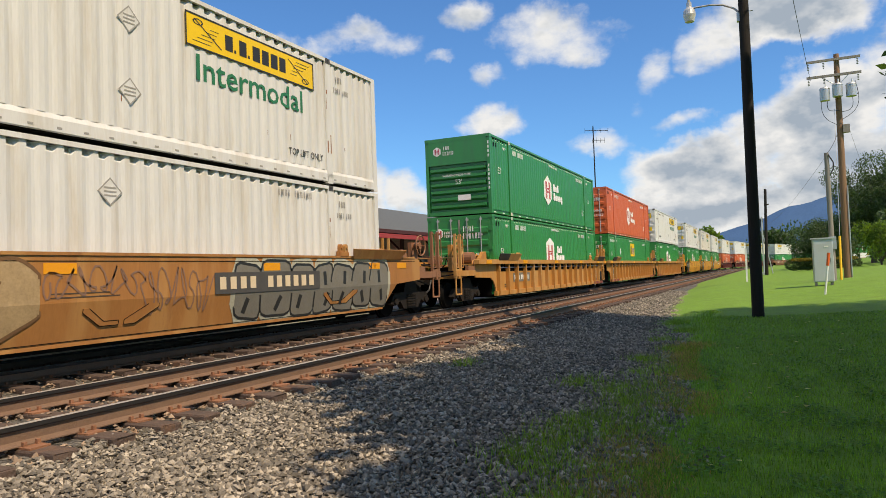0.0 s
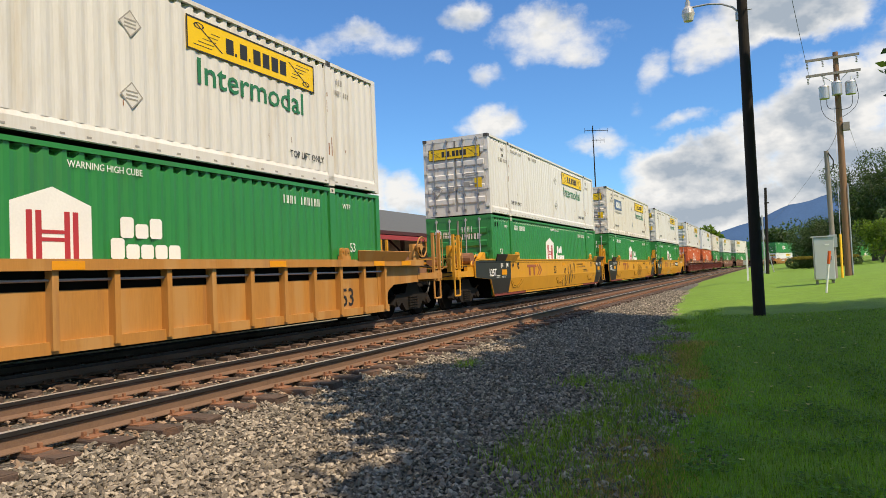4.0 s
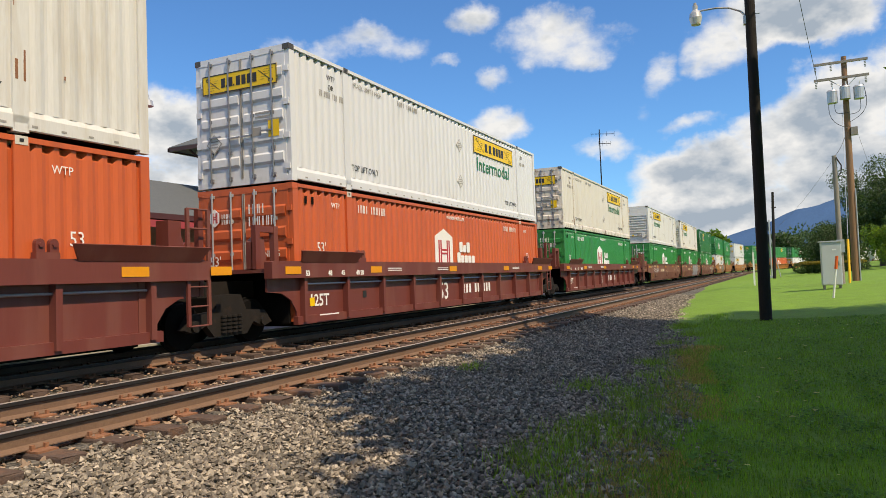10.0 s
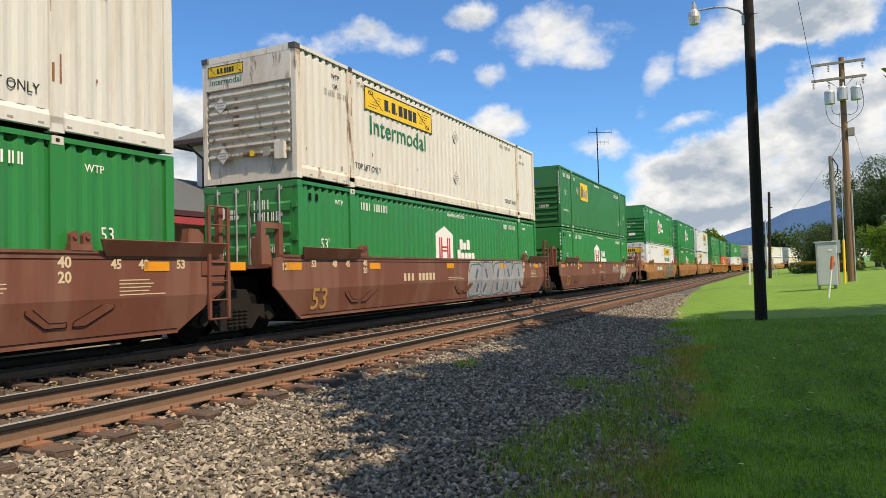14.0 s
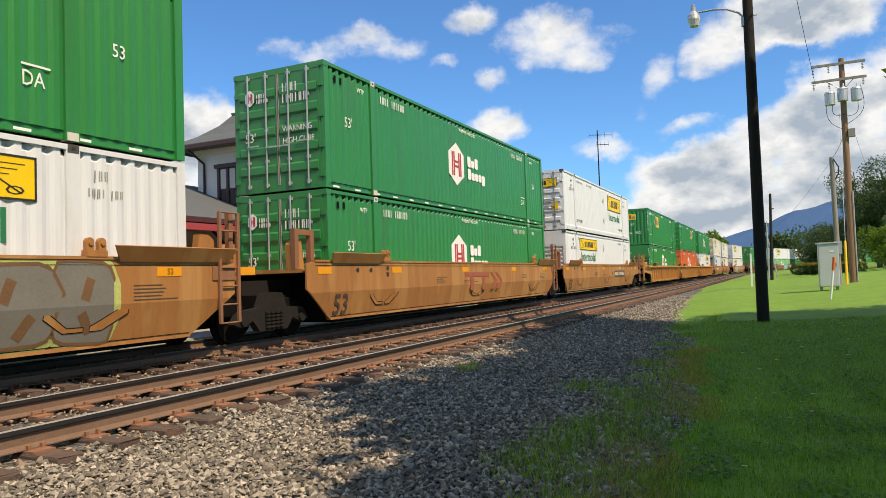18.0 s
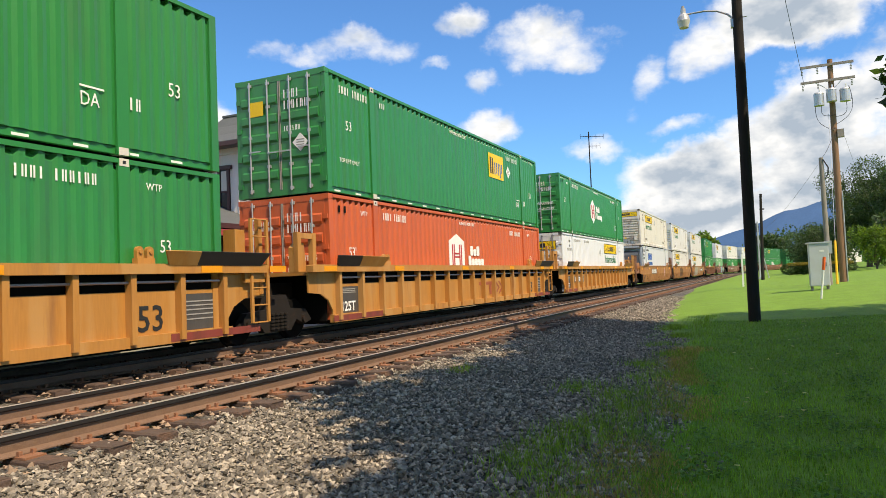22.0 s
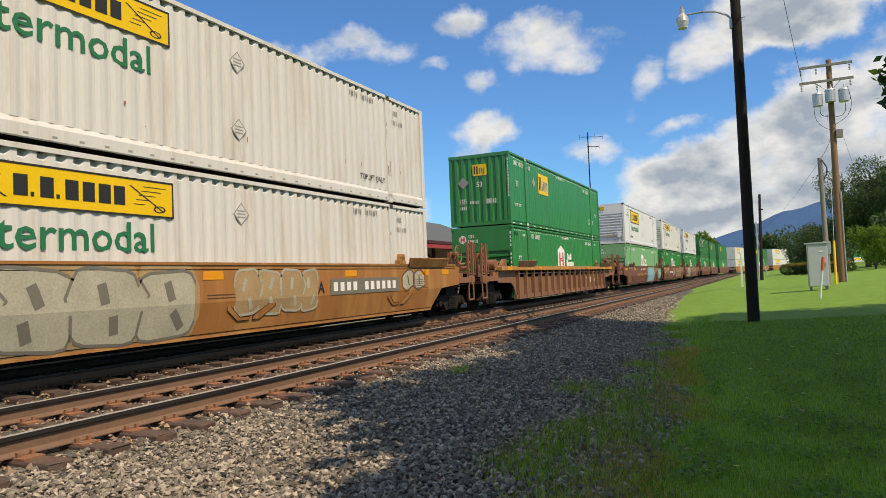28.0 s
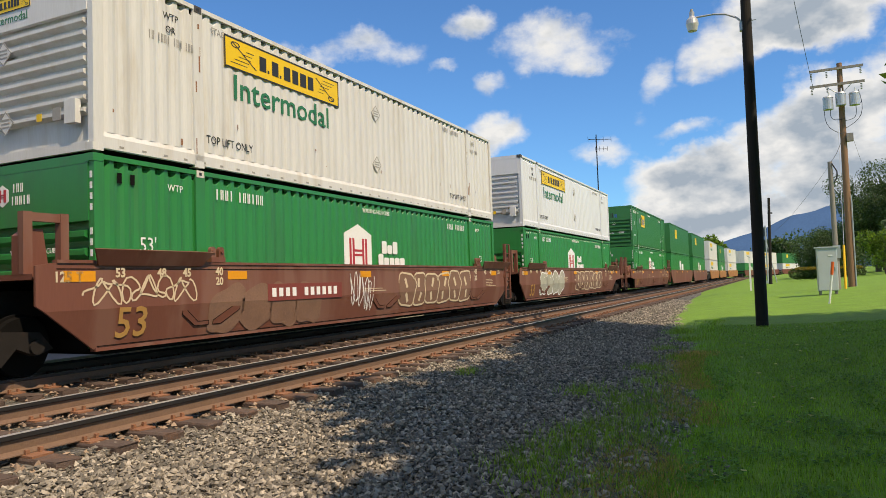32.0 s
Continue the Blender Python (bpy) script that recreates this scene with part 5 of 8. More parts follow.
                        stroke(bm, [(y + a0, z0), (y + a1, z1)], 0.012, 0.0125)
                        bm.faces.ensure_lookup_table()
                        bm.faces[k].material_index = 1
                part("step_bracket", bm, [p, M["grime_shade"]], car, "pressed bracket welded on the side")
        # blocks of fine print
        light = "ink_cream" if paint == "brown" else "ink_white" if ends else "ink_faded"
        for y, z, n, wide in ((14.95, 1.16, 5, 0.95), (5.2, 1.14, 4, 0.7), (7.1, 1.02, 2, 1.35), (12.6, 1.14, 3, 0.8)) if not ends else ((16.0, 1.0, 2, 0.42), (12.7, 1.06, 3, 1.0), (-0.05, 1.0, 2, 0.4)):
            rng = random.Random(int(y * 10))
            rows = [(y, y + wide * rng.uniform(0.55, 1.0), z - i * 0.055, z - i * 0.055 + 0.016) for i in range(n) if z - i * 0.055 > mid + 0.01]
            bars(car, M[light if y < 2 or y > 14 else "ink_faded" if paint != "brown" else "ink_cream"], rows, 1.4205, name="small_print")
    return car


def skin(z):
    """How far out a smooth car's side stands at height z: upright above, leaning in below."""
    return 1.42 if z >= 0.9 else 1.42 - (0.9 - z) / 0.63 * 0.12


# ---- painted tags and marks on single cars ----
def stroke(bm, pts, width, off=0.008):
    """A painted line along (y, z) points, laid on the side."""
    last = None
    for k, (y, z) in enumerate(pts):
        a, b = pts[max(k - 1, 0)], pts[min(k + 1, len(pts) - 1)]
        dy, dz = b[0] - a[0], b[1] - a[1]
        n = math.hypot(dy, dz) or 1.0
        ny, nz = -dz / n * width / 2, dy / n * width / 2
        row = [bm.verts.new((skin(z + s * nz) + off, y + s * ny, z + s * nz)) for s in (-1, 1)]
        if last:
            bm.faces.new((last[0], last[1], row[1], row[0]))
        last = row


def column_fill(bm, ys, lows, tops, off=0.005):
    last = None
    for y, lo, hi in zip(ys, lows, tops):
        m = min(max(0.9, lo), hi)
        row = [bm.verts.new((skin(z) + off, y, z)) for z in (lo, m, hi)]
        if last:
            bm.faces.new((last[0], last[1], row[1], row[0]))
            bm.faces.new((last[1], last[2], row[2], row[1]))
        last = row


def bubble_tag(car, y0, y1, z0, z1, fill, line, n, seed, label):
    """A row of swollen painted shapes with dark outlines."""
    rng = random.Random(seed)
    w = (y1 - y0) / n
    back = B()
    ink = B()
    for i in range(n):
        c, h = y0 + (i + 0.5) * w, (z0 + z1) / 2
        ys, lows, tops, loop = [], [], [], []
        ph, tilt = rng.uniform(0, 6), rng.uniform(-0.12, 0.12)
        for k in range(13):
            f = -1 + 2 * k / 12
            arch = (1 - abs(f) ** 3.2)
            y = c + f * w * 0.54
            ys.append(y)
            tops.append(h + tilt * f + (z1 - h) * (0.55 + 0.45 * arch) * (0.9 + 0.1 * math.sin(3 * f + ph)))
            lows.append(h + tilt * f - (h - z0) * (0.60 + 0.40 * arch) * (0.9 + 0.1 * math.cos(4 * f + ph)))
        column_fill(back, ys, lows, tops)
        loop = list(zip(ys, tops)) + list(zip(ys[::-1], lows[::-1])) + [(ys[0], tops[0])]
        stroke(ink, loop, 0.05)
        a = rng.uniform(-0.15, 0.15)
        stroke(ink, [(c + w * a, h + (z1 - h) * 0.5), (c - w * a, h - (h - z0) * 0.5)], 0.06)
    t = part("painted_tag", back, M[fill], car, label)
    part("tag_outline", ink, M[line], t)


def letter_tag(car, y0, y1, z0, z1, fill, line, halo, n, seed, label, thick=0.05):
    """A wall of fused blocky shapes: a halo, a fill, dark dividing lines and slots."""
    rng = random.Random(seed)
    w = (y1 - y0) / n
    cuts = [y0 + w * (i + (rng.uniform(-0.12, 0.12) if 0 < i < n else 0)) for i in range(n + 1)]
    h = z1 - z0
    ys, tops, lows = [], [], []
    for i in range(n):
        a, b = cuts[i], cuts[i + 1]
        crown, foot, tilt = rng.uniform(0.0, 0.10) * h, rng.uniform(0.0, 0.06) * h, rng.uniform(-0.10, 0.10) * h
        for f in (0.0, 0.06, 0.2, 0.5, 0.8, 0.94):
            dip = 0.16 * h if f == 0.0 else 0.05 * h if f in (0.06, 0.94) else 0.0
            ys.append(a + (b - a) * f)
            tops.append(min(z1, z1 - crown - dip + tilt * (f - 0.5)))
            lows.append(max(z0, z0 + foot + dip * 0.8 + tilt * (f - 0.5)))
    ys.append(y1)
    tops.append(z1 - 0.2 * h)
    lows.append(z0 + 0.2 * h)
    back, ink = B(), B()
    column_fill(back, ys, lows, tops, 0.006)
    t = part("painted_tag", back, M[fill], car, label)
    if halo:
        glow = B()
        grow = [max(0.0, min(0.10, 0.5 * h - 0.5)) + 0.07 + 0.03 * math.sin(k * 1.7) for k in range(len(ys))]
        column_fill(glow, [y0 - 0.12] + ys + [y1 + 0.12], [lows[0] + 0.1] + [max(z - g, 0.34) for z, g in zip(lows, grow)] + [lows[-1] + 0.1], [tops[0] - 0.1] + [min(z + g, 1.545) for z, g in zip(tops, grow)] + [tops[-1] - 0.1], 0.003)
        part("tag_halo", glow, M[halo], t)
    loop = list(zip(ys, tops)) + list(zip(ys[::-1], lows[::-1])) + [(ys[0], tops[0])]
    stroke(ink, loop, thick, 0.009)
    for c in cuts[1:-1]:
        bend = rng.uniform(-0.22, 0.22) * w
        stroke(ink, [(c, z1 - 0.14 * h), (c + bend, z0 + 0.62 * h), (c + bend * 0.3, z0 + 0.4 * h), (c, z0 + 0.12 * h)], thick, 0.009)
    part("tag_outline", ink, M[line], t)
    slot = B()
    for i in range(n):
        a, b = cuts[i], cuts[i + 1]
        for u, v, dv in ((rng.uniform(0.38, 0.62), 0.66, 0.13), (rng.uniform(0.3, 0.7), 0.26, 0.12)):
            y, z, lean = a + (b - a) * u, z0 + h * v, rng.uniform(-0.10, 0.10) * w
            stroke(slot, [(y - lean, z - dv * h), (y - lean * 0.3, z - dv * h * 0.3), (y + lean * 0.3, z + dv * h * 0.4), (y + lean, z + dv * h)], 0.14 * w, 0.009)
    part("tag_slot", slot, M[line], t)


def scribble(car, y0, y1, z0, z1, line, seed, width=0.03, loops=9, label="thin sprayed scribble"):
    rng = random.Random(seed)
    a, b, c, d = (rng.uniform(0, 6.28) for _ in range(4))
    pts = []
    n = loops * 10
    for k in range(n + 1):
        f = k / n
        y = y0 + (y1 - y0) * (f + 0.06 * math.sin(loops * 6.28 * f + a))
        z = (z0 + z1) / 2 + (z1 - z0) / 2 * (0.7 * math.sin(loops * 4.9 * f + b) + 0.3 * math.sin(loops * 9.1 * f + c))
        pts.append((y, z))
    bm = B()
    stroke(bm, pts, width)
    part("painted_tag", bm, M[line], car, label)


def number_board(car, y0, y1, z0, z1, mat, board=None, counts=(4, 6), x=1.426):
    """A car's number, as plain bars, on a dark board or straight on the paint."""
    if board:
        bars(car, M[board], [(y0 - 0.12, y1 + 0.12, z0 - 0.08, z1 + 0.08)], x, name="number_board")
        x += 0.006
    n = sum(counts) + 0.9 * (len(counts) - 1)
    w = (y1 - y0) / n
    r, y = [], y0
    for c in counts:
        for _ in range(c):
            r.append((y, y + w * 0.58, z0, z1))
            y += w
        y += 0.9 * w
    bars(car, M[mat], r, x, name="number_bar")


def red_mark(car, y0, y1, z0, z1, x=1.426, mat="red_faded", label="faded red owner's mark"):
    """Owner's faded red mark: a long bar on two posts, and two chevrons."""
    w = (y1 - y0) / 3.3
    r = [(y0, y0 + 2.05 * w, z1 - (z1 - z0) * 0.24, z1)]
    for a in (0.40, 1.40):
        r.append((y0 + a * w, y0 + (a + 0.28) * w, z0, z1 - (z1 - z0) * 0.24))
    e = bars(car, M[mat], r, x, name="owner_mark", label=label)
    a = y0 + 2.16 * w
    bm = B()
    h = (z0 + z1) / 2
    for f, flip in ((0.0, 1), (0.5, 1)):
        o = a + (f if flip > 0 else f + 0.72) * w
        v = [(o, z1), (o + flip * 0.22 * w, z1), (o + flip * 0.72 * w, h), (o + flip * 0.22 * w, z0), (o, z0), (o + flip * 0.5 * w, h)]
        bm.faces.new([bm.verts.new((x + 0.005, y, z)) for y, z in v[:3]] + [bm.verts.new((x + 0.005, *v[5]))])
        bm.faces.new([bm.verts.new((x + 0.005, y, z)) for y, z in v[2:]])
    part("owner_mark", bm, M[mat], e)


def board_sign(c, y0, y1, z0, z1, mat):
    bars(c, M[mat], [(y0, y1, z0, z1)], FACE, name="shipper_sign", label="slate blue shipper's sign with white bars")
    w = (y1 - y0)
    r = [(y0 + w * (0.22 + 0.13 * k), y0 + w * (0.30 + 0.13 * k), z0 + 0.14, z1 - 0.14) for k in range(5)]
    bars(c, M["ink_white"], r, FACE + 0.006)
    bars(c, M["ink_grey"], [(y0 + 0.2, y1 - 0.1, z0 - 0.2, z0 - 0.1)], FACE)

# ---- line of the tracks ----
TRACKS = (-6.45, -10.25)          # centres of the near track and of the train's track
BEND_Y, BEND_R = 140.0, 262.0


def along(x, s):
    """Place and heading (degrees) at s metres along the line that runs x metres beside the camera: straight, then bending right."""
    if s <= BEND_Y:
        return Vector((x, s, 0)), 0.0
    r = BEND_R - x
    a = (s - BEND_Y) / (BEND_R - TRACKS[1])
    return Vector((BEND_R - r * math.cos(a), BEND_Y + r * math.sin(a), 0)), -math.degrees(a)


def lawn(x, y):
    c = lambda v, a, b: min(max(v, a), b)
    return -0.45 + 0.014 * c(y - 8, 0, 30) + 0.07 * c(x, 0, 8) * c(y / 30, 0, 1) + 0.05 * c(x - 8, 0, 30)


def ground_height(x, y):
    """The lawn, and lower, level ground under the ballast and beyond the tracks."""
    edge = grass_edge(y)
    t = min(max((edge - x) / 2.5, 0), 1)
    return lawn(x, y) * (1 - t) + min(-0.46, lawn(x, y)) * t if x < edge else lawn(x, y)


def grass_edge(y):
    return -0.72 - 0.052 * max(y - 5, 0) + 0.12 * math.sin(y * 0.9) if y < 60 else -3.6 + 0.12 * math.sin(y * 0.9)


# ---- ground ----
def ground():
    xs = [-900, -400, -150, -60, -30, -20, -14, -12, -10, -8, -6, -5, -4, -3.2, -2.4, -1.8, -1.2, -0.9, -0.6, -0.3, 0, 0.5, 1, 2, 3, 4, 6, 8, 12, 20, 40, 90, 200, 500, 1200]
    ys = [-300, -60, -20, -8, -3] + [k * 1.0 for k in range(0, 40)] + [42, 45, 50, 55, 60, 70, 80, 95, 120, 160, 220, 300, 450, 800, 1600]
    bm = B()
    g = [[bm.verts.new((x, y, ground_height(x, y) - (0.0 if x > -60 else 0.2))) for x in xs] for y in ys]
    for a, b in zip(g, g[1:]):
        for i in range(len(xs) - 1):
            f = bm.faces.new((a[i], a[i + 1], b[i + 1], b[i]))
            f.smooth = True
    solid("ground", bm, M["lawn"], "mown green lawn running down to the tracks", "ground", kind="structure")


def lawn_material():
    m = material("mown_lawn", (0.120, 0.235, 0.016), 0.9, 0, 0.30, 1.6, 0.5, 120, (0.16, 0.22, 0.03), 0.5, 0.45)
    return m


def gravel_material():
    m = material("ballast_bed", (0.13, 0.118, 0.10), 0.9, 0, 0.25, 2.0)
    nt = m.node_tree
    N, L = nt.nodes.new, nt.links.new
    tc, vo = N("ShaderNodeTexCoord"), N("ShaderNodeTexVoronoi")
    vo.inputs["Scale"].default_value = 22.0
    L(tc.outputs["Object"], vo.inputs["Vector"])
    b = nt.nodes["Principled BSDF"]
    mul = N("ShaderNodeMix")
    mul.data_type, mul.blend_type = "RGBA", "MULTIPLY"
    mul.inputs["Factor"].default_value = 1.0
    src = b.inputs["Base Color"].links[0].from_socket
    bw = N("ShaderNodeMapRange")
    bw.inputs["To Min"].default_value, bw.inputs["To Max"].default_value = 0.25, 1.5
    sep = N("ShaderNodeSeparateColor")
    L(vo.outputs["Color"], sep.inputs[0])
    L(sep.outputs[0], bw.inputs["Value"])
    L(src, mul.inputs["A"])
    L(bw.outputs[0], mul.inputs["B"])
    L(mul.outputs["Result"], b.inputs["Base Color"])
    bp = N("ShaderNodeBump")
    bp.inputs["Strength"].default_value, bp.inputs["Distance"].default_value = 1.0, 0.05
    bp.invert = True
    L(vo.outputs["Distance"], bp.inputs["Height"])
    L(bp.outputs[0], b.inputs["Normal"])
    return m


M["lawn"], M["gravel"] = lawn_material(), gravel_material()
ground()


def ballast_height(x, y):
    """The bed's section: level under the tracks, falling to the service strip, then running out under the grass."""
    edge = grass_edge(y)
    n = 0.03 * noise.noise(Vector((x * 1.3, y * 1.3, 0)))
    if x < -5.0:
        base = -0.235 - 0.065 * min(max((abs(x + 6.45 if x > -8.3 else x + 10.25) - 1.0) / 0.35, 0), 1) if x > -12.2 else max(-0.30 - 0.5 * (-12.2 - x), -0.75)
    else:
        t = min((x + 5.0) / 2.6, 1.0)
        base = -0.30 - 0.10 * t
    out = min(max((x - edge) / 0.7 + 1.0, 0), 1)
    return base + n - 0.10 * out * out


def ballast_bed():
    bm = B()
    xs = [-16.5, -14.5, -13, -12.2] + [-11.5 + 0.5 * k for k in range(13)] + [-5.0 + 0.25 * k for k in range(21)]
    ss = [-40, -20, -10] + [-6 + 0.5 * k for k in range(90)] + [40 + 3 * k for k in range(34)] + [142 + 8 * k for k in range(40)]
    rows = []
    for s in ss:
        row = []
        for x in xs:
            p, _ = along(x, s)
            row.append(bm.verts.new((p.x, p.y, max(ballast_height(x, s), -0.9))))
        rows.append(row)
    for a, b in zip(rows, rows[1:]):
        for i in range(len(xs) - 1):
            bm.faces.new((a[i], a[i + 1], b[i + 1], b[i])).smooth = True
    solid("ballast_bed", bm, M["gravel"], "grey crushed-stone bed under two tracks", "ballast", kind="structure")


ballast_bed()


# ---- tracks ----
RAIL = [(-0.036, 0.0), (0.036, 0.0), (0.037, -0.036), (0.010, -0.050), (0.010, -0.135), (0.070, -0.162), (0.070, -0.172), (-0.070, -0.172), (-0.070, -0.162), (-0.010, -0.135), (-0.010, -0.050), (-0.037, -0.036)]


def track(name, centre, label):
    t = thing(name, label, "railway track", kind="structure")
    stops = [-40, 0, 40, 80, 120, 140] + [140 + 10 * k for k in range(1, 26)]
    for side in (-0.754, 0.754):
        bm = B()
        rings = []
        for s in stops:
            ring = []
            for x, z in RAIL:
                p, _ = along(centre + side + x, s)
                ring.append(bm.verts.new((p.x, p.y, z)))
            rings.append(ring)
        n = len(RAIL)
        for a, b in zip(rings, rings[1:]):
            for i in range(n):
                f = bm.faces.new((a[i], a[(i + 1) % n], b[(i + 1) % n], b[i]))
                f.material_index = 1 if i == 0 else 2 if i in (1, 2, n - 1, n - 2) else 0
        part("rail", bm, [M["rail"], M["rail_top"], M["rail_side"]], t, "steel rail with a polished head and rusty web")
    return t


near_track = track("track_near", TRACKS[0], "empty railway track with rusty rails on wooden ties")
far_track = track("track_far", TRACKS[1], "railway track under the passing train")


def tie_mesh(seed):
    rng = random.Random(seed)
    bm = box(B(), -1.30, 1.30, -0.115, 0.115, -0.37, -0.190)
    bmesh.ops.bevel(bm, geom=bm.edges[:], offset=0.012, segments=1, affect="EDGES")
    for v in bm.verts:
        v.co += Vector((rng.uniform(-0.02, 0.02), rng.uniform(-0.008, 0.008), rng.uniform(-0.008, 0.004)))
    return mesh_of("tie", bm, M["tie"])


def plate_mesh():
    bm = B()
    for side in (-0.754, 0.754):
        box(bm, side - 0.20, side + 0.20, -0.095, 0.095, -0.192, -0.174)
        for dx in (-0.085, 0.085):
            for dy in (-0.06, 0.06):
                box(bm, side + dx - 0.016, side + dx + 0.016, dy - 0.016, dy + 0.016, -0.176, -0.135)
    return mesh_of("tie_plates", bm, M["plate"])


TIES, PLATES = [tie_mesh(k) for k in range(5)], plate_mesh()


def lay_ties():
    rng = random.Random(3)
    for t, centre in ((near_track, TRACKS[0]), (far_track, TRACKS[1])):
        for k in range(120 if centre > -8 else 60):
            y = 0.6 + k * 0.535 if centre > -8 else 3.5 + k * 0.535
            ob = part("tie", TIES[rng.randrange(5)], None, t)
            ob.location = (centre + rng.uniform(-0.03, 0.05), y + rng.uniform(-0.03, 0.03), 0)
            ob.rotation_euler[2] = rng.uniform(-0.015, 0.015)
            pl = part("tie_plate", PLATES, None, ob)
            pl.location = (centre - ob.location.x, 0, 0)
        bm = B()
        for k in range(330):
            s = (64.8 if centre > -8 else 35.6) + k * 0.535
            p, turn = along(centre, s)
            c, sn = math.cos(radians(turn)), math.sin(radians(turn))
            vs = [bm.verts.new((p.x + c * x - sn * y, p.y + sn * x + c * y, z)) for x in (-1.3, 1.3) for y in (-0.115, 0.115) for z in (-0.37, -0.19)]
            for f in ((0, 1, 3, 2), (4, 6, 7, 5), (0, 4, 5, 1), (2, 3, 7, 6), (1, 5, 7, 3)):
                bm.faces.new([vs[i] for i in f])
        tagged(part("far_ties", bm, M["tie"], t), kind="stuff")


lay_ties()



# ---- scattered stuff: stones, grass, leaves ----
def pydata(name, verts, faces, mat, label, category="", kind="stuff", parent=None, at=(0, 0, 0)):
    me = bpy.data.meshes.new(name)
    me.from_pydata(verts, [], faces)
    for m in mat if isinstance(mat, list) else [mat]:
        me.materials.append(m)
    ob = new(name, me)
    ob.location = at
    if parent:
        ob.parent = parent
    return tagged(ob, label, category, kind=kind)


STONE_FACES = np.array([(0, 1, 2), (0, 2, 3), (0, 3, 4), (0, 4, 1), (5, 2, 1), (5, 3, 2), (5, 4, 3), (5, 1, 4)])


def stones(name, n, place, mat, label, small, large, seed):
    rng = np.random.default_rng(seed)
    base = np.array([(0, 0, 1), (1, 0, 0), (0, 1, 0), (-1, 0, 0), (0, -1, 0), (0, 0, -1)], float)
    verts, faces = [], []
    xy = place(rng, n)
    for k in range(len(xy)):
        x, y, z = xy[k]
        s = rng.uniform(small, large) * np.array([rng.uniform(0.7, 1.3), rng.uniform(0.6, 1.1), rng.uniform(0.5, 0.9)])
        v = (base + rng.uniform(-0.38, 0.38, (6, 3))) * s
        a, b = rng.uniform(0, 6.28), rng.uniform(-0.6, 0.6)
        c, sn, cb, sb = math.cos(a), math.sin(a), math.cos(b), math.sin(b)
        v = v @ np.array([(1, 0, 0), (0, cb, -sb), (0, sb, cb)]) @ np.array([(c, -sn, 0), (sn, c, 0), (0, 0, 1)])
        faces.append(STONE_FACES + 6 * k)
        verts.append(v + (x, y, z))
    return pydata(name, np.concatenate(verts).tolist(), np.concatenate(faces).tolist(), mat, label, "gravel")


M["stone"] = material("crushed_limestone", (0.228, 0.196, 0.154), 0.65, 0, 0.35, 14.0, island=0.62, spec=0.5)


M["stone_rusty"] = material("rust_stained_stone", (0.27, 0.19, 0.13), 0.9, 0, 0.2, 3.0, island=0.36, dirt=(0.25, 0.11, 0.05), dirt_amount=0.8, dirt_scale=1.5)


def place_stones(x0, x1, near, far, power):
    def place(rng, n):
        out = []
        while len(out) < n:
            y = near + (far - near) * rng.random() ** power
            x = rng.uniform(x0, x1)
            if x > grass_edge(y) + 0.05 + rng.normal(0, 0.25):
                continue
            out.append((x, y, ballast_height(x, y) + rng.uniform(-0.012, 0.045)))
        return out
    return place


stones("ballast_stones", 78000, place_stones(-5.35, -0.4, 2.6, 16.0, 1.5), M["stone"], "loose grey crushed stone beside the track", 0.014, 0.036, 1)
stones("ballast_stones", 26000, place_stones(-5.35, -1.0, 14.0, 40.0, 1.3), M["stone"], "loose grey crushed stone further along the track", 0.02, 0.04, 2)
stones("ballast_stones", 14000, place_stones(-11.5, -5.2, 2.0, 24.0, 1.4), M["stone_rusty"], "rust-stained crushed stone between the ties", 0.015, 0.036, 3)


def blades(name, points, tall, wide, mat, label, seed, lean=0.5):
    rng = np.random.default_rng(seed)
    n = len(points)
    p = np.array(points)
    a = rng.uniform(0, 6.28, n)
    h = rng.uniform(tall * 0.5, tall, n)
    d = np.stack([np.cos(a), np.sin(a)], 1)
    b = rng.uniform(0, 6.28, n)
    tip = np.stack([np.cos(b), np.sin(b)], 1) * (h * rng.uniform(0.1, lean, n))[:, None]
    v = np.zeros((n, 3, 3))
    v[:, 0, :2], v[:, 1, :2], v[:, 2, :2] = p[:, :2] - d * wide, p[:, :2] + d * wide, p[:, :2] + tip
    v[:, 0, 2], v[:, 1, 2], v[:, 2, 2] = p[:, 2] - 0.01, p[:, 2] - 0.01, p[:, 2] + h
    return pydata(name, v.reshape(-1, 3).tolist(), np.arange(n * 3).reshape(-1, 3).tolist(), mat, label, "grass")


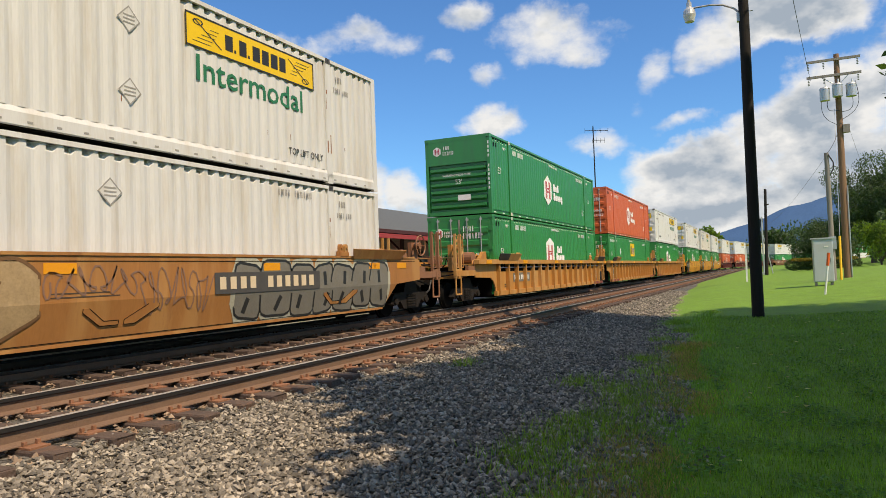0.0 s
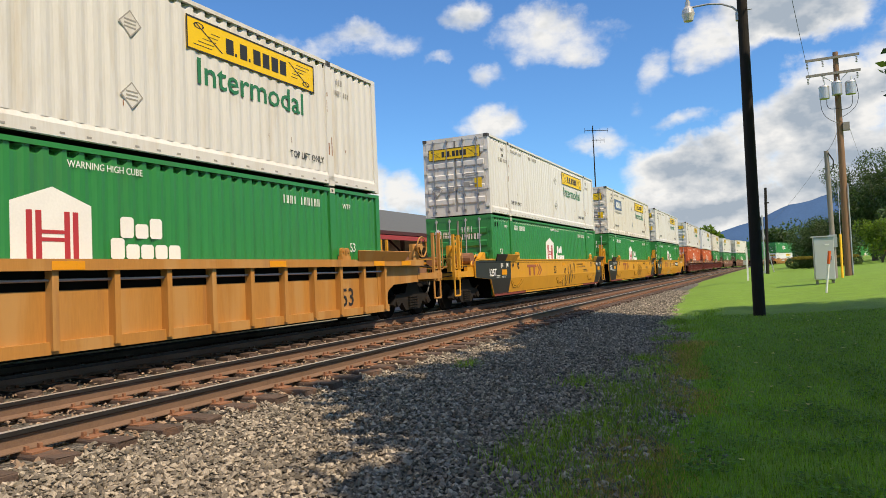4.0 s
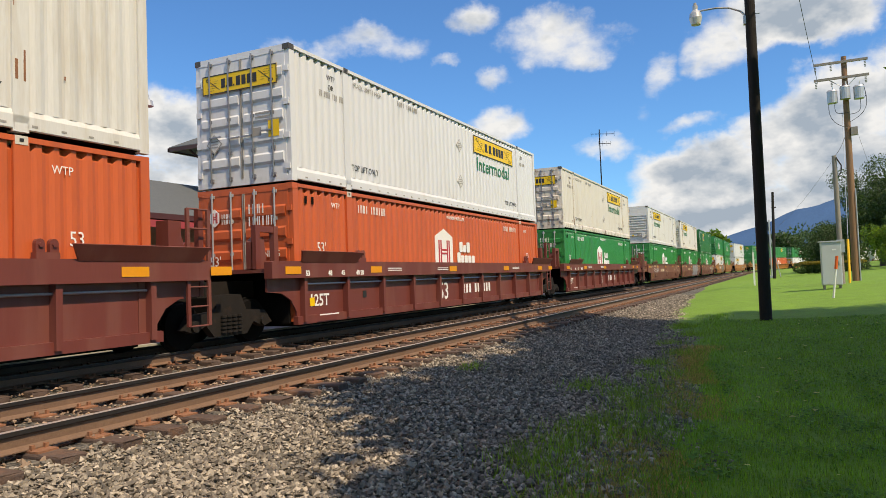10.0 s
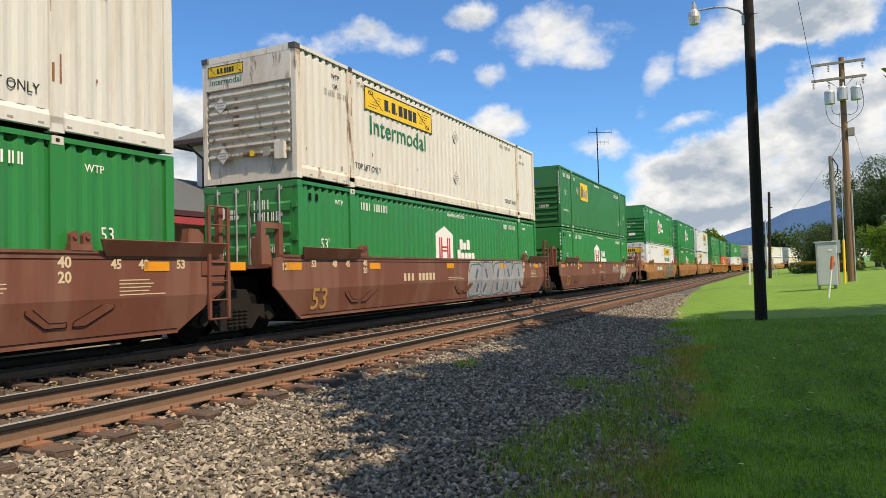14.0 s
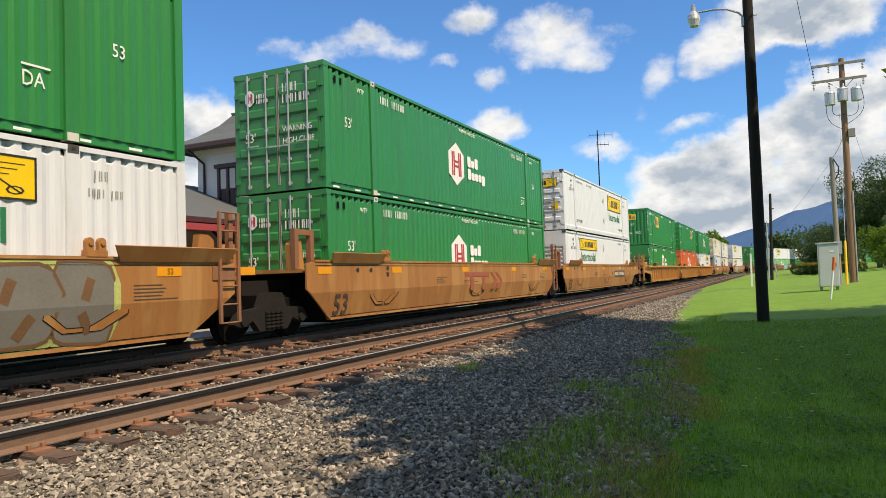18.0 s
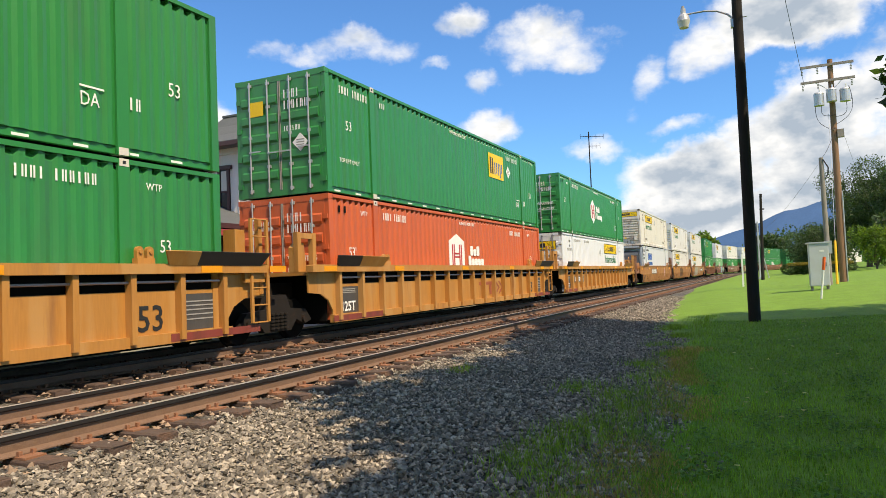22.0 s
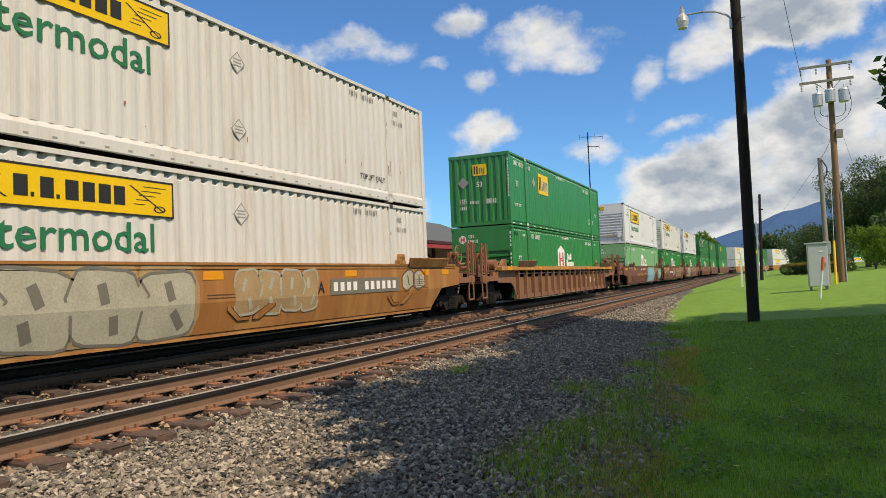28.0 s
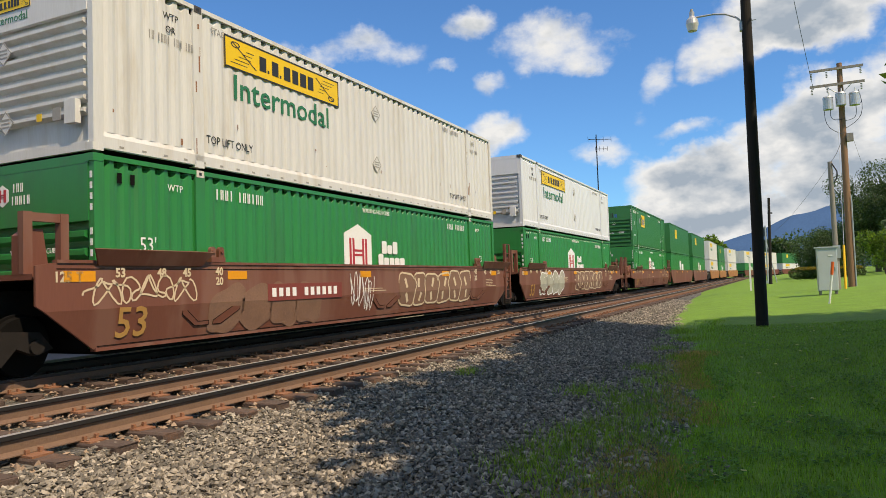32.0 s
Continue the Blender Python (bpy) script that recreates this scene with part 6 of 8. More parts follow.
def grass():
    rng = np.random.default_rng(11)
    pts = []
    while len(pts) < 125000:
        y = 3.2 + 17 * rng.random() ** 2.0
        x = rng.uniform(-1.6, 4.5)
        if x > grass_edge(y) + rng.normal(0, 0.06):
            pts.append((x, y, lawn(x, y)))
    blades("lawn_grass", pts, 0.06, 0.004, M["blade"], "short mown green grass", 12)
    pts = []
    while len(pts) < 6000:
        y = 3.2 + 19 * rng.random() ** 1.7
        x = grass_edge(y) + rng.normal(-0.12, 0.18)
        pts.append((x, y, max(ballast_height(x, y), lawn(x, y))))
    blades("edge_grass", pts, 0.09, 0.004, [M["blade"]], "taller grass along the edge of the lawn", 13)
    pts = []
    while len(pts) < 22000:
        y = 3.2 + 11 * rng.random() ** 1.5
        x = grass_edge(y) + rng.normal(-0.22, 0.2)
        if noise.noise(Vector((x * 0.8, y * 0.5, 3))) > -0.15:
            pts.append((x, y, max(ballast_height(x, y), lawn(x, y) - 0.02)))
    blades("dry_grass", pts, 0.085, 0.005, M["blade_dry"], "dry straw-coloured grass at the edge of the stones", 14, 1.1)
    pts = []
    clumps = [(-1.25, 4.4), (-1.55, 5.1), (-1.05, 5.3), (-1.75, 6.0), (-1.35, 6.3), (-1.6, 6.9), (-1.9, 6.6), (-1.3, 7.3), (-1.5, 7.9), (-1.75, 8.6), (-1.35, 9.0), (-1.5, 4.1), (-1.9, 5.4),
              (-1.65, 9.9), (-1.4, 10.6), (-1.9, 11.5), (-1.6, 13.0), (-2.0, 14.5), (-1.8, 16.5), (-2.2, 18.5), (-1.2, 8.2), (-1.1, 6.7), (-2.35, 9.1)]
    for cx, cy in clumps:
        for _ in range(rng.integers(150, 420)):
            x, y = cx + rng.normal(0, 0.17), cy + rng.normal(0, 0.24)
            pts.append((x, y, max(ballast_height(x, y), lawn(x, y) - 0.04)))
    blades("weeds", pts, 0.17, 0.006, M["weed"], "green weeds growing through the stones", 15, 0.9)
    pts = [(-4.36 + rng.normal(0, 0.09), 9.95 + rng.normal(0, 0.16), -0.36) for _ in range(170)]
    blades("weeds", pts, 0.22, 0.007, M["weed"], "single tuft of weeds in the ballast", 16, 0.8)
    # broad-leaved weeds and clover in patches
    verts, faces = [], []
    k = 0
    while k < 26000:
        y = 3.2 + 17 * rng.random() ** 1.8
        x = rng.uniform(-1.4, 4.5)
        if x < grass_edge(y) + 0.1 or noise.noise(Vector((x * 1.6, y * 1.1, 9))) < 0.02:
            continue
        a, s, z = rng.uniform(0, 6.28), rng.uniform(0.008, 0.022), lawn(x, y) + rng.uniform(0.02, 0.06)
        tip = rng.uniform(-0.6, 0.6)
        for q in range(4):
            verts.append((x + s * math.cos(a + q * 1.571), y + s * math.sin(a + q * 1.571), z + s * tip * (1, 0, -1, 0)[q]))
        faces.append((4 * k, 4 * k + 1, 4 * k + 2, 4 * k + 3))
        k += 1
    pydata("clover", verts, faces, M["clover"], "patches of clover and broad-leaved weeds in the lawn", "clover")
    # fallen leaves and clover heads on the lawn
    verts, faces = [], []
    for k in range(90):
        y = 4 + 15 * rng.random()
        x = rng.uniform(-0.6, 3.0)
        a, s = rng.uniform(0, 6.28), rng.uniform(0.015, 0.04)
        for q in range(4):
            verts.append((x + s * math.cos(a + q * 1.571), y + s * math.sin(a + q * 1.571), lawn(x, y) + 0.045 + rng.uniform(0, 0.02)))
        faces.append((4 * k, 4 * k + 1, 4 * k + 2, 4 * k + 3))
    pydata("fallen_leaves", verts, faces, M["leaf_fallen"], "small pale fallen leaves on the lawn", "leaves")


M["leaf_fallen"] = leaf_material("fallen_leaf", (0.34, 0.33, 0.20))
grass()


# ---- trees ----
def foliage(blobs, n, size, seed, fill=0.35, flat=0.0):
    """Leaves spread over a crown of overlapping clumps; returns verts and faces."""
    rng = np.random.default_rng(seed)
    sizes = np.array([rx * ry + ry * rz + rx * rz for _, _, _, rx, ry, rz in blobs])
    which = rng.choice(len(blobs), n, p=sizes / sizes.sum())
    bl = np.array(blobs)[which]
    d = rng.normal(size=(n, 3))
    d /= np.linalg.norm(d, axis=1)[:, None]
    r = rng.uniform(fill, 1.0, n) ** 0.6 * rng.uniform(0.85, 1.12, n)
    c = bl[:, :3] + d * bl[:, 3:] * r[:, None]
    u = rng.normal(size=(n, 3))
    u /= np.linalg.norm(u, axis=1)[:, None]
    w = np.cross(u, rng.normal(size=(n, 3)))
    w /= np.linalg.norm(w, axis=1)[:, None]
    s = (size * rng.uniform(0.6, 1.3, n))[:, None]
    v = np.stack([c - u * s, c + w * s * 0.55, c + u * s, c - w * s * 0.55], 1)
    return v.reshape(-1, 3).tolist(), np.arange(n * 4).reshape(-1, 4).tolist()


def tree(label, x, y, z, height, radius, leaf, seed, n=2600, size=0.28, low=0.25, flat=0.45, name="tree", clumps=16, group="trees beside the line"):
    t = thing(name, label, "tree", group, at=(x, y, z - 0.05))
    rng = random.Random(seed)
    stem = height * low
    bm = B()
    rod(bm, (0, 0, -0.3), (0.05, 0.03, stem), max(0.10, height * 0.028), 10, max(0.07, height * 0.02))
    rod(bm, (0.05, 0.03, stem), (0.0, 0.1, height * 0.75), max(0.07, height * 0.02), 8, 0.04)
    part("trunk", bm, M["bark"], t)
    blobs = []
    for k in range(clumps):
        a = rng.uniform(0, math.tau)
        q = rng.uniform(0.25, 0.80) if k else 0.0
        h = stem + (height - stem) * rng.uniform(0.18, 0.82)
        rr = radius * rng.uniform(0.28, 0.46)
        taper = 1.0 - 0.45 * max(0, (h - stem) / (height - stem) - 0.5)
        cx, cy = math.cos(a) * radius * q * taper, math.sin(a) * radius * q * taper
        blobs.append((cx, cy, h, rr, rr, rr * (0.6 + flat * 0.5)))
        if k < 7:
            bm = rod(B(), (0.02, 0.04, stem * rng.uniform(0.8, 1.2)), (cx * 0.8, cy * 0.8, h), 0.05 + height * 0.006, 6, 0.02)
            part("limb", bm, M["bark"], t)
    v, f = foliage(blobs, n, size, seed)
    pydata("crown", v, f, M[leaf], "", parent=t, kind="")
    return t


# shade trees that stand on the lawn beside the camera
tree("broad leafy shade tree on the lawn", 5.95, 6.9, lawn(5.95, 6.9), 12.5, 5.6, "leaf", 21, 9500, 0.34, 0.50, 0.2, clumps=26)
tree("broad leafy shade tree on the lawn", 6.2, 14.4, lawn(6.2, 14.4), 13.2, 5.8, "leaf", 22, 9500, 0.34, 0.55, 0.2, clumps=26)
tree("broad leafy shade tree on the lawn", 11.5, 10.5, lawn(11.5, 10.5), 12.5, 6.5, "leaf", 23, 4600, 0.36, 0.45, 0.2, clumps=24)
tree("broad leafy shade tree on the lawn", 8.5, 0.4, lawn(8.5, 0), 12.0, 6.3, "leaf", 24, 6500, 0.36, 0.45, 0.2, clumps=24)
tree("leafy tree with hanging twigs at the edge of the lawn", 5.45, 20.2, lawn(5.45, 20.2), 7.6, 3.0, "leaf_dark", 25, 3400, 0.16, 0.45, 0.5, clumps=18)
# trees behind the lawn
tree("dense dark green tree behind the hedge", 6.6, 104.0, 0.6, 6.8, 4.6, "leaf_dark", 31, 34000, 0.11, 0.06, 0.7, clumps=26)
tree("tall dark green tree behind the utility pole", 10.6, 93.0, 0.9, 12.6, 5.0, "leaf_dark", 32, 36000, 0.11, 0.1, 0.6, clumps=26)
tree("tall leafy tree at the edge of the wood", 14.5, 88.0, 1.1, 11.2, 5.0, "leaf_dark", 33, 28000, 0.12, 0.1, 0.6, clumps=22)
tree("leafy green tree at the edge of the wood", 20.0, 96.0, 1.2, 12.5, 5.5, "leaf_dark", 34, 24000, 0.14, 0.1, 0.6, clumps=22)
tree("bright green shrub on the lawn", 8.6, 71.0, lawn(8.6, 71), 4.2, 2.2, "leaf", 35, 6000, 0.10, 0.05, 0.6, "shrub", 18, "shrubs on the lawn")
tree("dark green shrub behind the hedge", 10.6, 78.0, lawn(10.6, 78), 5.4, 2.6, "leaf_dark", 36, 2600, 0.2, 0.05, 0.6, "shrub", 18, "shrubs on the lawn")
tree("leafy tree beyond the bend of the line", -16.5, 224.0, -0.5, 13.4, 5.0, "leaf", 37, 2400, 0.5, 0.25, 0.5, clumps=18)
tree("dark green tree beyond the bend", 1.5, 262.0, 0.0, 13.0, 7.0, "leaf_dark", 38, 2400, 0.6, 0.08, 0.6, clumps=18)


def far_woods():
    rng = random.Random(8)
    blobs = []
    for k in range(120):
        x = -60 + k * 2.6 + rng.uniform(-2, 2)
        y = 285 + rng.uniform(-14, 40) + 0.1 * abs(x)
        h = (7.5 if x < -5 else 11 + min(6, 0.10 * (x + 5))) * rng.uniform(0.8, 1.15)
        for j in range(3):
            r = rng.uniform(2.6, 4.4)
            blobs.append((x + rng.uniform(-2, 2), y, h * (0.3 + 0.27 * j), r * 1.2, r * 1.2, r))
    for k in range(46):
        x, y = 16 + rng.uniform(0, 60), 105 + rng.uniform(0, 90)
        for j in range(3):
            r = rng.uniform(2.6, 4.2)
            blobs.append((x, y, 2.5 + 3.6 * j * rng.uniform(0.8, 1.1), r * 1.2, r * 1.2, r))
    v, f = foliage(blobs, 44000, 0.62, 9, 0.5)
    pydata("far_woods", v, f, M["leaf_dark"], "dark green woods beyond the bend of the line", "woods")


far_woods()


def hedge():
    t = thing("hedge", "clipped hedge with a golden top", "hedge", at=(0, 0, 0))
    blobs = [(1.9 + 0.62 * k, 75.0 + 0.3 * math.sin(k), 0.62 + lawn(3, 75), 0.75, 0.8, 0.55) for k in range(9)]
    v, f = foliage(blobs, 15000, 0.06, 41, 0.72)
    pydata("clipped_leaves", v, f, M["leaf_dark"], "", parent=t, kind="")
    blobs = [(2.3 + 0.62 * k, 74.8, 1.08 + lawn(3, 75), 0.65, 0.7, 0.16) for k in range(8)]
    v, f = foliage(blobs, 6000, 0.05, 42, 0.6)
    pydata("golden_top", v, f, M["leaf_yellow"], "golden yellow new growth", parent=t, kind="")


hedge()


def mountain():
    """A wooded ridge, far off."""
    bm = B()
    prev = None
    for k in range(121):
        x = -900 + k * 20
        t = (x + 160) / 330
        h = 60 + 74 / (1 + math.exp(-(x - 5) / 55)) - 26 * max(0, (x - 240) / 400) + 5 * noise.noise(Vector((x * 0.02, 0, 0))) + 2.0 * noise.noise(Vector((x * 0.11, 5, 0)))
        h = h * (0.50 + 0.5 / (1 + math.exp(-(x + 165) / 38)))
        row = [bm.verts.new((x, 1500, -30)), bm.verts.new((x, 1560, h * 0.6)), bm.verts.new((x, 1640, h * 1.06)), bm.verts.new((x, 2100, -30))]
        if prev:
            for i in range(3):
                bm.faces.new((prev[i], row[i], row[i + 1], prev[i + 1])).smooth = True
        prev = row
    solid("mountain_ridge", bm, M["ridge"], "wooded mountain ridge in the distance, painted blue for haze", "mountain", kind="structure")


# the blue haze of distance is mixed into the forest's base colour
M["ridge"] = material("hazy_distant_forest", (0.055, 0.115, 0.23), 1.0, 0, 0.12, 0.02, spec=0.0)
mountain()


# ---- poles, lamps and boxes on the lawn ----
def street_lamp():
    x, y = -0.37, 19.92
    t = thing("street_lamp", "tall black creosoted wooden pole with a bucket street light", "street lamp", at=(x, y, lawn(x, y) - 0.02))
    part("pole", rod(B(), (0, 0, -0.3), (0.02, 0, 10.8), 0.152, 18, 0.118), M["pole_dark"], t)
    arm = [(0.0, 0, 7.92), (-0.10, 0.0, 8.02), (-0.22, 0.0, 8.16), (-0.48, 0.0, 8.30), (-0.80, 0, 8.36), (-1.25, 0, 8.36)]
    part("arm", tube(B(), arm, 0.026, 8), M["zinc"], t, "curved galvanised arm")
    part("bracket", box(B(), -0.16, -0.06, -0.07, 0.07, 7.78, 8.0), M["zinc"], t)
    part("bolt", rod(B(), (0.10, 0, 8.02), (0.24, 0, 8.02), 0.012, 6), M["zinc"], t)
    bm = rod(B(), (-1.33, 0, 8.18), (-1.33, 0, 8.30), 0.17, 18, 0.15)
    rod(bm, (-1.33, 0, 8.30), (-1.33, 0, 8.40), 0.15, 18, 0.07)
    rod(bm, (-1.33, 0, 8.40), (-1.33, 0, 8.52), 0.07, 12)
    head = part("lamp_head", bm, M["zinc"], t, "bucket-shaped street light head")
    part("refractor", rod(B(), (-1.33, 0, 8.00), (-1.33, 0, 8.18), 0.12, 18, 0.17), M["lamp_glass"], head)
    part("photocell", rod(B(), (-1.33, 0, 8.52), (-1.33, 0, 8.60), 0.045, 10, 0.035), M["ink_grey"], head)


street_lamp()


def utility_pole():
    x, y = 3.47, 40.67
    z0 = lawn(x, y)
    t = thing("utility_pole", "tall brown wooden utility pole with three grey transformers", "utility pole", at=(x, y, z0 - 0.02))
    part("pole", rod(B(), (0, 0, -0.3), (0, 0, 11.4), 0.185, 16, 0.125), M["pole"], t)
    for z, half, dz in ((11.05, 1.2, 0.05), (10.25, 1.22, 0.02)):
        a = part("crossarm", box(B(), -half - 0.17, half - 0.17, -0.2, -0.1, z, z + 0.12), M["pole_grey"], t, "weathered wooden crossarm")
        for dx in (-1.3, -0.6, 0.9):
            bm = B()
            for i in range(4):
                rod(bm, (dx, -0.15, z - 0.06 - i * 0.08), (dx, -0.15, z - 0.10 - i * 0.08), 0.055, 8, 0.03)
            part("insulator", bm, M["ink_grey"], a)
    bm = rod(B(), (-0.75, -0.15, 10.28), (0, -0.1, 9.75), 0.02, 6)
    rod(bm, (0.5, -0.15, 10.28), (0, -0.1, 9.75), 0.02, 6)
    part("brace", bm, M["zinc"], t)
    for dx, dz in ((-0.62, -0.08), (-0.05, 0.06), (0.55, 0.0)):
        bm = rod(B(), (dx, -0.32, 9.10 + dz), (dx, -0.32, 9.68 + dz), 0.235, 18)
        rod(bm, (dx, -0.32, 9.68 + dz), (dx, -0.32, 9.76 + dz), 0.25, 18, 0.20)
        tr = part("transformer", bm, M["zinc"], t, "grey pole-top transformer")
        part("bushing", rod(B(), (dx + 0.05, -0.36, 9.76 + dz), (dx + 0.05, -0.36, 9.98 + dz), 0.045, 8, 0.025), M["lamp_glass"], tr)
    for a, b, drop in (((-0.75, -0.15, 9.4), (0, -0.2, 7.7), -0.65), ((-0.5, -0.2, 9.1), (0.1, -0.2, 8.5), -0.5), ((0.78, -0.2, 9.8), (0.1, -0.2, 8.0), 0.75), ((0.6, -0.2, 9.2), (0.1, -0.2, 8.4), 0.4), ((0.75, -0.2, 9.9), (0.75, -0.2, 9.2), 0.2)):
        a, b = Vector(a), Vector(b)
        pts = [a.lerp(b, k / 8) + Vector((drop * math.sin(k / 8 * math.pi) * 0.5, 0, -0.25 * math.sin(k / 8 * math.pi))) for k in range(9)]
        part("jumper_wire", tube(B(), pts, 0.014, 5), M["ink"], t)
    part("junction_box", box(B(), 0.12, 0.42, -0.2, 0.1, 7.35, 7.75), M["pole_grey"], t)
    part("conduit", rod(B(), (0.17, -0.14, 0.0), (0.17, -0.14, 4.6), 0.03, 6), M["zinc"], t)
    return t


utility_pole()


def service_pole():
    x, y = 2.66, 37.96
    t = thing("utility_pole", "shorter grey wooden service pole beside the cabinet", "utility pole", at=(x, y, lawn(x, y) - 0.02))
    part("pole", rod(B(), (0.0, 0, -0.3), (-0.05, 0, 6.1), 0.125, 14, 0.10), M["pole_grey"], t)
    part("wire_tail", tube(B(), [(0.02, -0.1, 6.0), (0.22, -0.1, 5.6), (0.20, -0.1, 5.3), (0.08, -0.1, 5.1)], 0.03, 6), M["ink"], t)
    part("meter_box", box(B(), -0.16, 0.16, -0.22, -0.1, 1.5, 2.1), M["zinc"], t)


service_pole()


def guy_wire():
    x, y = 2.98, 38.2
    t = thing("guy_wire", "steel guy wire with a yellow plastic guard", "guy wire", at=(x, y, lawn(x, y) - 0.02))
    part("wire", rod(B(), (0, 0, 0), (0.28, 2.3, 8.6), 0.012, 5), M["zinc"], t)
    part("guard", rod(B(), (0.0, 0, 0.0), (0.06, 0.55, 2.1), 0.055, 8), M["guard_yellow"], t, "yellow plastic guy guard")


guy_wire()


def far_signal():
    t = thing("utility_pole", "dark wooden pole beside the far signal", "utility pole", at=(-0.42, 69.0, lawn(0, 69) - 0.02))
    part("pole", rod(B(), (0.0, 0, -0.2), (0.22, 0, 7.72), 0.15, 12, 0.11), M["pole_dark"], t)
    part("crosspiece", box(B(), 0.05, 0.45, -0.1, 0.0, 6.3, 6.4), M["pole_dark"], t)
    s = thing("signal_mast", "aluminium railway signal mast with a ladder", "signal", at=(-0.65, 73.0, lawn(0, 73) - 0.02))
    part("mast", rod(B(), (0, 0, 0), (0, 0, 5.5), 0.07, 10), M["zinc"], s)
    part("base", box(B(), -0.35, 0.35, -0.3, 0.3, 0, 0.25), M["zinc"], s)
    lat = B()
    for x in (-0.75, -0.22):
        rod(lat, (x, -0.1, 0.1), (x, -0.1, 5.9), 0.045, 6)
    for k in range(19):
        rod(lat, (-0.75, -0.1, 0.3 + 0.3 * k), (-0.22, -0.1, 0.3 + 0.3 * k), 0.035, 6)
    part("ladder", lat, M["cabinet"], s, "pale aluminium ladder")
    for z in (4.5, 3.3):
        h = part("signal_head", box(B(), -0.16, 0.10, 0.10, 0.28, z, z + 0.85), M["ink"], s, "black signal head seen edge on")
        for k in (0.2, 0.6):
            part("visor", rod(B(), (-0.03, 0.28, z + k), (-0.03, 0.5, z + k), 0.10, 10), M["ink"], h)
    part("strut", rod(B(), (0.05, 0, 3.8), (0.75, 0.2, 0.1), 0.05, 8), M["zinc"], s)
    p = thing("marker_post", "slim white marker post at the edge of the ballast", "post", at=(-1.38, 46.4, lawn(-1.4, 46) - 0.1))
    part("post", box(B(), -0.05, 0.05, -0.03, 0.03, -0.1, 2.1), M["ink_white"], p)
    part("post_cap", box(B(), -0.055, 0.055, -0.035, 0.035, 2.1, 2.13), M["zinc"], p)


far_signal()


def signal_cabinet():
    x, y = 1.98, 34.0
    z = lawn(x, y)
    t = thing("signal_cabinet", "grey aluminium signal cabinet on legs on the lawn", "cabinet", at=(x, y, z))
    bm = box(B(), -0.36, 0.40, -0.3, 0.35, 0.16, 1.98)
    bmesh.ops.bevel(bm, geom=bm.edges[:], offset=0.015, segments=1, affect="EDGES")
    part("body", bm, M["cabinet"], t)
    part("door", box(B(), -0.33, 0.36, -0.325, -0.302, 0.2, 1.92), M["cabinet"], t)
    part("roof_cap", box(B(), -0.42, 0.46, -0.36, 0.40, 1.98, 2.03), M["cabinet"], t)
    part("label_plate", box(B(), 0.06, 0.22, -0.335, -0.326, 1.62, 1.68), M["ink_white"], t)
    part("handle", box(B(), 0.26, 0.30, -0.36, -0.326, 1.0, 1.16), M["steel"], t)
    for dx in (-0.32, 0.28):
        for dy in (-0.26, 0.26):
            part("leg", box(B(), dx, dx + 0.08, dy, dy + 0.08, -0.15, 0.16), M["pole_grey"], t)


signal_cabinet()


def stake():
    t = thing("marker_stake", "white fibreglass stake with an orange band, leaning", "marker", at=(1.63, 27.8, lawn(1.63, 27.8) - 0.05))
    part("stake", rod(B(), (0, 0, -0.1), (0.14, 0, 1.05), 0.035, 8), M["ink_white"], t)
    part("band", rod(B(), (0.14, 0, 1.05), (0.19, 0, 1.5), 0.05, 8), M["orange_flag"], t, "orange warning band")


stake()


def wires():
    """Overhead lines from the pole."""
    def span(a, b, sag, r):
        a, b = Vector(a), Vector(b)
        pts = [a.lerp(b, k / 16) + Vector((0, 0, -sag * 4 * (k / 16) * (1 - k / 16))) for k in range(17)]
        t = thing("overhead_wire", "thin black overhead wire", "wire", "overhead wires", at=a)
        part("wire", tube(B(), [p - a for p in pts], r, 5), M["ink"], t)
    span((2.25, 40.5, 10.35), (-0.55, 8.0, 11.0), 0.35, 0.011)
    span((3.4, 40.5, 7.7), (2.62, 38.0, 6.2), 0.15, 0.012)
    span((2.6, 37.9, 6.1), (-2.0, 95.0, 5.2), 1.0, 0.006)
    span((3.9, 40.6, 7.6), (9.0, 70.0, 4.5), 0.5, 0.006)


wires()


def antenna():
    t = thing("antenna_mast", "slim steel mast with a yagi aerial", "antenna", at=(-16.0, 71.8, -0.6))
    part("mast", rod(B(), (0, 0, 0), (0, 0, 16.4), 0.09, 8, 0.05), M["gear"], t)
    for z, a, b in ((15.9, -0.75, 1.35), (14.9, -0.1, 1.0)):
        boom = part("boom", rod(B(), (a, 0.6 * a, z), (b, 0.6 * b, z), 0.03, 6), M["gear"], t)
        for k in range(4):
            s = a + (b - a) * k / 3
            part("element", rod(B(), (s, 0.6 * s, z - 0.26), (s, 0.6 * s, z + 0.26), 0.014, 5), M["gear"], boom)


antenna()


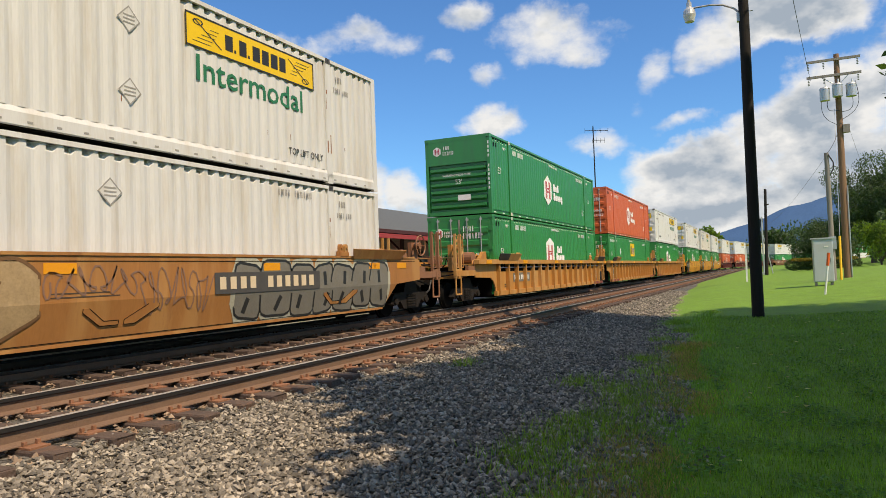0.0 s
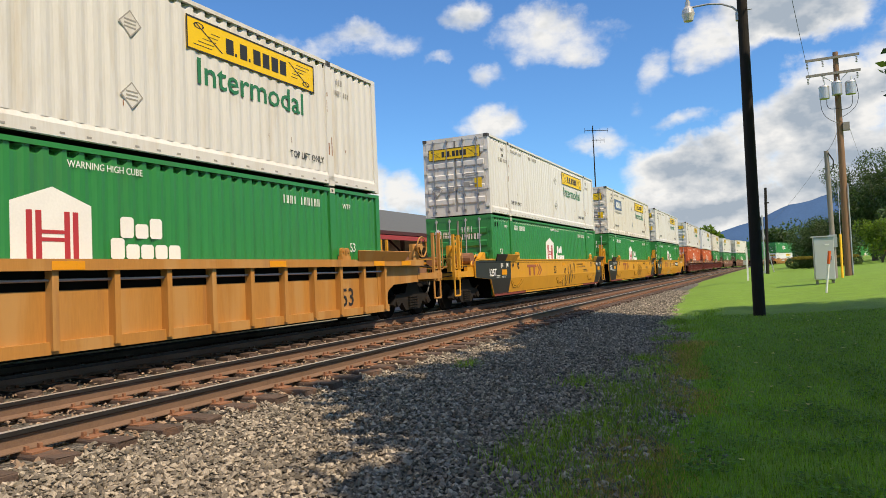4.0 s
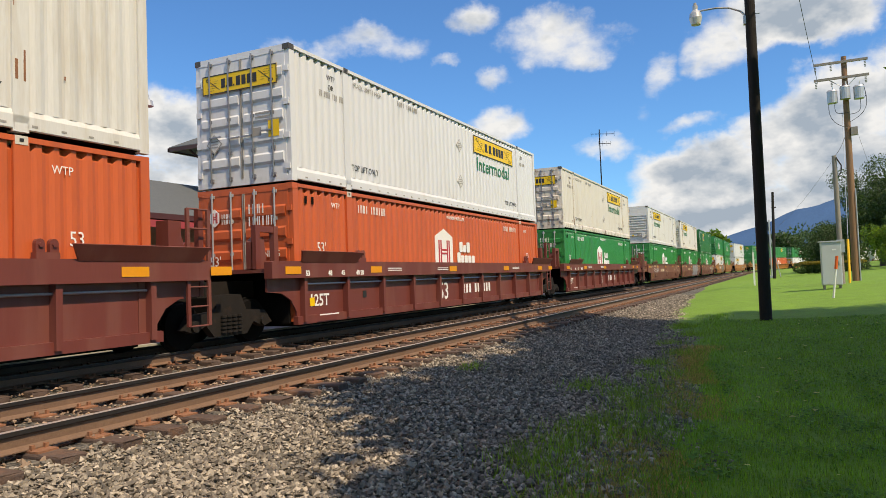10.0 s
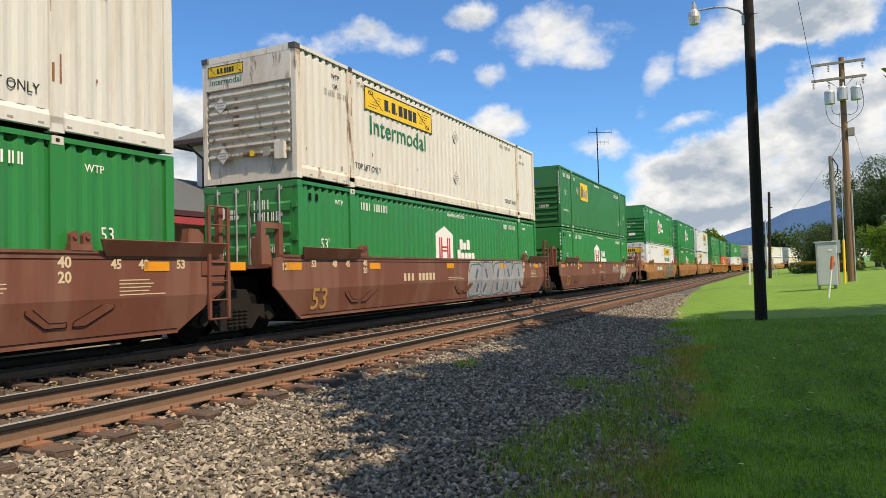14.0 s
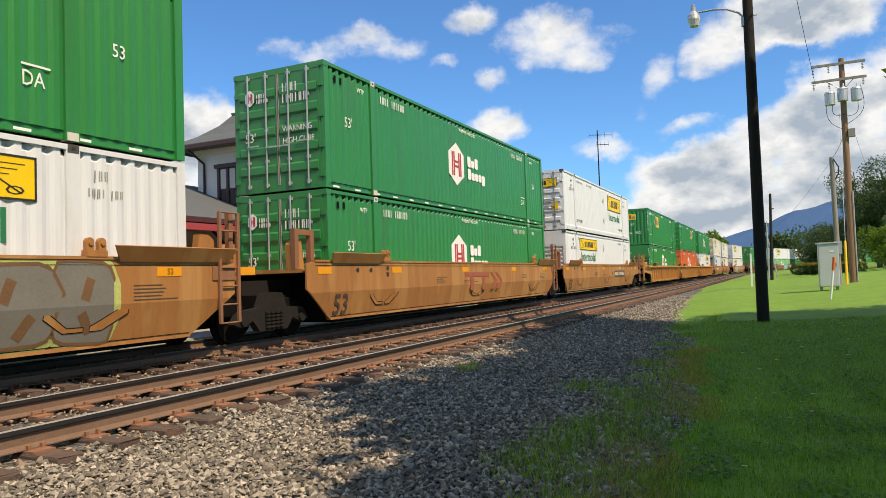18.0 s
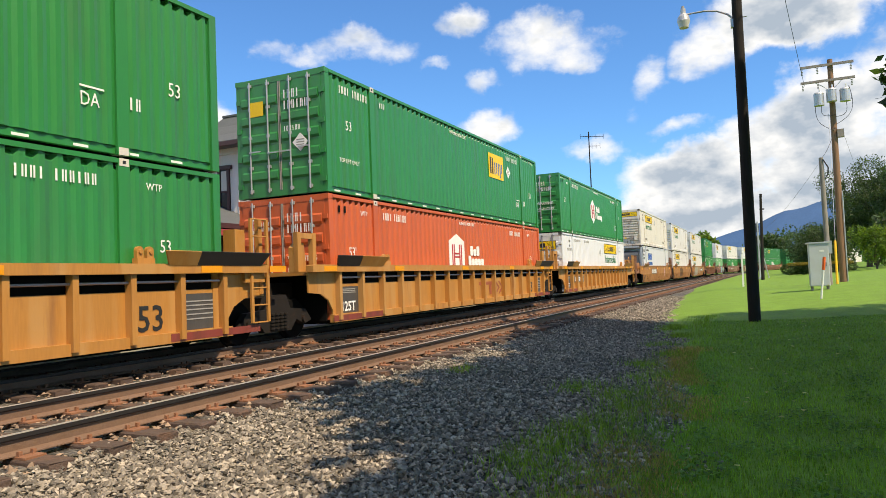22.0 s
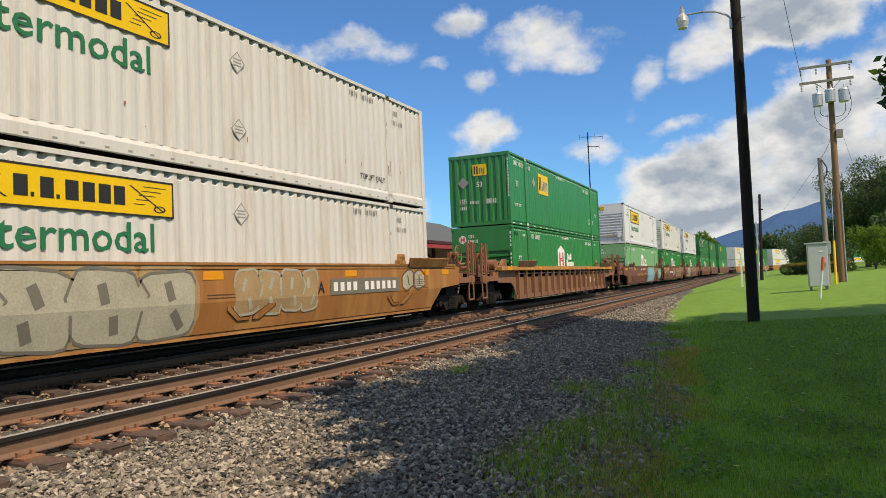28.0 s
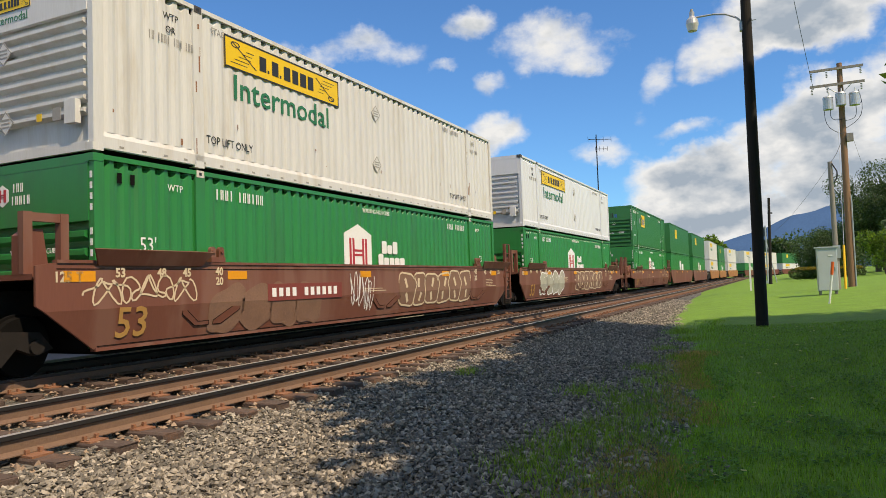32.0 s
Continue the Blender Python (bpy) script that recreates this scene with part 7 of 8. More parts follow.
# ---- the station across the tracks ----
def tower_window(t, name, corner, along_x, w, h):
    """A pair of tall sashes in a dark maroon frame, proud of the wall."""
    ox, oy, oz = corner

    def b(a0, a1, d0, d1, z0, z1):
        return box(B(), ox + a0, ox + a1, oy - d1, oy - d0, oz + z0, oz + z1) if along_x else box(B(), ox + d0, ox + d1, oy + a0, oy + a1, oz + z0, oz + z1)
    win = part(name, b(0, w, 0.0, 0.03, 0, h), M["glass"], t, "paired dark sash window with a maroon frame")
    part("header", b(-0.12, w + 0.12, 0, 0.14, h, h + 0.16), M["maroon_trim"], win)
    part("sill", b(-0.1, w + 0.1, 0, 0.16, -0.14, 0), M["maroon_trim"], win)
    for a in (0, w / 2 - 0.06, w - 0.12):
        part("mullion", b(a, a + 0.12, 0.0, 0.09, 0, h), M["maroon_trim"], win)
    for s in (0.12, w / 2 + 0.06):
        part("meeting_rail", b(s, s + w / 2 - 0.18, 0.03, 0.07, h * 0.46, h * 0.50), M["maroon_trim"], win)
        part("blind", b(s + 0.02, s + w / 2 - 0.2, 0.031, 0.036, h * 0.50, h * 0.97), M["blind"], win, "pale drawn blind behind the upper sash")


M["blind"] = plain("pale_blind", (0.55, 0.52, 0.46), 0.8)


def station():
    t = thing("station_building", "long stucco railway station with a square corner tower and grey roofs", "building")
    X0, X1, Y0, Y1 = -21.74, -18.6, 22.1, 25.7
    part("tower_wall", box(B(), X0, X1, Y0, Y1, -0.6, 6.9), M["stucco"], t, "cream stucco tower wall")
    part("wall_band", box(B(), X0 - 0.03, X1 + 0.03, Y0 - 0.03, Y1 + 0.03, 3.0, 3.72), M["band"], t, "dull maroon painted band")
    part("cornice", box(B(), X0 - 0.1, X1 + 0.1, Y0 - 0.1, Y1 + 0.1, 6.55, 6.80), M["stucco"], t)
    # corner pilaster in fresh paint
    part("corner_patch", box(B(), X1 - 0.42, X1 + 0.012, Y0 - 0.012, Y0 + 0.48, 3.72, 5.85), M["stucco"], t)
    o, cx, cy = 0.85, (X0 + X1) / 2, (Y0 + Y1) / 2
    rings = []
    bm = B()
    for ex, z in ((1.0, 6.78), (1.0, 6.92), (0.66, 7.42), (0.42, 7.92), (0.26, 8.42)):
        hx, hy = ((X1 - X0) / 2 + o) * ex, ((Y1 - Y0) / 2 + o) * ex
        rings.append([bm.verts.new((cx + a * hx, cy + b * hy, z)) for a, b in ((-1, -1), (1, -1), (1, 1), (-1, 1))])
    bm.faces.new(rings[0][::-1])
    bm.faces.new(rings[-1])
    for p, q in zip(rings, rings[1:]):
        for i in range(4):
            bm.faces.new((p[i], p[(i + 1) % 4], q[(i + 1) % 4], q[i]))
    roof = part("tower_roof", bm, M["slate"], t, "grey bell-cast shingle roof")
    hx, hy = (X1 - X0) / 2 + o + 0.04, (Y1 - Y0) / 2 + o + 0.04
    bm = box(B(), cx - hx, cx + hx, cy - hy, cy - hy + 0.1, 6.72, 6.88)
    box(bm, cx + hx - 0.1, cx + hx, cy - hy, cy + hy, 6.72, 6.88)
    box(bm, cx - hx, cx - hx + 0.1, cy - hy, cy + hy, 6.72, 6.88)
    part("gutter", bm, M["maroon_trim"], roof, "dark gutter")
    part("ridge_cap", box(B(), cx - 0.66, cx + 0.66, cy - 0.74, cy + 0.74, 8.42, 8.50), M["slate"], roof)
    bm = rod(B(), (cx, cy, 8.5), (cx, cy, 8.95), 0.10, 8, 0.03)
    for a in (-0.5, 0.5):
        rod(bm, (cx + a, cy, 8.5), (cx + a * 0.5, cy, 8.72), 0.025, 5)
        rod(bm, (cx + a * 0.5, cy, 8.72), (cx, cy, 8.66), 0.025, 5)
    part("finial", bm, M["gear"], roof, "small iron finial")
    part("lightning_rod", rod(B(), (cx, cy, 8.9), (cx, cy, 9.9), 0.015, 5), M["gear"], roof)
    part("downpipe", tube(B(), [(X0 + 0.12, Y0 - 0.7, 6.75), (X0 + 0.42, Y0 - 0.08, 6.2), (X0 + 0.42, Y0 - 0.08, 4.0)], 0.05, 8), M["maroon_trim"], t)
    part("conduit", rod(B(), (X1 - 0.5, Y0 - 0.03, 3.7), (X1 - 0.5, Y0 - 0.03, 5.7), 0.02, 6), M["stucco"], t)
    tower_window(t, "window", (-20.62, Y0, 4.22), True, 1.08, 1.72)
    tower_window(t, "window", (X1, 23.36, 4.22), False, 1.06, 1.72)
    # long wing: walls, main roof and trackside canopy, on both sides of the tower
    part("wing_wall", box(B(), -26.5, -18.7, -14.0, 48.0, -0.6, 3.35), M["wing"], t, "wing wall with the canopy's shade painted into its colour")
    for y in (-6.0, -1.0, 4.0, 8.0, 11.9, 14.4, 28.0, 31.5, 36.0):
        w = part("window", box(B(), -18.7, -18.66, y, y + 1.0, 0.9, 2.35), M["glass"], t, "dark wing window")
        part("frame", box(B(), -18.66, -18.62, y - 0.1, y + 1.1, 2.35, 2.5), M["maroon_trim"], w)
        part("sill", box(B(), -18.66, -18.60, y - 0.1, y + 1.1, 0.82, 0.9), M["maroon_trim"], w)
    bm = B()
    for a, b in ((-14.6, 48.6),):
        pts = [(-17.5, 3.44), (-22.5, 5.44), (-27.5, 3.44), (-27.5, 3.36), (-17.5, 3.36)]
        lo = [bm.verts.new((x, a, z)) for x, z in pts]
        hi = [bm.verts.new((x, b, z)) for x, z in pts]
        bm.faces.new(lo)
        bm.faces.new(hi[::-1])
        for i in range(5):
            bm.faces.new((lo[i], hi[i], hi[(i + 1) % 5], lo[(i + 1) % 5]))
    main = part("main_roof", bm, M["slate"], t, "long grey shingle roof")
    part("eave_board", box(B(), -17.5, -17.42, -14.6, 48.6, 3.28, 3.46), M["maroon_trim"], main)
    bm = sweep(B(), [(-18.6, 3.30), (-15.55, 3.00), (-15.55, 2.94), (-18.6, 3.22)], -14.6, 48.6)
    can = part("canopy_roof", bm, M["canopy_red"], t, "red-edged platform canopy")
    part("fascia", box(B(), -15.55, -15.45, -14.6, 48.6, 2.80, 3.0), M["canopy_red"], can, "red painted fascia")
    for y in range(-12, 48, 4):
        part("canopy_post", box(B(), -16.1, -15.95, y + 1.6, y + 1.75, -0.4, 2.95), M["maroon_trim"], t, "dark canopy post")
        part("bracket", rod(B(), (-16.0, y + 1.67, 2.2), (-16.9, y + 1.67, 3.05), 0.05, 6), M["maroon_trim"], t)
    for y, h, w in ((18.2, 5.95, 0.55), (13.9, 6.4, 0.55)):
        c = part("chimney", box(B(), -22.8, -22.2, y, y + w, 4.8, h), M["brick"], t, "red brick chimney")
        part("cap", box(B(), -22.86, -22.14, y - 0.06, y + w + 0.06, h - 0.14, h - 0.04), M["brick"], c)
    solid("platform", box(B(), -19.0, -14.0, -30, 70, -0.62, -0.25), M["concrete"], "low concrete station platform", "platform", kind="structure")


# wall colour darkened to hold the shade under the canopy
M["wing"] = material("shaded_wing_paint", (0.36, 0.31, 0.25), 0.8, 0, 0.12, 2)
M["concrete"] = material("platform_concrete", (0.33, 0.31, 0.28), 0.85, 0, 0.12, 1.5, 0.3, 40)
station()


def platform_lamp():
    t = thing("platform_lamp", "weathered wooden lamp pole on the station platform", "street lamp", at=(-13.6, 11.4, -0.5))
    part("pole", rod(B(), (0, 0, 0), (0, 0, 6.4), 0.13, 12, 0.10), M["pole_grey"], t)
    part("arm", tube(B(), [(0, 0.1, 5.55), (0.05, 0.2, 5.85), (0.1, 0.38, 6.02), (0.12, 0.55, 6.05)], 0.022, 6), M["zinc"], t, "bent lamp arm")
    bm = rod(B(), (0.12, 0.62, 5.98), (0.12, 0.62, 6.12), 0.16, 14, 0.13)
    rod(bm, (0.12, 0.62, 6.12), (0.12, 0.62, 6.26), 0.08, 10, 0.05)
    part("lamp_head", bm, M["zinc"], t)


platform_lamp()

# ---- the consist ----
BOX_TONE = {"white": "off-white", "white_new": "clean white", "white_worn": "rust-streaked white", "white_rust": "rusty white", "green": "bright green", "green_light": "sun-faded green", "green_dark": "dark green", "orange": "orange"}
CAR_TONE = {"yellow_car": "bright yellow", "gold_car": "weathered gold", "brown_gold": "rusty gold-brown", "rust_brown": "rust-brown", "maroon": "dark maroon", "brown": "faded brown"}


def consist():
    protos, cars, made = {}, {}, []

    def box_of(key):
        paint, end, logo = key
        if key not in protos:
            tone = BOX_TONE[paint]
            ends = {"doors": "rodded doors", "ribs": "a ribbed end", "folds": "a folded end", "cooler": "a cooling unit"}[end]
            signs = {"banner": "yellow banner", "banner_tall": "tall yellow banner", "house": "gabled emblem", "hexagon": "six-sided emblem", "square": "yellow emblem", "square_mid": "yellow emblem", "blue_word": "blue blocks"}[logo]
            protos[key] = container(f"{tone} corrugated container with {ends} and {signs}", paint, end, logo)
            return protos[key]
        return copy_thing(protos[key], pose(0, 0, 0))

    def car_of(key):
        if key not in cars:
            paint, style, front, rear, ends = key
            tone = CAR_TONE[paint]
            body = "smooth" if style == "smooth" else "ribbed"
            cars[key] = well_car(f"{tone} {body} well car under two stacked containers", paint, style, front, rear, ends, stripe=ends, text=CAR_TEXT.get(paint + style, ()))
            return cars[key]
        return copy_thing(cars[key], pose(0, 0, 0))

    for y, car_key, lower, upper in UNITS:
        if y > 570:
            for ob, z in ((far_car(CAR_TONE[car_key[0]] + " steel well car far down the line", car_key[0]), 0.0),
                          (far_container(BOX_TONE[lower[0]] + " steel container far down the line", lower[0], lower[2]), 0.335),
                          (far_container(BOX_TONE[upper[0]] + " steel container far down the line", upper[0], upper[2]), 0.335 + TALL + 0.05)):
                MOVING.append((ob, y, z))
            continue
        car, low, high = car_of(car_key), box_of(lower), box_of(upper)
        made.append((car, low, high))
        for ob, z in ((car, 0.0), (low, 0.335), (high, 0.335 + TALL + 0.05)):
            MOVING.append((ob, y, z))


    return made


def paint_cars(made):
    """What sets the single cars apart: sprayed tags, numbers, owner's marks, a shipper's sign."""
    car = [m[0] for m in made]
    letter_tag(car[0], 10.7, 16.3, 0.36, 1.50, "spray_grey", "ink", "spray_pale", 7, 1, "grey sprayed letters with pale outlines")
    bubble_tag(car[0], 4.6, 6.9, 0.40, 1.50, "spray_tan", "brown_gold_dark", 2, 2, "tan sprayed swirl with dark outline")
    number_board(car[0], 10.3, 13.2, 0.98, 1.20, "ink_cream", "faded_black", x=1.432)
    scribble(car[0], 7.0, 8.6, 0.95, 1.42, "brown_patch", 3)
    scribble(car[0], 8.6, 10.1, 0.62, 1.4, "brown_patch", 4)
    for i in (4, 5, 6):
        red_mark(car[i], 3.4, 5.3, 0.95, 1.38)
        lettering("LD LIMIT 119600 PER UNIT", 0.11, M["ink"], car[i], 1.428, 11.2, 1.32, 0.95)
        bars(car[i], M["ink"], [(11.2, 12.9, 1.22, 1.24), (12.4, 13.2, 1.08, 1.10), (12.4, 13.0, 1.0, 1.02)], 1.427, name="small_print")
        bars(car[i], M["ink_white"], [(0.5, 0.95, 0.97, 0.985), (0.5, 0.85, 0.935, 0.95)], 1.428, name="small_print")
        bars(car[i], M["ink_white"], [(0.42, 0.46, 1.28, 1.46), (1.0, 1.04, 1.28, 1.46), (15.75, 15.79, 1.28, 1.46), (16.55, 16.59, 1.28, 1.46)], 1.428, name="tick_mark")
        bars(car[i], M["ink"], [(1.62, 1.66, 1.28, 1.46), (2.2, 2.24, 1.28, 1.46), (14.4, 14.44, 1.28, 1.46), (15.25, 15.29, 1.28, 1.46)], 1.427, name="tick_mark")
    scribble(car[4], 8.8, 10.8, 0.35, 1.45, "ink", 5, 0.06, 5, "black sprayed looping tag")
    scribble(car[5], 8.8, 10.6, 0.40, 1.4, "ink", 6, 0.035, 8)
    bubble_tag(car[6], 5.2, 6.9, 0.36, 1.46, "yellow_car", "spray_pale", 2, 7, "pale outlined bubble letters")
    scribble(car[6], 9.0, 10.4, 1.02, 1.42, "ink", 31, 0.03, 7, "black sprayed scribble")
    bars(car[6], M["ink_white"], [(8.35, 8.6, 1.16, 1.24), (8.9, 9.05, 1.16, 1.24)], 1.427, name="small_print")
    number_board(car[6], 10.9, 12.9, 1.10, 1.32, "ink_white", "ink")
    for i in (1, 3, 16, 18):
        number_board(car[i], NUMBER_AT[i], NUMBER_AT[i] + 1.75, 0.80, 0.98, "ink_white", "spray_grey", (4, 6), 1.338)
        bars(car[i], M["ink"], [(NUMBER_AT[i] - 1.1, NUMBER_AT[i] - 0.8, 0.62, 0.66), (NUMBER_AT[i] - 1.1, NUMBER_AT[i] - 0.8, 0.55, 0.58)], 1.337, name="small_print")
    for i in (7, 8, 9):
        number_board(car[i], 8.1, 10.7, 0.62, 0.90, "ink_white", None, (4, 6), 1.336)
    for i in (7, 8, 9):
        bars(car[i], M["ink_white"], [(y, y + 0.7, z, z + 0.022) for y in (3.4, 6.2, 12.4) for z in (1.34, 1.39)] + [(0.5, 1.2, 0.42, 0.445)], 1.524, name="small_print")
        bars(car[i], M["sign_yellow"], [(0.42, 0.58, 0.62, 0.80)], 1.336, name="sticker", label="yellow inspection sticker")
        bars(car[i], M["ink"], [(2.5, 2.66, 0.72, 0.88)], 1.336, name="drain_hole")
    number_board(car[10], 4.3, 6.25, 0.98, 1.18, "ink_cream", None, (3, 5))
    number_board(car[11], 4.3, 6.25, 0.98, 1.18, "ink_cream", None, (3, 5))
    scribble(car[10], 0.8, 1.9, 0.92, 1.28, "ink_white", 8, 0.025, 10, "white sprayed scribble")
    scribble(car[10], 2.1, 3.1, 0.92, 1.28, "ink_white", 9, 0.025, 10, "white sprayed scribble")
    letter_tag(car[11], 8.7, 13.9, 0.34, 1.52, "spray_silver", "ink_slate", "spray_pale", 5, 10, "silver sprayed letters with dark outlines")
    scribble(car[12], 10.5, 12.5, 0.95, 1.4, "ink_white", 11, 0.025, 10)
    bubble_tag(car[12], 12.9, 14.6, 0.40, 1.45, "spray_pale", "ink", 3, 12, "pale bubble letters")
    letter_tag(car[13], 9.4, 14.6, 0.34, 1.54, "spray_grey", "brown_gold_dark", "spray_lime", 5, 13, "large grey sprayed letters with black outlines")
    number_board(car[13], 4.4, 7.2, 0.99, 1.28, "ink_white", "spray_grey")
    red_mark(car[14], 7.2, 10.45, 0.70, 1.28)
    number_board(car[15], 10.3, 13.15, 0.94, 1.14, "ink_cream", "faded_black")
    red_mark(car[17], 8.8, 11.1, 0.55, 1.0, 1.336)
    red_mark(car[2], 8.8, 11.1, 0.55, 1.0, 1.336)
    number_board(car[19], 4.0, 6.6, 1.0, 1.28, "ink_white", "spray_grey")
    scribble(car[19], 11.7, 12.3, 0.5, 1.48, "spray_pink", 14, 0.07, 6, "pale pink sprayed zigzag")
    bubble_tag(car[20], 5.0, 8.2, 0.4, 1.4, "brown_gold_dark", "ink", 4, 15, "dark sprayed letters")
    letter_tag(car[21], 2.2, 6.8, 0.34, 1.53, "spray_pale", "spray_grey", "spray_tan", 4, 16, "large faded pale letters")
    letter_tag(car[21], 7.8, 10.4, 0.6, 1.5, "spray_tan", "spray_pale", None, 4, 17, "faded pale letters")
    number_board(car[21], 11.0, 14.0, 0.98, 1.18, "ink_white", "spray_grey")
    bubble_tag(car[21], 14.3, 15.6, 0.9, 1.45, "spray_pale", "brown_gold_dark", 2, 18, "small pale bubble letters")
    red_mark(car[22], 11.9, 13.9, 0.68, 0.98, 1.336, "ink_cream", "pale sprayed mark")
    number_board(car[23], 3.94, 6.35, 0.83, 1.04, "ink_ochre")
    scribble(car[23], 5.3, 7.15, 1.26, 1.42, "ink_white", 19, 0.025, 14, "white sprayed line of writing")
    letter_tag(car[23], 8.7, 12.4, 0.34, 1.56, "spray_teal", "spray_lilac", "spray_lime", 4, 20, "large teal and green sprayed letters")
    scribble(car[23], 13.0, 14.6, 1.15, 1.45, "ink_cream", 21, 0.025, 10)
    bubble_tag(car[23], 14.9, 16.6, 0.42, 1.46, "spray_mint", "ink", 4, 22, "mint bubble letters with black outlines")
    number_board(car[24], 3.8, 6.1, 0.95, 1.12, "ink_white", "red_board")
    bubble_tag(car[24], 2.2, 5.4, 0.36, 1.2, "brown_patch", "brown_patch", 4, 23, "faded brown sprayed patch")
    scribble(car[24], -0.2, 1.8, 0.95, 1.4, "ink_cream", 24, 0.03, 12)
    scribble(car[24], 6.6, 7.6, 0.5, 1.45, "ink_white", 25, 0.025, 8)
    letter_tag(car[24], 8.9, 13.6, 0.5, 1.46, "brown_patch", "ink_cream", None, 6, 26, "white outlined sprayed letters")
    bubble_tag(car[25], 1.6, 5.2, 0.4, 1.46, "spray_pale", "ink_white", 4, 27, "pale sprayed letters")
    letter_tag(car[25], 7.3, 13.0, 0.5, 1.45, "brown_patch", "ink_cream", None, 6, 28, "white outlined sprayed letters")
    lettering("A", 0.34, M["ink_faded"], car[15], 1.424, 9.5, 0.96)
    lettering("A", 0.30, M["ink_ochre"], car[23], 1.424, 7.15, 0.84)
    lettering("A", 0.36, M["ink"], car[21], 1.436, 10.4, 0.96)
    board_sign(made[5][2], 2.4, 4.7, 1.62, 2.28, "ink_slate")


NUMBER_AT = {1: 2.0, 3: 2.0, 16: 2.0, 18: 2.0}
M["brown_gold_dark"] = material("dark_rubbed_paint", (0.15, 0.075, 0.03), 0.65, 0, 0.2, 2)
M["spray_lime"] = material("lime_spray_paint", (0.38, 0.42, 0.13), 0.6, 0, 0.3, 2)
M["spray_tan"] = material("tan_spray_paint", (0.36, 0.25, 0.13), 0.6, 0, 0.25, 2)
M["spray_lilac"] = material("lilac_spray_paint", (0.36, 0.32, 0.38), 0.6, 0, 0.2, 2)
M["brown_patch"] = material("faded_brown_patch", (0.21, 0.115, 0.075), 0.65, 0, 0.2, 2)
M["red_board"] = material("red_brown_board", (0.20, 0.04, 0.03), 0.6, 0, 0.1, 2)
W, WN, WW = "white", "white_new", "white_worn"
JD, JN = (W, "doors", "banner"), (W, "ribs", "banner")
JDW, JNN = (WW, "doors", "banner"), (WN, "ribs", "banner")
JDN = (WN, "doors", "banner")
JDT, JNT = (WN, "doors", "banner_tall"), (WN, "ribs", "banner_tall")
JNW, JNR = (WW, "ribs", "banner"), ("white_rust", "ribs", "banner")
GD, GN = ("green", "doors", "house"), ("green", "ribs", "house")
XD, XN = ("green", "doors", "hexagon"), ("green", "ribs", "hexagon")
LN = ("green_light", "ribs", "house")
OD, OX = ("orange", "doors", "house"), ("orange", "doors", "hexagon")
EM = ("green", "doors", "square_mid")
EN, ED = ("green", "folds", "square"), ("green", "doors", "square")
DN, DD = ("green_dark", "ribs", "square"), ("green_dark", "doors", "square")
RM = (WN, "cooler", "blue_word")


def trio(paint, style, ends):
    return [(paint, style, "couple", "join", ends), (paint, style, "join", "join", ends), (paint, style, "join", "couple", ends)]


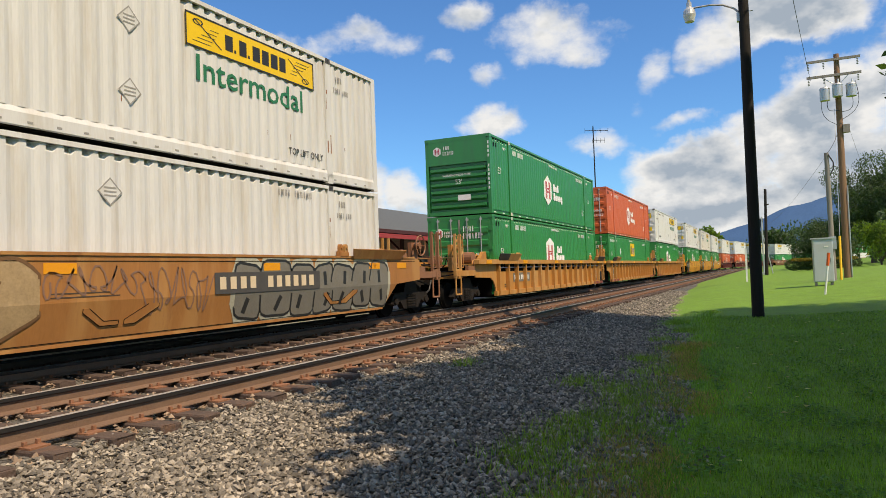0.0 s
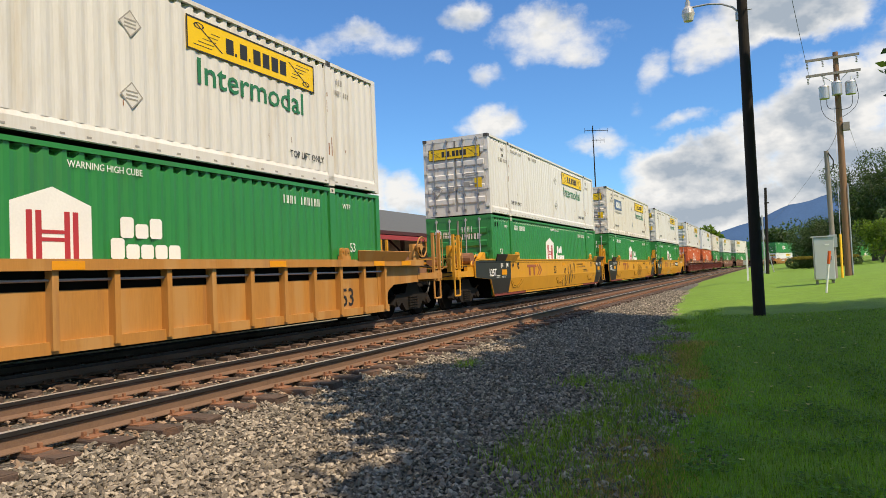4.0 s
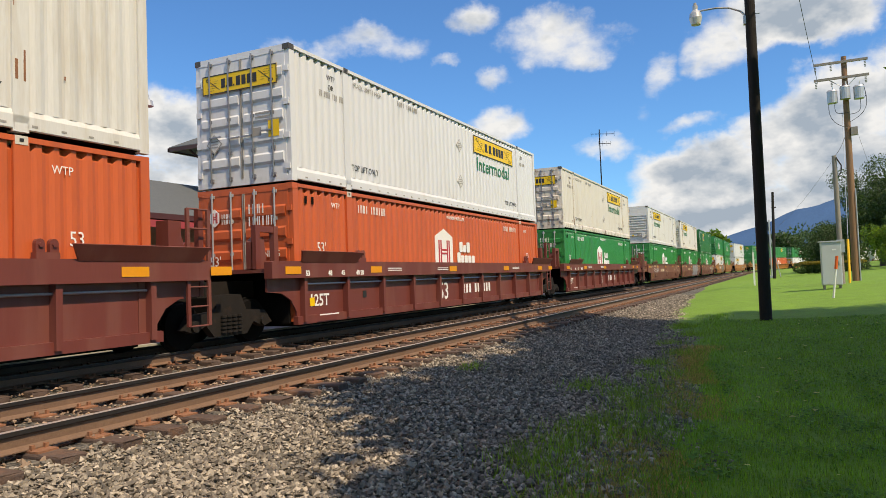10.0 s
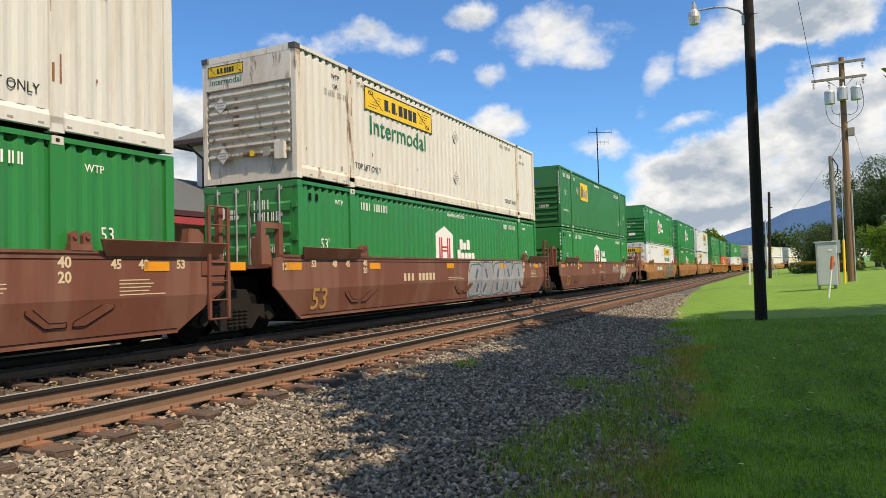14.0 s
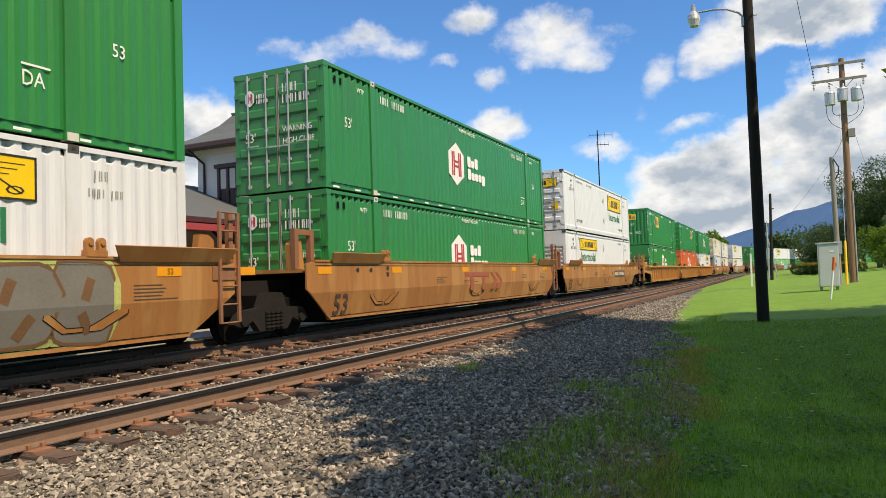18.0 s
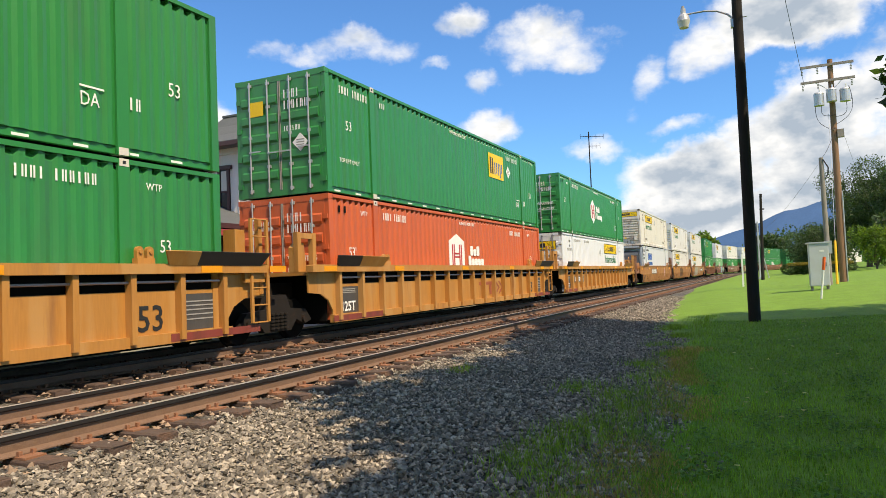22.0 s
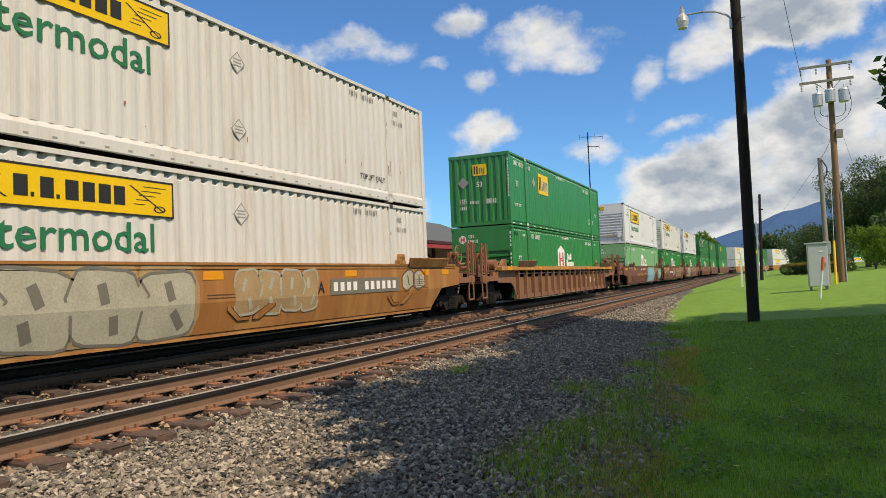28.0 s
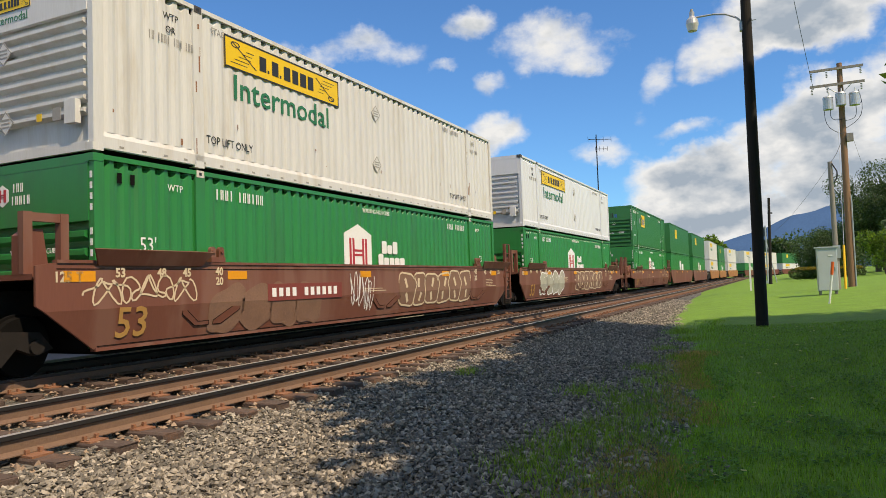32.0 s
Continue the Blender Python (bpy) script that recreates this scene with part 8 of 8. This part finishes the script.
YR, YS, BG = trio("gold_car", "ribs", True), trio("yellow_car", "smooth", True), trio("brown_gold", "smooth", False)
MR, BS = trio("maroon", "wide_ribs", False), trio("brown", "smooth", False)
SOLO = ("rust_brown", "ribs", "couple", "couple", False)
CAR_TEXT = {
    "gold_carribs": [("53", 0.58, "ink", 14.2, 0.50), ("125T", 0.31, "ink_white", 0.30, 0.50), ("40", 0.2, "ink", 2.2, 0.95), ("20", 0.2, "ink", 2.2, 0.72)],
    "yellow_carsmooth": [("125T", 0.36, "ink_white", -0.75, 1.0), ("53", 0.44, "ink", 7.15, 0.99), ("53", 0.15, "ink_white", 0.5, 1.33), ("48", 0.15, "ink_white", 1.07, 1.33), ("45", 0.15, "ink", 1.7, 1.33), ("40", 0.15, "ink", 2.28, 1.37), ("20", 0.15, "ink", 2.28, 1.22), ("40", 0.15, "ink", 14.15, 1.37), ("20", 0.15, "ink", 14.15, 1.22), ("45", 0.15, "ink", 14.98, 1.33), ("48", 0.15, "ink_white", 15.52, 1.33), ("53", 0.15, "ink_white", 16.32, 1.33)],
    "brown_goldsmooth": [("53", 0.66, "ink_faded", 0.0, 0.40), ("40", 0.14, "ink", 2.3, 1.37), ("20", 0.14, "ink", 2.3, 1.22), ("48", 0.14, "ink", 0.9, 1.33), ("45", 0.14, "ink", 1.5, 1.33), ("53", 0.14, "ink", 15.6, 1.33)],
    "maroonwide_ribs": [("53", 0.70, "ink_white", 6.62, 0.50), ("125T", 0.36, "ink_white", 0.4, 0.62), ("53", 0.15, "ink_white", 0.05, 1.26), ("48", 0.15, "ink_white", 0.85, 1.26), ("45", 0.15, "ink_white", 1.35, 1.26), ("40 20", 0.15, "ink_white", 1.95, 1.26)],
    "brownsmooth": [("53", 0.66, "ink_ochre", 0.25, 0.46), ("125 T", 0.2, "ink_cream", -0.75, 1.30), ("53", 0.19, "ink_cream", 0.24, 1.36), ("48", 0.19, "ink_cream", 1.02, 1.36), ("45", 0.19, "ink_cream", 1.55, 1.36), ("40", 0.19, "ink_cream", 2.3, 1.38), ("20", 0.19, "ink_cream", 2.3, 1.21), ("40", 0.22, "ink_cream", 13.95, 1.36), ("20", 0.22, "ink_cream", 13.95, 1.15), ("45", 0.2, "ink_cream", 14.8, 1.34), ("48", 0.2, "ink_cream", 15.3, 1.34), ("53", 0.2, "ink_cream", 16.05, 1.34)],
}
# where each unit's box begins along the line at 0 s; car; lower and upper container
UNITS = [(-1.2, BG[2], JN, JD),
         (23.0, YR[0], GD, XN), (42.7, YR[1], EM, OX), (62.3, YR[2], GN, JD),
         (86.3, YS[0], GD, JD), (106.1, YS[1], GD, JDW), (125.8, YS[2], GN, JD),
         (150.0, MR[0], OD, JD), (169.8, MR[1], OD, JDN), (190.0, MR[2], GD, JDW),
         (213.9, BS[0], GD, JN), (233.4, BS[1], GD, JNR), (253.5, BS[2], GN, DN),
         (277.4, BG[0], JDN, XN), (297.7, BG[1], XD, XD), (317.2, BG[2], JNN, JDT),
         (341.66, YR[0], GN, EN), (361.3, YR[1], OD, ED), (381.2, YR[2], JDN, XD),
         (404.95, BG[0], RM, JNW), (424.95, BG[1], JN, JN), (444.95, BG[2], JN, JN),
         (468.72, SOLO, GN, EN),
         (493.2, BS[0], LN, JNT), (512.85, BS[1], GN, JN), (532.3, BS[2], GN, JNN),
         (556.2, BS[0], GN, DN), (576.0, BS[1], GN, DN), (595.8, BS[2], GN, DN),
         (620.0, BG[0], JN, JD), (639.8, BG[1], GN, DN), (659.6, BG[2], JN, JN),
         (683.8, MR[0], GD, JD), (703.6, MR[1], JN, JN), (723.4, MR[2], JN, DN),
         (747.6, BS[0], GN, JN), (767.4, BS[1], GN, JN)]
MOVING = []
paint_cars(consist())


def run(t):
    """How far the train has gone at t seconds."""
    return 15.8191 * t - 0.0017 * (t - 16) ** 2


def motions():
    for ob, y, z in MOVING:
        bend = y - run(0.0) > BEND_Y - 20
        times = [k * 1.0 for k in range(33)] if bend else [0, 8, 16, 24, 32]
        rows = []
        for t in times:
            place, turn = along(TRACKS[1], y - run(t))
            rows.append((t, pose(place.x, place.y, z, 0, 0, turn)))
        walk(ob, rows)


motions()
